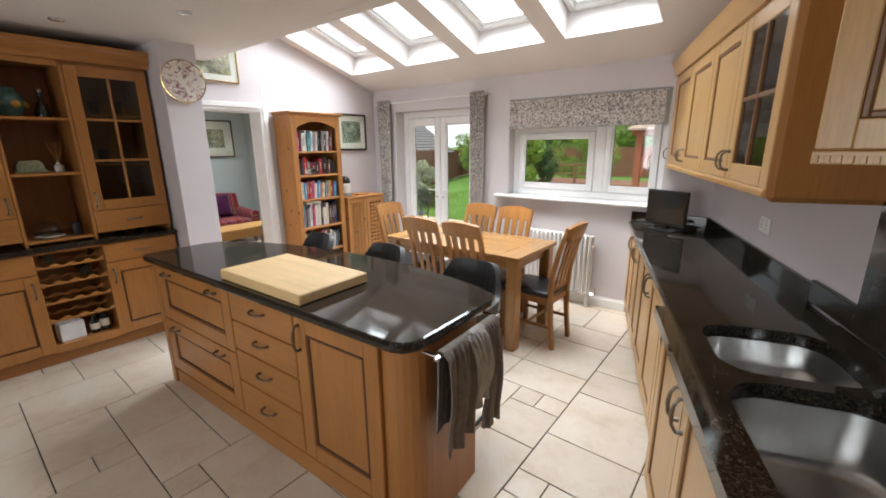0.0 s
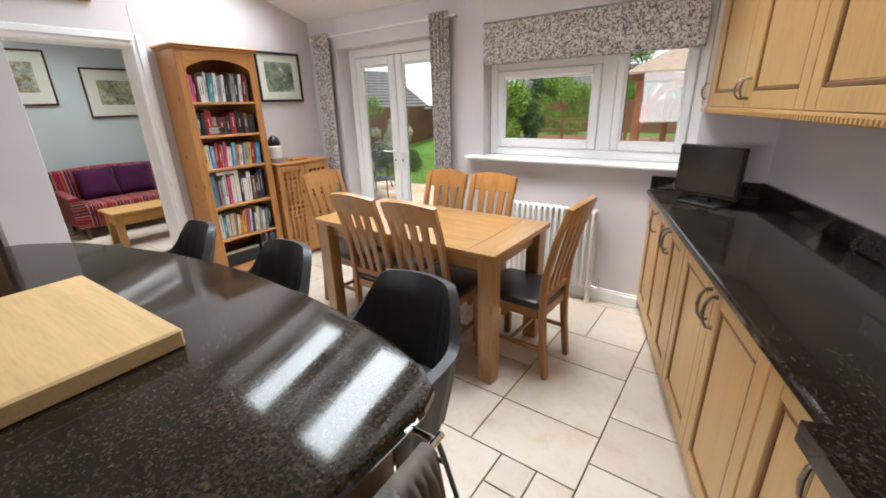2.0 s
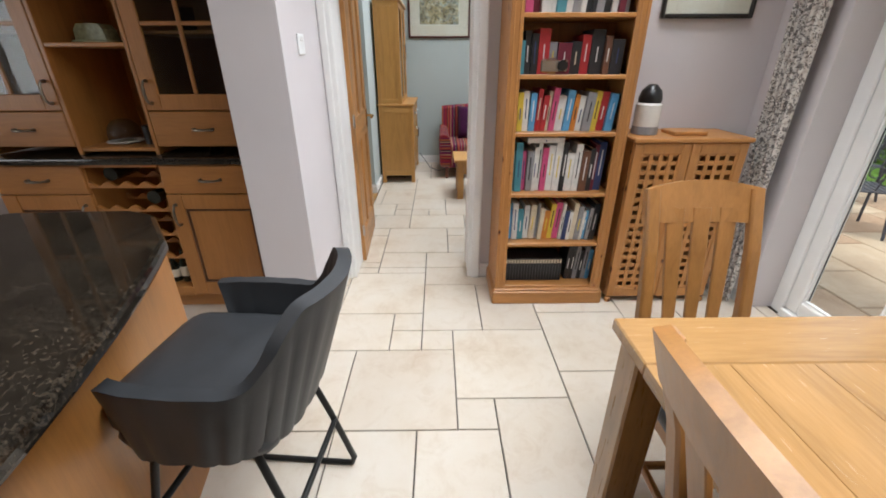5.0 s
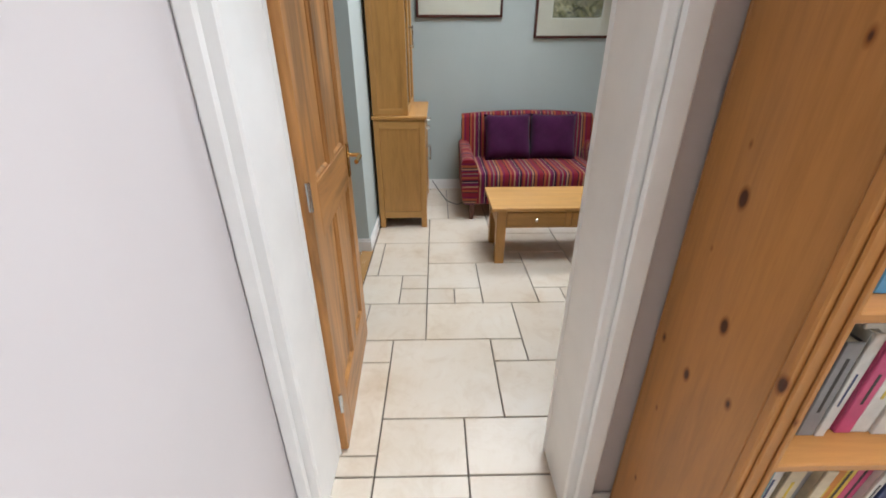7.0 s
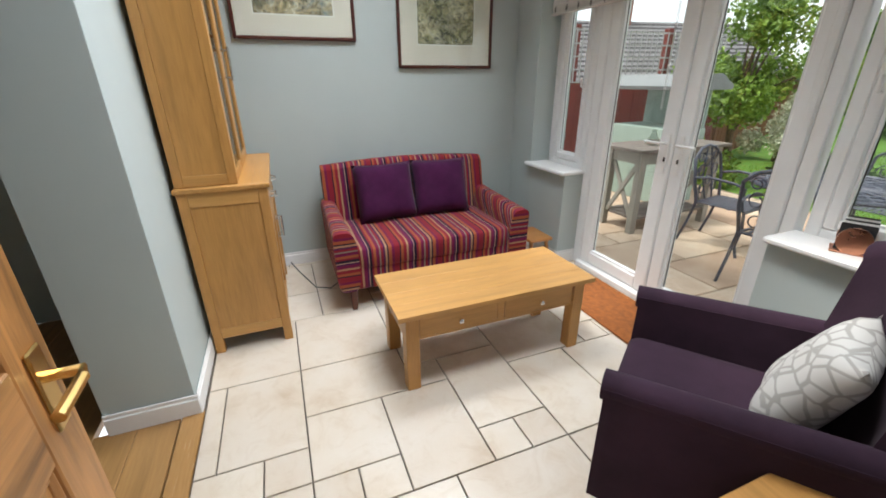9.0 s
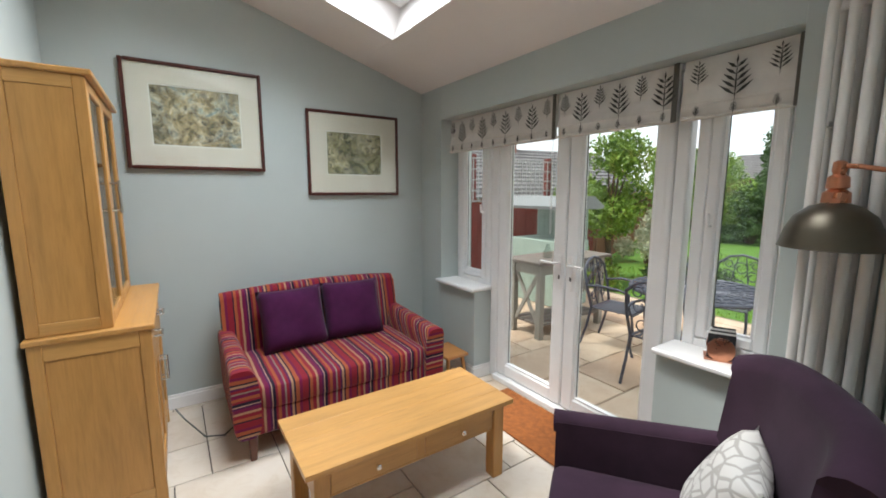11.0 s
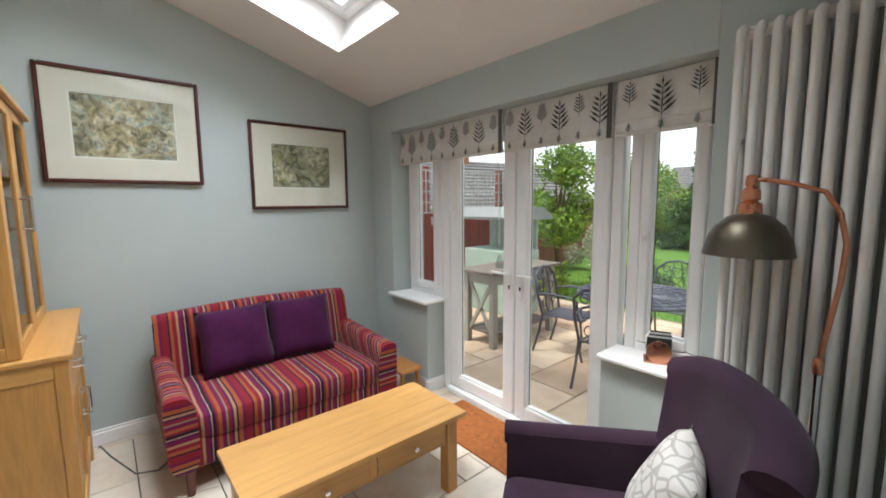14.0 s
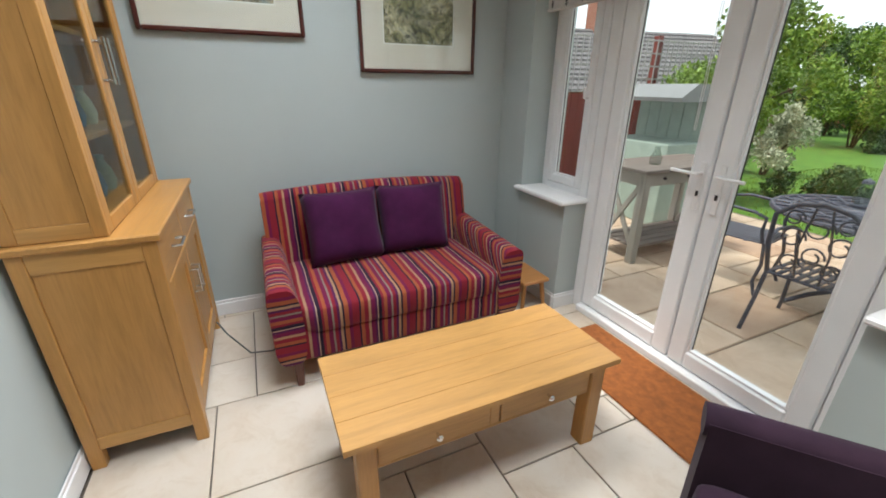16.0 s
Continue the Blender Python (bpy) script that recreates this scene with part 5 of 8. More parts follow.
    for a, b_ in ((yl, y1 - 0.02), (y2 + 0.02, yr)):
        glazed_front(t, a + 0.003, b_ - 0.003, 1.13, 2.185, U)
        d = part("drawer_front", box(U - 0.02, U, a + 0.003, b_ - 0.003, 0.955, 1.125, 0.004), M["ky"], t)
        handle_d(d, (U, (a + b_) / 2, 1.04), (0, 1, 0), (1, 0, 0), n=0.09)
        part("shelf", box(B + 0.015, U - 0.04, a + 0.02, b_ - 0.02, 1.465, 1.48), M["ky"], t)
        part("shelf", box(B + 0.015, U - 0.04, a + 0.02, b_ - 0.02, 1.835, 1.85), M["ky"], t)
        hk = y2 + 0.055 if a > 0.5 else b_ - 0.035
        handle_d(t, (U, hk, 1.215), (0, 0, 1), (1, 0, 0), n=0.1)
    part("cornice", cast([(B, 2.206), (U + 0.015, 2.206), (U + 0.03, 2.235), (U + 0.05, 2.25), (U + 0.055, 2.285), (U + 0.07, 2.30), (U + 0.07, 2.325), (B, 2.325)], yl, yr + 0.02, "y"), M["ky"], t)


kitchen_dresser()


# ---- furniture and fittings along the kitchen walls ----
def picture(m, w, h, art, frame_mat, label, fw=0.022, mount=0.07, mount_mat="mount", lower=0.0):
    """A framed picture; x across, z up, face towards -y, back at y = 0."""
    t = thing("framed_picture", m, label, "picture")
    a, b_ = w / 2, h / 2
    part("frame", boxes((-a, -a + fw, -0.026, -0.001, -b_, b_), (a - fw, a, -0.026, -0.001, -b_, b_), (-a + fw, a - fw, -0.026, -0.001, -b_, -b_ + fw), (-a + fw, a - fw, -0.026, -0.001, b_ - fw, b_), b=0.006), M[frame_mat], t)
    ia, ib = a - fw - mount, b_ - fw - mount
    c = -b_ + fw
    part("mount", boxes((-a + fw, -ia, -0.012, -0.004, c, b_ - fw), (ia, a - fw, -0.012, -0.004, c, b_ - fw), (-ia, ia, -0.012, -0.004, c, -ib + lower), (-ia, ia, -0.012, -0.004, ib, b_ - fw), b=0.001), M[mount_mat], t)
    part("inner_mount", boxes((-ia, -ia + 0.008, -0.010, -0.003, -ib + lower, ib), (ia - 0.008, ia, -0.010, -0.003, -ib + lower, ib), (-ia + 0.008, ia - 0.008, -0.010, -0.003, -ib + lower, -ib + lower + 0.008), (-ia + 0.008, ia - 0.008, -0.010, -0.003, ib - 0.008, ib), b=0.0005), M["mountin"], t)
    part("artwork", box(-ia + 0.006, ia - 0.006, -0.007, -0.003, -ib + lower + 0.006, ib - 0.006, 0.0005), M[art], t)
    g = part("glass", box(-a + fw, a - fw, -0.016, -0.014, -b_ + fw, b_ - fw, 0.0003), M["glass"], t)
    g.visible_shadow = False
    return t


EAST = 90    # a face that looks along +x
picture(pose(KW, 3.785, 1.78, 0, 0, EAST), 0.49, 0.46, "art3", "blackframe", "landscape print in a black frame beside the curtain", 0.022, 0.06, "mount")
picture(pose(KW, 2.13, 2.405, 0, 0, EAST), 0.48, 0.36, "art2", "brass", "small print in a thin gilt frame above the doorway", 0.012, 0.05, "mountin")
picture(pose(SW, 2.388, 1.927, 0, 0, EAST), 0.778, 0.652, "art1", "frame", "wide courtyard watercolour in a mahogany frame", 0.022, 0.112, "mount", 0.01)
picture(pose(SW, 3.455, 1.752, 0, 0, EAST), 0.76, 0.64, "art2", "frame", "garden steps watercolour in a mahogany frame", 0.022, 0.125, "mount", 0.01)


def bookcase():
    t = thing("bookcase", pose(0, 0, 0), "tall knotty pine bookcase with arched top, full of books", "bookcase")
    X, B, y0, y1, H = -3.985, -4.31, 2.70, 3.335, 1.935
    for a, b_ in ((y0, y0 + 0.024), (y1 - 0.024, y1)):
        part("side_panel", box(B, X - 0.018, a, b_, 0.0, H, 0.002), M["pine"], t)
    part("back_panel", box(B - 0.008, B, y0, y1, 0.05, H, 0.001), M["pine"], t)
    for a, b_ in ((y0, y0 + 0.06), (y1 - 0.06, y1)):
        part("front_stile", box(X - 0.018, X, a, b_, 0.09, H), M["pine"], t)
        for q in (a + 0.012, b_ - 0.02):
            part("reeding", box(X, X + 0.006, q, q + 0.008, 0.12, H - 0.05), M["pine"], t)
    poly = [(y0 + 0.06, H)] + [(y0 + 0.06 + (y1 - y0 - 0.12) * k / 16, 1.80 + 0.07 * math.sin(math.pi * k / 16) ** 0.8) for k in range(17)] + [(y1 - 0.06, H)]
    part("arched_rail", cast(poly, X - 0.018, X - 0.001, "x"), M["pine_y"], t)
    part("cornice", boxes((B - 0.01, X + 0.022, y0 - 0.02, y1 + 0.02, H, H + 0.016), (B - 0.01, X + 0.035, y0 - 0.034, y1 + 0.034, H + 0.016, H + 0.034), b=0.006), M["pine_y"], t)
    part("plinth", boxes((B, X + 0.016, y0 - 0.014, y1 + 0.014, 0.0, 0.085), (B, X + 0.008, y0 - 0.007, y1 + 0.007, 0.085, 0.1), b=0.006), M["pine_y"], t)
    for z in (0.118, 0.395, 0.69, 1.015, 1.288, 1.55):
        part("shelf", box(B, X - 0.006, y0 + 0.024, y1 - 0.024, z - 0.02, z, 0.003), M["pine_y"], t)


bookcase()
BOOK = {}
for nm, c in dict(red=(0.38, 0.02, 0.025), white=(0.66, 0.65, 0.62), black=(0.018, 0.018, 0.02), navy=(0.03, 0.05, 0.14), teal=(0.06, 0.24, 0.29), yellow=(0.62, 0.45, 0.05), orange=(0.55, 0.2, 0.03), cream=(0.60, 0.52, 0.38), pink=(0.55, 0.08, 0.2), grey=(0.25, 0.25, 0.26), blue=(0.10, 0.32, 0.55), green=(0.04, 0.14, 0.06), brown=(0.13, 0.055, 0.03), maroon=(0.14, 0.012, 0.03)).items():
    BOOK[nm] = plain("book_" + nm, c, 0.45, var=0.12, scale=30)
PAPER = plain("paper_edge", (0.62, 0.57, 0.47), 0.9, var=0.1, scale=80)


def book(m, th, h, d, colour, kind):
    """Stands with its spine to +x; y is its thickness."""
    bm = bmesh.new()
    c = 0.0025
    cbox(bm, -0.006, 0, 0, th, 0, h, 0.0015)
    cbox(bm, -d, -0.006, 0, c, 0, h, 0.0008)
    cbox(bm, -d, -0.006, th - c, th, 0, h, 0.0008)
    ob = solid("book", bm, BOOK[colour], "%s %s book on the pine bookcase" % (colour, kind), "book", m=m, group="books in the bookcase")
    part("pages", box(-d + 0.004, -0.006, c, th - c, 0.003, h - 0.004, 0.0005), PAPER, ob)
    alt = "white" if colour in ("red", "black", "navy", "teal", "maroon", "green", "brown", "blue") else "black"
    if th > 0.016:
        z0, z1 = h * random.uniform(0.25, 0.35), h * random.uniform(0.6, 0.85)
        w = min(0.006, th * 0.25)
        part("spine_title", box(0, 0.0006, th / 2 - w / 2, th / 2 + w / 2, z0, z1, 0.0002), BOOK[alt if random.random() < 0.6 else random.choice(["grey", "cream", "yellow", "navy"])], ob)


SHELVES = [
    (0.395, ["blue", "blue", "white", "teal", "white", "cream", "grey", "cream", "orange", "yellow", "pink", "white", "navy", "white", "cream", "grey", "white", "blue", "grey", "black"], (0.17, 0.225)),
    (0.69, ["white", "teal", "teal", "pink", "grey", "white", "white", "pink", "white", "white", "black", "white", "white", "brown", "black", "maroon", "navy"], (0.20, 0.27)),
    (1.015, ["red", "yellow", "yellow", "white", "blue", "red", "red", "cream", "pink", "white", "blue", "orange", "white", "grey", "yellow", "red", "blue"], (0.17, 0.215)),
    (1.288, ["teal", "black", "black", "red", "grey", "maroon", "black", "red", "black", "brown", "black"], (0.14, 0.205)),
    (1.55, ["cream", "pink", "maroon", "white", "white", "white", "teal", "white", "grey", "white", "black", "black", "grey", "black", "white", "maroon", "grey"], (0.19, 0.235)),
]
random.seed(5)
for z, cols, (h0, h1) in SHELVES:
    y, yend = 2.73, 3.303
    ths = [random.uniform(0.018, 0.045) for _ in cols]
    k = (yend - y) * 0.93 / sum(ths)
    lean = random.uniform(0.02, 0.10)
    for i, (c, th) in enumerate(zip(cols, ths)):
        th *= k
        a = 0 if i < 4 else -math.degrees(lean) * min(1, (i - 3) / 3) * (1 if z != 0.69 else 0.6)
        h = random.uniform(h0, h1)
        x = -4.055 + random.uniform(-0.015, 0.02)
        lift = th * math.sin(math.radians(-a))
        book(pose(x, y, z + 0.0005 + (lift if a < 0 else 0) * 0.0, a if a else 0, 0, 0), th * 0.97, h, random.uniform(0.14, 0.19), c, "paperback" if h < 0.2 else "hardback")
        y += th * (1.0 + 0.004 * abs(a))
book(pose(-4.03, 2.835, 0.955, 0, 0, 4), 0.2, 0.028, 0.15, "white", "flat-lying")
for i in range(22):
    y = 2.732 + i * 0.0172
    cs = solid("disc_case", box(-4.2, -4.055, y, y + 0.0155, 0.1185, 0.265, 0.001), BOOK["black"], "black disc case on the bottom shelf", "disc case", group="disc cases in the bookcase")
    part("spine_label", box(-4.055, -4.0545, y + 0.002, y + 0.0135, 0.235, 0.26, 0.0001), BOOK["cream"], cs)
for i in range(6):
    book(pose(-4.07, 3.135 + i * 0.026, 0.1185, -4, 0, 0), 0.024, random.uniform(0.19, 0.235), 0.16, random.choice(["navy", "grey", "blue", "black"]), "thin")
cb = thing("camera_box", pose(-4.08, 2.865, 1.2885), "small silver video camera on the shelf", "camera")
part("body", box(-0.06, 0.03, 0.0, 0.15, 0.0, 0.075, 0.014), M["steel"], cb)
part("lens", bar([(0.03, 0.11, 0.04), (0.045, 0.11, 0.04)], 0.025, 16), M["black"], cb)


def lattice_cabinet():
    t = thing("lattice_cabinet", pose(0, 0, 0), "small pine cabinet with pierced lattice doors", "cabinet")
    X, B, y0, y1, H = -3.985, -4.31, 3.385, 3.985, 0.965
    part("carcass", boxes((B, X - 0.02, y0, y0 + 0.018, 0.03, H), (B, X - 0.02, y1 - 0.018, y1, 0.03, H), (B, B + 0.01, y0 + 0.018, y1 - 0.018, 0.03, H), (B + 0.01, X - 0.02, y0 + 0.018, y1 - 0.018, 0.03, 0.05), (B + 0.01, X - 0.03, y0 + 0.018, y1 - 0.018, 0.48, 0.495)), M["pine"], t)
    part("top", box(B, X + 0.015, y0 - 0.012, y1 + 0.012, H, H + 0.022, 0.005), M["pine_y"], t)
    for y in (y0, y1 - 0.03):
        for x in (B, X - 0.03):
            part("foot", box(x, x + 0.03, y, y + 0.03, 0, 0.03), M["pine"], t)
    w = (y1 - y0) / 2
    for i in range(2):
        a, b_ = y0 + i * w + 0.002, y0 + (i + 1) * w - 0.002
        d = part("door", boxes((X - 0.02, X, a, a + 0.045, 0.04, H - 0.005), (X - 0.02, X, b_ - 0.045, b_, 0.04, H - 0.005), (X - 0.02, X, a + 0.045, b_ - 0.045, 0.04, 0.1), (X - 0.02, X, a + 0.045, b_ - 0.045, H - 0.06, H - 0.005)), M["pine"], t)
        bm = bmesh.new()
        n, rws = 5, 17
        for k in range(n):
            yy = a + 0.045 + (b_ - a - 0.09) * k / (n - 1)
            cbox(bm, X - 0.010, X - 0.004, yy - 0.0115, yy + 0.0115, 0.1, H - 0.06, 0.002)
        for k in range(rws):
            zz = 0.1 + (H - 0.16) * k / (rws - 1)
            cbox(bm, X - 0.014, X - 0.008, a + 0.045, b_ - 0.045, zz - 0.0125, zz + 0.0125, 0.002)
        part("lattice", bm, M["pine"], d)
        part("knob", turned([(0.006, 0), (0.006, 0.01), (0.012, 0.014), (0.010, 0.022), (0.0, 0.024)], 14), M["pine"], d, at=pose(X, b_ - 0.022 if i == 0 else a + 0.022, 0.55, 0, 90, 0))


lattice_cabinet()
jar = thing("storage_jar", pose(-4.13, 3.485, 0.988), "white jar with dark band and black lid on the lattice cabinet", "jar")
part("body", turned([(0.0, 0), (0.062, 0), (0.065, 0.01), (0.065, 0.15), (0.055, 0.16)], 22), M["porcelain"], jar, smooth=40)
part("band", turned([(0.0655, 0.0), (0.0665, 0.002), (0.0665, 0.04), (0.0655, 0.042)], 22), BOOK["grey"], jar)
part("lid", turned([(0.0, 0.16), (0.056, 0.16), (0.06, 0.18), (0.05, 0.22), (0.03, 0.24), (0.02, 0.25), (0.0, 0.252)], 20), M["black"], jar, smooth=40)
solid("letter_tray", box(-0.07, 0.07, -0.09, 0.09, 0, 0.02, 0.004), M["pine_y"], "flat wooden tray on the lattice cabinet", "tray", m=pose(-4.12, 3.70, 0.988))


def column_radiator(m, n, pitch, h, label, z0=0.1, depth=0.08):
    t = thing("radiator", m, label, "radiator")
    r = 0.0125 if h < 1 else 0.0155
    for i in range(n):
        x = (i - (n - 1) / 2) * pitch
        bm = bmesh.new()
        for y in (-depth / 2, depth / 2):
            tube(bm, [(x, y * 0.4, z0), (x, y * 0.85, z0 + 0.012), (x, y, z0 + 0.035), (x, y, z0 + h - 0.035), (x, y * 0.85, z0 + h - 0.012), (x, y * 0.4, z0 + h)], r, 10)
        part("column", bm, M["rad"], t, smooth=60)
    for z in (z0 + 0.012, z0 + h - 0.012):
        part("header", bar([(-(n - 1) / 2 * pitch - 0.02, 0, z), ((n - 1) / 2 * pitch + 0.02, 0, z)], r * 1.35, 10), M["rad"], t, smooth=60)
    for x in (-(n - 1) / 2 * pitch, (n - 1) / 2 * pitch):
        part("bracket", boxes((x - 0.012, x + 0.012, 0.0, depth / 2 + 0.045, z0 + h * 0.8, z0 + h * 0.8 + 0.02)), M["rad"], t)
        part("foot", boxes((x - 0.014, x + 0.014, -0.03, 0.03, 0.0, z0)), M["rad"], t)
    e = ((n - 1) / 2 * pitch + 0.05)
    part("valve", bar([(e - 0.03, 0, z0 + 0.012), (e + 0.015, 0, z0 + 0.012), (e + 0.015, 0, z0 + 0.08)], 0.012, 10), M["chrome"], t)
    return t


column_radiator(pose(-1.52, 4.10, 0), 15, 0.046, 0.60, "low cream column radiator under the kitchen window", 0.13)
column_radiator(pose(-4.81, 3.99, 0), 10, 0.05, 1.92, "tall cream column radiator on the sage wall", 0.13, 0.09)


def curtain(x0, x1, y, z0, z1, label):
    n = 5
    def fn(u, v):
        w = 0.5 + 0.5 * (1 - v) ** 0.3
        x = (x0 + x1) / 2 + (u - 0.5) * (x1 - x0) * (1.0 - 0.12 * math.sin(math.pi * v))
        return (x, y + 0.035 * math.sin(u * n * 2 * math.pi) * w + 0.006 * math.sin(u * 31 + v * 5), z0 + (z1 - z0) * (1 - v))
    return solid("curtain", cloth(fn, 70, 20, 0.003), M["floral"], label, "curtain", smooth=80, group="door curtains")


curtain(-4.16, -3.94, 4.12, 0.03, 2.17, "speckled floral eyelet curtain drawn back beside the garden door")
curtain(-2.67, -2.47, 4.12, 0.03, 2.17, "speckled floral eyelet curtain drawn back beside the garden door")
rod = thing("curtain_rail", pose(0, 0, 0), "thin pale curtain rail over the garden door", "curtain rail")
part("rail", bar([(-4.2, 4.12, 2.135), (-3.3, 4.12, 2.135), (-2.42, 4.12, 2.135)], 0.008), M["white"], rod)
for x in (-4.15, -2.45):
    part("bracket", bar([(x, 4.2, 2.135), (x, 4.12, 2.135)], 0.007), M["steel"], rod)


def roman_blind(x0, x1, y, z0, z1, material, label, folds=2):
    t = thing("roman_blind", pose(0, 0, 0), label, "blind", "roman blinds")
    def fn(u, v):
        z = z1 - (z1 - z0) * v
        return (x0 + (x1 - x0) * u, y - 0.004 - 0.016 * abs(math.sin(v * math.pi * folds)) * v - 0.002 * math.sin(u * 9), z)
    part("cloth", cloth(fn, 24, 20, 0.006), M[material], t, smooth=60)
    for k in range(folds):
        z = z0 + 0.012 + k * 0.055
        part("fold", boxes((x0 + 0.002, x1 - 0.002, y - 0.03 + 0.006 * k, y - 0.008, z - 0.008, z + 0.004), b=0.003), M[material], t)
    part("headrail", box(x0, x1, y + 0.004, y + 0.03, z1 - 0.03, z1, 0.003), M["white"], t)
    return t


roman_blind(-2.19, -0.70, 4.185, 1.76, 2.045, "floral", "speckled floral roman blind, drawn up over the kitchen window")


# small things in the kitchen
pl = thing("wall_plate", pose(-3.707, 1.61, 2.11, 0, 90, 0), "round porcelain wall plate with flower pattern", "plate")
part("plate", turned([(0.0, 0.006), (0.10, 0.006), (0.118, 0.012), (0.158, 0.022), (0.160, 0.025), (0.155, 0.027), (0.115, 0.018), (0.10, 0.011), (0.0, 0.011)], 40), M["plate_art"], pl, smooth=50)
part("rim", turned([(0.155, 0.0265), (0.1595, 0.0285), (0.1625, 0.026), (0.1605, 0.022)], 40, cap=False), M["brass"], pl, smooth=50)


def vase(m, prof, material, name, label, category, extra=None):
    t = thing(name, m, label, category)
    part("body", turned(prof, 22), M[material], t, smooth=45)
    return t


v = vase(pose(-4.2, 0.65, 1.816), [(0, 0), (0.045, 0), (0.075, 0.05), (0.082, 0.1), (0.065, 0.16), (0.042, 0.18), (0.05, 0.2), (0.044, 0.2), (0.036, 0.18)], "teal", "vase", "round teal vase with yellow fruit on the dresser shelf", "vase")
for a in (20, 95, -50):
    part("fruit", soft((0.074 * math.cos(math.radians(a)), 0.074 * math.sin(math.radians(a)), 0.09), (0.03, 0.06, 0.055), 0.9, 6), M["yellow"], v, "yellow painted fruit", smooth=60)
b2 = vase(pose(-4.2, 0.82, 1.816), [(0, 0), (0.045, 0), (0.05, 0.04), (0.035, 0.09), (0.016, 0.12), (0.014, 0.17), (0.018, 0.18), (0.0, 0.18)], "darkglass", "bottle", "dark squat bottle on the dresser shelf", "bottle")
part("stopper", turned([(0.0, 0.18), (0.012, 0.18), (0.016, 0.2), (0.0, 0.215)], 12), M["chrome"], b2)
cd = thing("butter_dish", pose(-4.17, 0.67, 1.431), "sage green cottage butter dish on the dresser shelf", "butter dish")
part("base", box(-0.06, 0.06, -0.09, 0.09, 0, 0.015, 0.005), M["sage"], cd)
part("cover", cast([(-0.075, 0.015), (0.075, 0.015), (0.07, 0.06), (0.05, 0.085), (-0.05, 0.085), (-0.07, 0.06)], -0.05, 0.05, "x"), M["sage"], cd)
rd = thing("reed_diffuser", pose(-4.17, 0.83, 1.431), "small glass reed diffuser with thin reeds", "diffuser")
part("bottle", turned([(0, 0), (0.028, 0), (0.03, 0.04), (0.012, 0.055), (0.012, 0.07), (0.0, 0.07)], 16), M["porcelain"], rd, smooth=40)
for i in range(6):
    a = i * 1.05
    part("reed", bar([(0, 0, 0.06), (0.05 * math.cos(a), 0.05 * math.sin(a), 0.21)], 0.0016, 5), M["light_z"], rd)
gl = thing("glass_dome", pose(-4.13, 0.68, 0.951), "clear glass cake dome on the dresser", "glass dome")
part("dome", turned([(0.075, 0.012), (0.078, 0.04), (0.07, 0.085), (0.045, 0.115), (0.0, 0.125)], 22), M["cabglass"], gl, smooth=50)
part("plate", turned([(0, 0), (0.06, 0), (0.09, 0.01), (0.088, 0.013), (0.0, 0.011)], 22), M["porcelain"], gl, smooth=40)
solid("tin", turned([(0, 0), (0.035, 0), (0.035, 0.09), (0.03, 0.095), (0, 0.095)], 18), M["black"], "black round tin on the dresser", "tin", m=pose(-4.1, 0.84, 0.951), smooth=40)
solid("card_box", box(-0.05, 0.05, -0.075, 0.075, 0, 0.14, 0.003), M["card"], "white printed cardboard box in the wine rack niche", "box", m=pose(-4.03, 0.655, 0.1605, 0, 0, 8))
for i, (y, h) in enumerate(((0.80, 0.15), (0.865, 0.19))):
    bt = thing("spirit_bottle", pose(-4.02, y, 0.1605), "dark liqueur bottle with paper label in the niche", "bottle")
    part("glass", turned([(0, 0), (0.028, 0), (0.03, 0.02), (0.03, h * 0.6), (0.012, h * 0.8), (0.012, h), (0, h)], 16), M["darkglass"], bt, smooth=40)
    part("label", turned([(0.0302, h * 0.2), (0.0308, h * 0.22), (0.0308, h * 0.5), (0.0302, h * 0.52)], 16), M["label"], bt)
for y, z in ((0.63, 0.785), (0.82, 0.655)):
    wb = thing("wine_bottle", pose(-4.0, y, z + 0.024, 0, -90, 0), "dark wine bottle lying in the rack", "bottle", "wine bottles")
    part("glass", turned([(0, 0), (0.036, 0), (0.037, 0.02), (0.037, 0.18), (0.015, 0.23), (0.014, 0.29), (0, 0.29)], 18), M["darkglass"], wb, smooth=40)
for y in (1.12, 1.27):
    for z in (0.914, 1.481, 1.851):
        solid("drinking_glass", turned([(0, 0), (0.03, 0), (0.034, 0.004), (0.036, 0.11), (0.034, 0.11), (0.031, 0.008), (0, 0.008)], 14), M["cabglass"], "clear drinking glass in the dresser", "glass", m=pose(-4.2, y, z), smooth=40, group="glasses in the dresser")


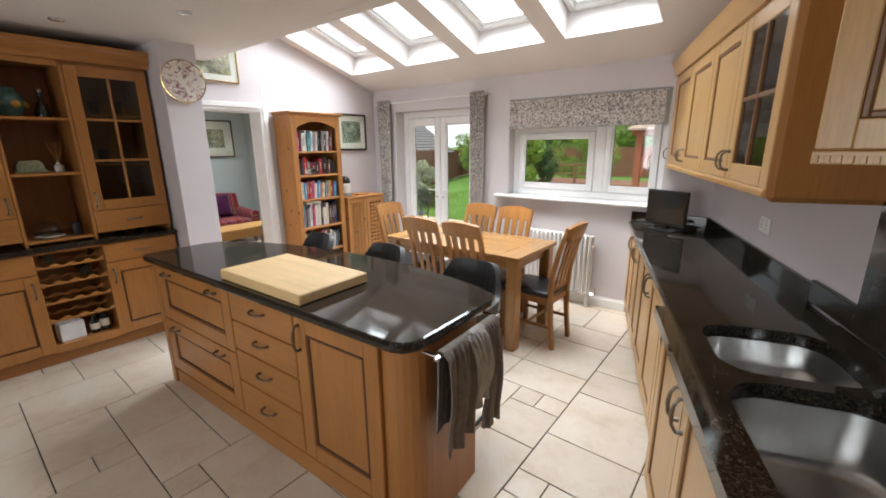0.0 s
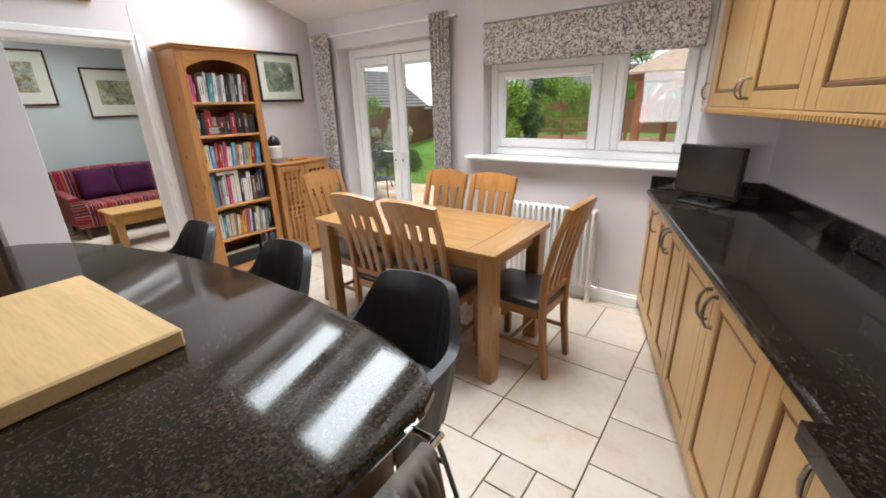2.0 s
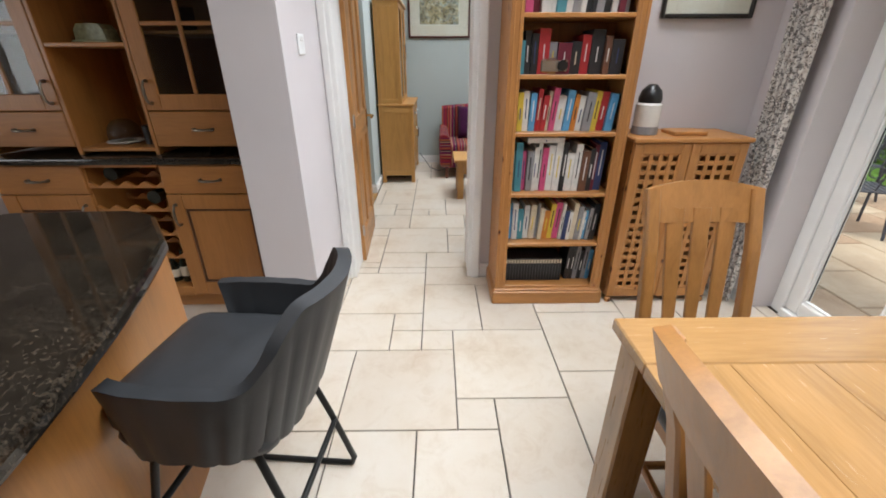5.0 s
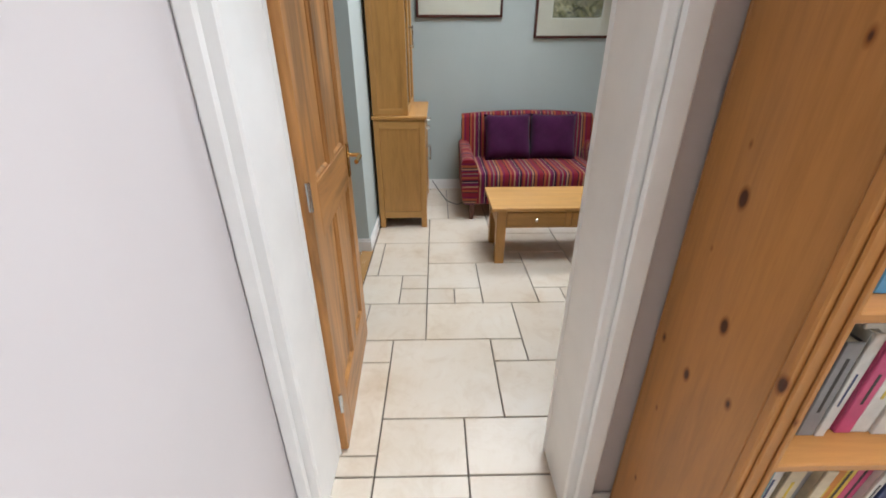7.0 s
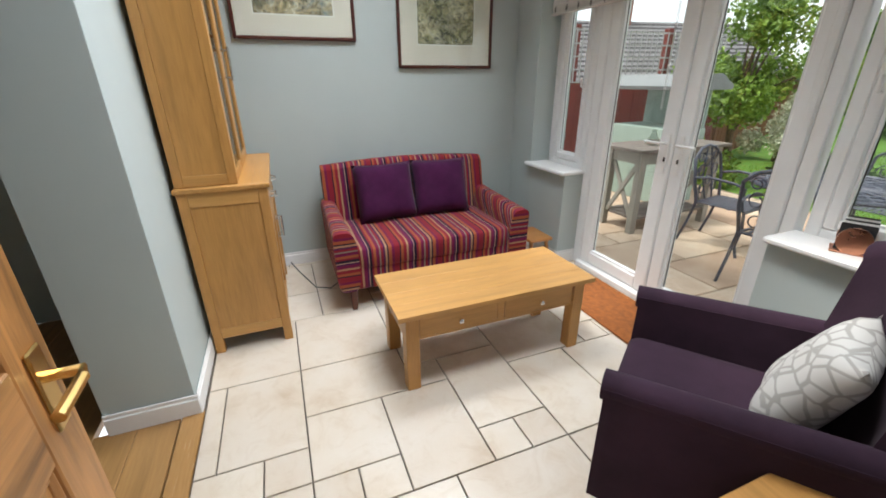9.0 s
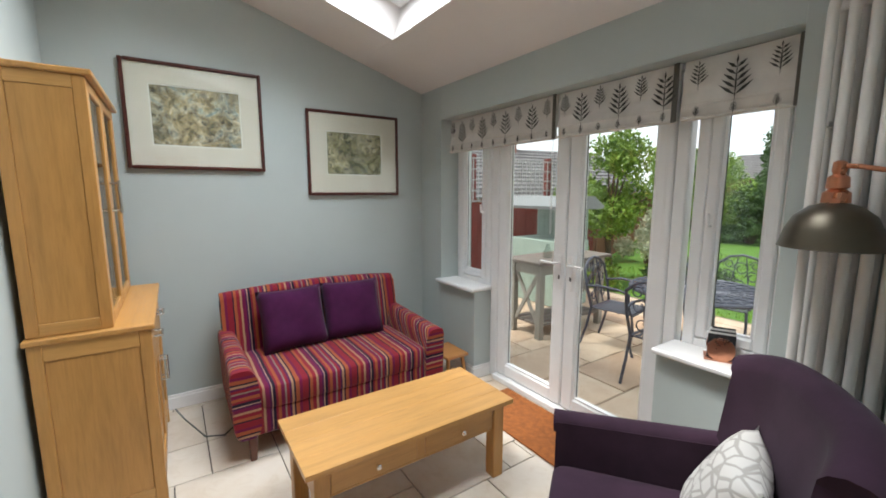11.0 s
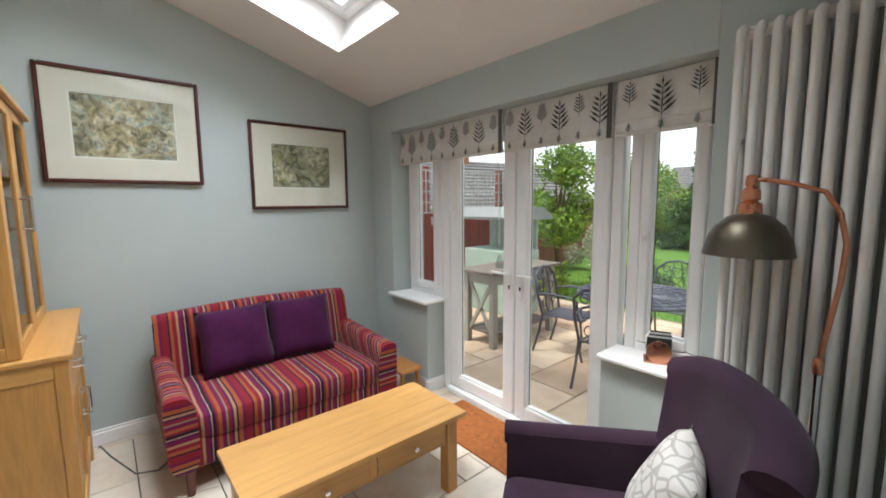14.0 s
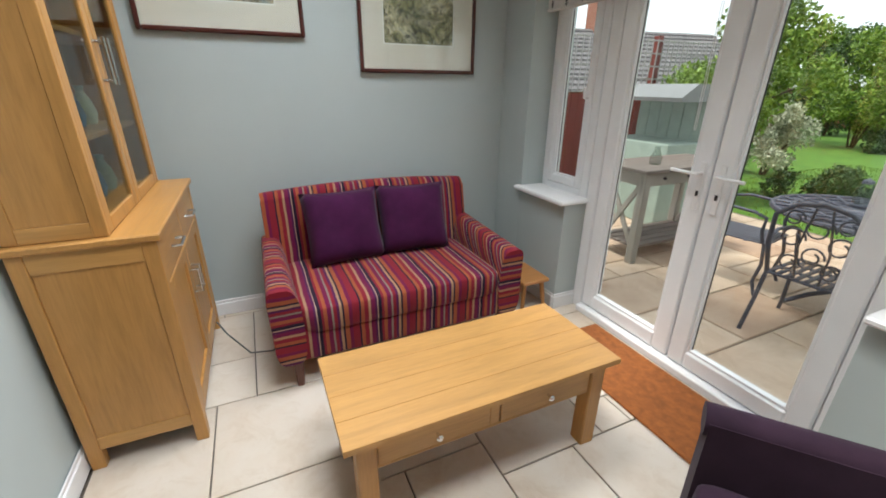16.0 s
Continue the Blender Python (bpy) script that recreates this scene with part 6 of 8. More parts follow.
# ---- sitting room ----
def oak_dresser():
    t = thing("oak_dresser", pose(0, 0, 0), "light oak dresser with glazed top against the sage wall", "dresser")
    x0, x1, y0, y1, h = -7.62, -6.685, 1.695, 2.085, 0.875
    for x in (x0, x1 - 0.045):
        for y in (y0, y1 - 0.045):
            part("leg", box(x, x + 0.045, y, y + 0.045, 0, h, 0.003), M["light_z"], t)
    for x in (x0 + 0.008, x1 - 0.026):
        part("side_panel", boxes((x, x + 0.018, y0 + 0.045, y1 - 0.045, 0.14, h - 0.07), b=0.002), M["light_z"], t)
        for za, zb in ((0.085, 0.14), (h - 0.07, h)):
            part("side_rail", box(x - 0.004, x + 0.024, y0 + 0.045, y1 - 0.045, za, zb, 0.002), M["light_y"], t)
    part("back_panel", box(x0 + 0.045, x1 - 0.045, y0 + 0.005, y0 + 0.015, 0.09, h), M["light_z"], t)
    part("top", box(x0 - 0.012, x1 + 0.012, y0 - 0.01, y1 + 0.014, h, h + 0.024, 0.004), M["light_x"], t)
    part("front_rail", boxes((x0 + 0.045, x1 - 0.045, y1 - 0.03, y1 - 0.006, 0.085, 0.12), b=0.002), M["light_x"], t)
    w = (x1 - x0 - 0.09) / 2
    for i in range(2):
        a = x0 + 0.045 + i * w
        d = part("drawer_front", box(a + 0.003, a + w - 0.003, y1 - 0.024, y1 - 0.002, 0.70, h - 0.01, 0.003), M["light_x"], t)
        part("handle", bar([(a + w / 2 - 0.05, y1 - 0.002, 0.78), (a + w / 2 - 0.05, y1 + 0.03, 0.78), (a + w / 2 + 0.05, y1 + 0.03, 0.78), (a + w / 2 + 0.05, y1 - 0.002, 0.78)], 0.006), M["steel"], d)
        d = part("door", boxes((a + 0.003, a + 0.06, y1 - 0.024, y1 - 0.002, 0.12, 0.695), (a + w - 0.06, a + w - 0.003, y1 - 0.024, y1 - 0.002, 0.12, 0.695), (a + 0.06, a + w - 0.06, y1 - 0.024, y1 - 0.002, 0.12, 0.18), (a + 0.06, a + w - 0.06, y1 - 0.024, y1 - 0.002, 0.635, 0.695), (a + 0.06, a + w - 0.06, y1 - 0.02, y1 - 0.012, 0.18, 0.635)), M["light_z"], t)
        hx = a + w - 0.03 if i == 0 else a + 0.03
        part("handle", bar([(hx, y1 - 0.002, 0.47), (hx, y1 + 0.03, 0.47), (hx, y1 + 0.03, 0.58), (hx, y1 - 0.002, 0.58)], 0.006), M["steel"], d)
    # glazed top
    yu, z0, z1 = 1.96, h + 0.026, 1.90
    for x in (x0 + 0.02, x1 - 0.04):
        part("upper_panel", box(x + 0.004, x + 0.016, y0 + 0.04, yu - 0.04, z0 + 0.05, z1 - 0.05, 0.002), M["light_z"], t)
        for ya in (y0, yu - 0.04):
            part("upper_stile", box(x, x + 0.02, ya, ya + 0.04, z0, z1, 0.002), M["light_z"], t)
        for za in (z0, z1 - 0.05):
            part("upper_rail", box(x, x + 0.02, y0 + 0.04, yu - 0.04, za, za + 0.05, 0.002), M["light_y"], t)
    part("upper_back", box(x0 + 0.04, x1 - 0.04, y0, y0 + 0.01, z0, z1), M["light_z"], t)
    part("upper_top", box(x0 + 0.005, x1 - 0.005, y0 - 0.005, yu + 0.022, z1, z1 + 0.022, 0.004), M["light_x"], t)
    for z in (z0 + 0.02, 1.2, 1.53):
        part("shelf", box(x0 + 0.04, x1 - 0.04, y0 + 0.01, yu - 0.03, z - 0.018, z, 0.002), M["light_x"], t)
    a0, b0 = x0 + 0.04, x1 - 0.04
    w = (b0 - a0) / 2
    for i in range(2):
        a, b_ = a0 + i * w + 0.002, a0 + (i + 1) * w - 0.002
        d = part("door", boxes((a, a + 0.05, yu - 0.022, yu - 0.001, z0, z1), (b_ - 0.05, b_, yu - 0.022, yu - 0.001, z0, z1), (a + 0.05, b_ - 0.05, yu - 0.022, yu - 0.001, z0, z0 + 0.05), (a + 0.05, b_ - 0.05, yu - 0.022, yu - 0.001, z1 - 0.05, z1), b=0.003), M["light_z"], t, "glazed oak door")
        part("pane", box(a + 0.05, b_ - 0.05, yu - 0.013, yu - 0.009, z0 + 0.05, z1 - 0.05, 0.0004), M["cabglass"], d)
        hx = b_ - 0.025 if i == 0 else a + 0.025
        part("handle", bar([(hx, yu - 0.001, 1.37), (hx, yu + 0.032, 1.37), (hx, yu + 0.032, 1.355), (hx, yu + 0.032, 1.515), (hx, yu + 0.032, 1.50), (hx, yu - 0.001, 1.50)], 0.006), M["steel"], d)


oak_dresser()
for i, x in enumerate((-6.88, -7.03, -7.23, -7.38)):
    for z in (0.922, 1.201):
        solid("ornament", turned([(0, 0), (0.03, 0), (0.04, 0.04), (0.03, 0.09), (0.012, 0.13), (0.018, 0.15), (0, 0.15)], 16), M[("teal", "porcelain", "blue", "sage")[i]], "small coloured glazed ornament in the oak dresser", "ornament", m=pose(x, 1.81, z), smooth=40)


def coffee_table():
    t = thing("coffee_table", pose(-6.228, 3.047, 0), "light oak coffee table with two drawers", "coffee table")
    a, b_, h = 0.23, 0.519, 0.42
    for i in range(4):
        part("top_board", box(-a + i * a / 2 + 0.0004, -a + (i + 1) * a / 2 - 0.0004, -b_, b_, h - 0.024, h, 0.0015), M["light_y"], t)
    for sx in (-1, 1):
        for sy in (-1, 1):
            x, y = sx * (a - 0.06), sy * (b_ - 0.07)
            part("leg", box(x - 0.032, x + 0.032, y - 0.032, y + 0.032, 0, h - 0.025, 0.004), M["light_z"], t)
    part("rail", boxes((-a + 0.035, -a + 0.055, -b_ + 0.1, b_ - 0.1, h - 0.155, h - 0.025)), M["light_y"], t)
    for sy in (-1, 1):
        part("rail", box(-a + 0.09, a - 0.09, sy * (b_ - 0.055) - 0.01, sy * (b_ - 0.055) + 0.01, h - 0.155, h - 0.025), M["light_x"], t)
    part("front_rail", boxes((a - 0.062, a - 0.04, -b_ + 0.1, b_ - 0.1, h - 0.04, h - 0.025), (a - 0.062, a - 0.04, -b_ + 0.1, b_ - 0.1, h - 0.155, h - 0.143), (a - 0.062, a - 0.04, -0.02, 0.02, h - 0.143, h - 0.04)), M["light_y"], t)
    for y0, y1 in ((-b_ + 0.105, -0.022), (0.022, b_ - 0.105)):
        d = part("drawer_front", box(a - 0.058, a - 0.037, y0, y1, h - 0.141, h - 0.042, 0.003), M["light_y"], t)
        part("knob", turned([(0.005, 0), (0.005, 0.012), (0.011, 0.018), (0.012, 0.024), (0.007, 0.03), (0, 0.031)], 16), M["chrome"], d, "chrome knob", smooth=40, at=pose(a - 0.037, (y0 + y1) / 2, h - 0.09, 0, 90, 0))


coffee_table()


def rounded_block(x0, x1, y0, y1, z0, z1, power=0.22, n=12):
    return soft(((x0 + x1) / 2, (y0 + y1) / 2, (z0 + z1) / 2), (x1 - x0, y1 - y0, z1 - z0), power, n)


def sofa():
    """Two seater facing +x."""
    t = thing("sofa", pose(-7.20, 3.04, 0), "small two seat sofa in multicoloured striped velvet", "sofa")
    W = 0.645
    def back(u, v):
        y = (u - 0.5) * 2 * (W - 0.02)
        z = 0.24 + v * (0.505 + 0.03 * (1 - (2 * u - 1) ** 2))
        return (-0.28 - 0.11 * v, y, z)
    part("backrest", cloth(back, 24, 10, 0.13), M["stripe_y"], t, smooth=70)
    part("back_roll", bar([(-0.385 - 0.0, (u - 0.5) * 2 * (W - 0.025), 0.735 + 0.03 * (1 - (2 * u - 1) ** 2)) for u in [i / 16 for i in range(17)]], 0.06, 12), M["stripe_y"], t, smooth=70)
    part("seat_cushion", rounded_block(-0.28, 0.36, -W + 0.105, W - 0.105, 0.27, 0.42, 0.24), M["stripe_y"], t, smooth=70)
    part("base", rounded_block(-0.34, 0.345, -W + 0.03, W - 0.03, 0.13, 0.31, 0.14), M["stripe_y"], t, smooth=60)
    for s in (-1, 1):
        y = s * (W - 0.055)
        def arm(u, v):
            a = 2 * math.pi * u
            k = v
            wy, zt = 0.058 + 0.012 * k, 0.53 + 0.035 * (1 - k)
            cx = -0.34 + 0.70 * k
            zz = math.sin(a)
            yy = math.cos(a)
            sgn = lambda q, e: math.copysign(abs(q) ** e, q)
            z = 0.335 + (zt - 0.335) * sgn(zz, 0.45)
            z = max(z, 0.135)
            return (cx, y + s * 0.02 * max(0, zz) + wy * sgn(yy, 0.5), z)
        bm = bmesh.new()
        n1, n2 = 24, 10
        g = [[bm.verts.new(arm(i / n1, j / n2)) for i in range(n1)] for j in range(n2 + 1)]
        for j in range(n2):
            for i in range(n1):
                bm.faces.new((g[j][i], g[j][(i + 1) % n1], g[j + 1][(i + 1) % n1], g[j + 1][i]))
        bm.faces.new(g[0])
        bm.faces.new(g[-1][::-1])
        part("arm", bm, M["stripe_x"], t, smooth=50)
        for x in (-0.31, 0.31):
            part("leg", ribbon([(x, s * (W - 0.08), 0.14), (x + (0.015 if x > 0 else -0.02), s * (W - 0.075), 0.0)], [0.05, 0.032], [0.05, 0.032]), M["darkleg"], t, "dark stained tapered leg")


sofa()


def throw_pillow(m, size, material, label):
    n = 14
    bm = bmesh.new()
    grid = {}
    for side in (1, -1):
        for i in range(n + 1):
            for j in range(n + 1):
                u, v_ = 2 * i / n - 1, 2 * j / n - 1
                edge = max(0.0, (1 - u ** 4)) ** 0.5 * max(0.0, (1 - v_ ** 4)) ** 0.5
                pinch = 1 - 0.06 * (1 - abs(u) ** 2) * abs(v_) - 0.06 * (1 - abs(v_) ** 2) * abs(u)
                wr = 0.04 * math.sin(5 * u + 3 * v_) * edge
                key = (i, j, side if 0 < i < n and 0 < j < n else 0)
                if key not in grid:
                    grid[key] = bm.verts.new((side * (0.5 + wr) * edge * size[2], u * size[0] / 2 * pinch, v_ * size[1] / 2 * pinch + size[1] / 2))
    for side in (1, -1):
        for i in range(n):
            for j in range(n):
                ks = [(a, b_, side if 0 < a < n and 0 < b_ < n else 0) for a, b_ in ((i, j), (i + 1, j), (i + 1, j + 1), (i, j + 1))]
                bm.faces.new([grid[k] for k in ks])
    return solid("cushion", bm, M[material], label, "cushion", m=m, smooth=80, group="cushions")


throw_pillow(pose(-7.30, 2.84, 0.415, 0, -22, 4), (0.44, 0.42, 0.16), "purple", "square purple velvet cushion on the striped sofa")
throw_pillow(pose(-7.31, 3.25, 0.415, 0, -22, -5), (0.43, 0.42, 0.16), "purple", "square purple velvet cushion leaning on the sofa back")


ACH = pose(-5.11, 3.395, 0, 0, 0, 216)


def armchair():
    """Facing +x in its own frame."""
    t = thing("armchair", ACH, "aubergine upholstered armchair with pale tapered legs", "armchair")
    W = 0.33
    part("base", rounded_block(-0.28, 0.36, -W + 0.03, W - 0.03, 0.14, 0.33, 0.16), M["aubergine"], t, smooth=60)
    part("seat_cushion", rounded_block(-0.27, 0.385, -W + 0.095, W - 0.095, 0.28, 0.43, 0.26), M["aubergine"], t, smooth=70)
    for s in (-1, 1):
        def arm(u, v):
            return (-0.32 + 0.70 * u, s * (W - 0.045 + 0.012 * v), 0.15 + (0.45 - 0.03 * u) * v)
        part("arm", cloth(arm, 12, 8, 0.085), M["aubergine"], t, smooth=70)
        part("arm_roll", bar([(-0.33 + 0.72 * i / 10, s * (W - 0.033), 0.585 - 0.03 * i / 10) for i in range(11)], 0.044, 12), M["aubergine"], t, smooth=70)
        for x in (-0.28, 0.31):
            part("leg", bar([(x, s * (W - 0.09), 0.15), (x + (0.03 if x > 0 else -0.04), s * (W - 0.06), 0.0)], [0.022, 0.012], 12), M["paleleg"], t, "pale tapered wooden leg")
    def back(u, v):
        a = (u - 0.5) * 2
        w = W - 0.035 + 0.02 * v
        top = 0.90 - 0.05 * a ** 4
        fwd = 0.09 * abs(a) ** 3
        return (-0.21 - 0.11 * v + fwd * (0.4 + 0.6 * v), a * w, 0.28 + (top - 0.28) * v)
    part("backrest", cloth(back, 26, 14, 0.12), M["aubergine"], t, smooth=75)
    part("back_roll", bar([(back(i / 20, 1.0)[0], back(i / 20, 1.0)[1], back(i / 20, 1.0)[2] - 0.005) for i in range(21)], 0.062, 12), M["aubergine"], t, smooth=75)


armchair()
throw_pillow(ACH @ pose(-0.03, 0.0, 0.425, 0, -24, -16), (0.36, 0.36, 0.14), "cushion", "grey cushion with white leaf print on the armchair")


def floor_lamp():
    t = thing("floor_lamp", pose(-4.755, 3.86, 0), "arched copper floor lamp with dark dome shade", "floor lamp")
    part("base", turned([(0, 0), (0.13, 0), (0.13, 0.014), (0.02, 0.022), (0.012, 0.03), (0, 0.03)], 26), M["gunmetal"], t, smooth=40)
    part("pole", bar([(0, 0, 0.02), (0, 0, 0.95)], 0.010, 12), M["chrome"], t, smooth=60)
    part("collar", turned([(0.012, 0.94), (0.015, 0.95), (0.015, 0.98), (0.011, 0.99)], 16), M["copper"], t, smooth=40)
    arcp = [(0, 0, 0.97), (0.015, 0, 1.10), (0.03, 0, 1.22), (0.035, 0, 1.34), (0.015, 0, 1.43), (-0.02, 0, 1.49), (-0.09, 0, 1.515), (-0.155, 0, 1.53), (-0.195, 0, 1.535)]
    part("arm", bar(arcp, 0.0075, 12), M["copper"], t, "copper gooseneck arm", smooth=60)
    c = (-0.2, 0, 0)
    part("socket", turned([(0.008, 1.55), (0.016, 1.545), (0.018, 1.52), (0.014, 1.51), (0.026, 1.50), (0.028, 1.47), (0.02, 1.465), (0.033, 1.455), (0.035, 1.425), (0.02, 1.42)], 20, c), M["copper"], t, smooth=40)
    part("shade", turned([(0.018, 1.428), (0.06, 1.415), (0.095, 1.385), (0.116, 1.34), (0.124, 1.30), (0.128, 1.288), (0.125, 1.287), (0.113, 1.335), (0.092, 1.38), (0.06, 1.408), (0.018, 1.42)], 32, c), M["gunmetal"], t, "dark bronze dome shade", smooth=50)
    part("bulb", soft((-0.2, 0, 1.37), (0.05, 0.05, 0.07), 1.0, 8), M["lightlens"], t, smooth=60)


floor_lamp()


def side_table():
    t = thing("side_table", pose(-4.745, 3.04, 0), "small light oak side table", "side table")
    part("top", box(-0.17, 0.17, -0.19, 0.19, 0.475, 0.5, 0.005), M["light_x"], t)
    for sx in (-1, 1):
        for sy in (-1, 1):
            part("leg", box(sx * 0.135 - 0.022, sx * 0.135 + 0.022, sy * 0.155 - 0.022, sy * 0.155 + 0.022, 0, 0.475, 0.004), M["light_z"], t)
    for sy in (-1, 1):
        part("apron", box(-0.113, 0.113, sy * 0.155 - 0.009, sy * 0.155 + 0.009, 0.40, 0.474), M["light_x"], t)
    for sx in (-1, 1):
        part("apron", box(sx * 0.135 - 0.009, sx * 0.135 + 0.009, -0.133, 0.133, 0.40, 0.474), M["light_y"], t)


side_table()
bk = thing("basket", pose(-4.74, 2.995, 0.501), "small blue patterned basket with dark wire handles", "basket")
part("bowl", turned([(0, 0.003), (0.055, 0.003), (0.066, 0.04), (0.068, 0.062), (0.064, 0.064), (0.06, 0.04), (0.05, 0.01), (0, 0.01)], 26), M["porcelain"], bk, smooth=45)
part("lining", turned([(0, 0.05), (0.035, 0.054), (0.062, 0.06)], 24), M["blue"], bk, "blue patterned cloth", smooth=45)
for a in (40, 220):
    ca, sa = math.cos(math.radians(a)), math.sin(math.radians(a))
    part("handle", bar([(0.068 * ca - 0.022 * sa, 0.068 * sa + 0.022 * ca, 0.03), (0.074 * ca - 0.022 * sa, 0.074 * sa + 0.022 * ca, 0.085), (0.074 * ca + 0.022 * sa, 0.074 * sa - 0.022 * ca, 0.085), (0.068 * ca + 0.022 * sa, 0.068 * sa - 0.022 * ca, 0.03)], 0.003), M["blackmetal"], bk)

fs = thing("footstool", pose(-7.12, 3.93, 0), "low pine footstool beside the sofa", "stool")
part("top", box(-0.14, 0.14, -0.1, 0.1, 0.2, 0.225, 0.005), M["pine_y"], fs)
for sx in (-1, 1):
    for sy in (-1, 1):
        part("leg", bar([(sx * 0.1, sy * 0.065, 0.2), (sx * 0.125, sy * 0.085, 0)], [0.016, 0.012], 8), M["pine"], fs)

solid("door_mat", box(-6.70, -5.72, 3.79, 4.185, 0.001, 0.012, 0.004), M["mat"], "orange-brown coir mat in front of the garden doors", "door mat")
solid("power_cable", bar([(-7.2, 2.13, 0.25), (-7.15, 2.17, 0.2), (-7.12, 2.26, 0.08), (-7.2, 2.36, 0.012), (-7.35, 2.48, 0.006), (-7.5, 2.6, 0.006)], 0.004), M["cable"], "dark cable trailing from the oak dresser to the floor", "cable")

lt = thing("letter_rack", pose(-5.335, 4.165, 0.729, 0, 0, 25), "copper letter rack holding black and white cards on the sill", "letter rack")
part("base", box(-0.06, 0.06, -0.05, 0.05, 0, 0.006, 0.002), M["copper"], lt)
for y in (-0.05, 0.03):
    part("end_disc", bar([(0.0, y, 0.052), (0.0, y + 0.012, 0.052)], 0.052, 26), M["copper"], lt, smooth=40)
for i in range(5):
    part("card", box(-0.05 + 0.004 * i, 0.052, -0.03 + i * 0.012, -0.028 + i * 0.012, 0.006, 0.11 + 0.006 * i, 0.0004), BOOK["white" if i % 2 else "black"], lt, at=pose(0.0, 0, 0, -6, 0, 0))


def fern(bm, x, y, z, h, s=1.0):
    """A printed fern: a stem and paired leaflets, lying on the plane y."""
    def leaflet(px, pz, dx, dz, w):
        nx, nz = -dz, dx
        k = 1 / math.hypot(dx, dz)
        nx, nz = nx * k * w, nz * k * w
        pts = [(px, pz), (px + dx * 0.45 + nx, pz + dz * 0.45 + nz), (px + dx, pz + dz), (px + dx * 0.45 - nx, pz + dz * 0.45 - nz)]
        lo = [bm.verts.new((a, y, c)) for a, c in pts]
        hi = [bm.verts.new((a, y - 0.0008, c)) for a, c in pts]
        bm.faces.new(hi)
        for q in range(4):
            bm.faces.new((lo[q], lo[(q + 1) % 4], hi[(q + 1) % 4], hi[q]))
    leaflet(x, z, 0.001, h, 0.003)
    n = 5
    for i in range(n):
        zz = z + h * (0.22 + 0.7 * i / n)
        L = h * 0.42 * (1 - 0.55 * i / n)
        for sd in (-1, 1):
            leaflet(x, zz, sd * L * 0.78, L * 0.62, h * 0.034)
    leaflet(x, z + h * 0.85, 0.0005, h * 0.2, h * 0.025)


random.seed(11)
for x0, x1 in ((-7.43, -6.31), (-6.295, -5.60), (-5.585, -5.15)):
    bl = roman_blind(x0, x1, 4.185, 1.775, 2.035, "linen", "cream roman blind with printed grey ferns, drawn up", 2)
    part("edge_band", box(x1 - 0.022, x1 + 0.002, 4.150, 4.156, 1.775, 2.034, 0.001), M["olive"], bl, "dark grey edge band")
    n = max(2, round((x1 - x0) / 0.125))
    for i in range(n):
        xx = x0 + (i + 0.5) * (x1 - x0) / n
        bm = bmesh.new()
        fern(bm, xx, 4.150, 1.81 if i % 2 else 1.895, 0.19 if i % 2 else 0.12)
        fern(bm, xx, 4.147, 1.78 if i % 2 == 0 else 1.777, 0.05)
        part("fern_print", bm, M["fern"], bl, "printed grey fern leaves")
    part("pull_cord", bar([(x1 - 0.05, 4.19, 1.81), (x1 - 0.048, 4.195, 1.2), (x1 - 0.044, 4.195, 1.19), (x1 - 0.04, 4.195, 1.2), (x1 - 0.04, 4.19, 1.81)], 0.0015, 5), M["white"], bl)


# ---- garden ----
G = -0.1
solid("ground", boxes((-400, 400, 4.5, 900, G - 0.3, G - 0.045), b=0.0), M["lawn"], "lawn reaching away beyond the patio", "lawn", "structure")
solid("patio", boxes((-9.9, 1.5, 4.5, 7.9, G - 0.045, G - 0.012), b=0.004), M["sand"], "sandy joints under the patio slabs", "patio", "structure")


def grass(n, x0, x1, y0, y1, name, label):
    rng = np.random.default_rng(3)
    x, y = rng.uniform(x0, x1, n), rng.uniform(y0, y1, n)
    a, h = rng.uniform(0, math.pi, n), rng.uniform(0.02, 0.05, n)
    w = 0.006
    dx, dy = np.cos(a) * w, np.sin(a) * w
    lx, ly = rng.uniform(-0.02, 0.02, n), rng.uniform(-0.02, 0.02, n)
    z = np.full(n, G - 0.045)
    v = np.stack([np.stack([x - dx, y - dy, z], 1), np.stack([x + dx, y + dy, z], 1), np.stack([x + lx, y + ly, z + h], 1)], 1).reshape(-1, 3)
    me = bpy.data.meshes.new(name)
    me.from_pydata(v.tolist(), [], np.arange(3 * n).reshape(-1, 3).tolist())
    me.materials.append(M["leaf"])
    return tagged(new(name, me), label, "grass", kind="stuff")


grass(30000, -9.5, 2.0, 7.9, 14.0, "grass", "short mown green grass blades")


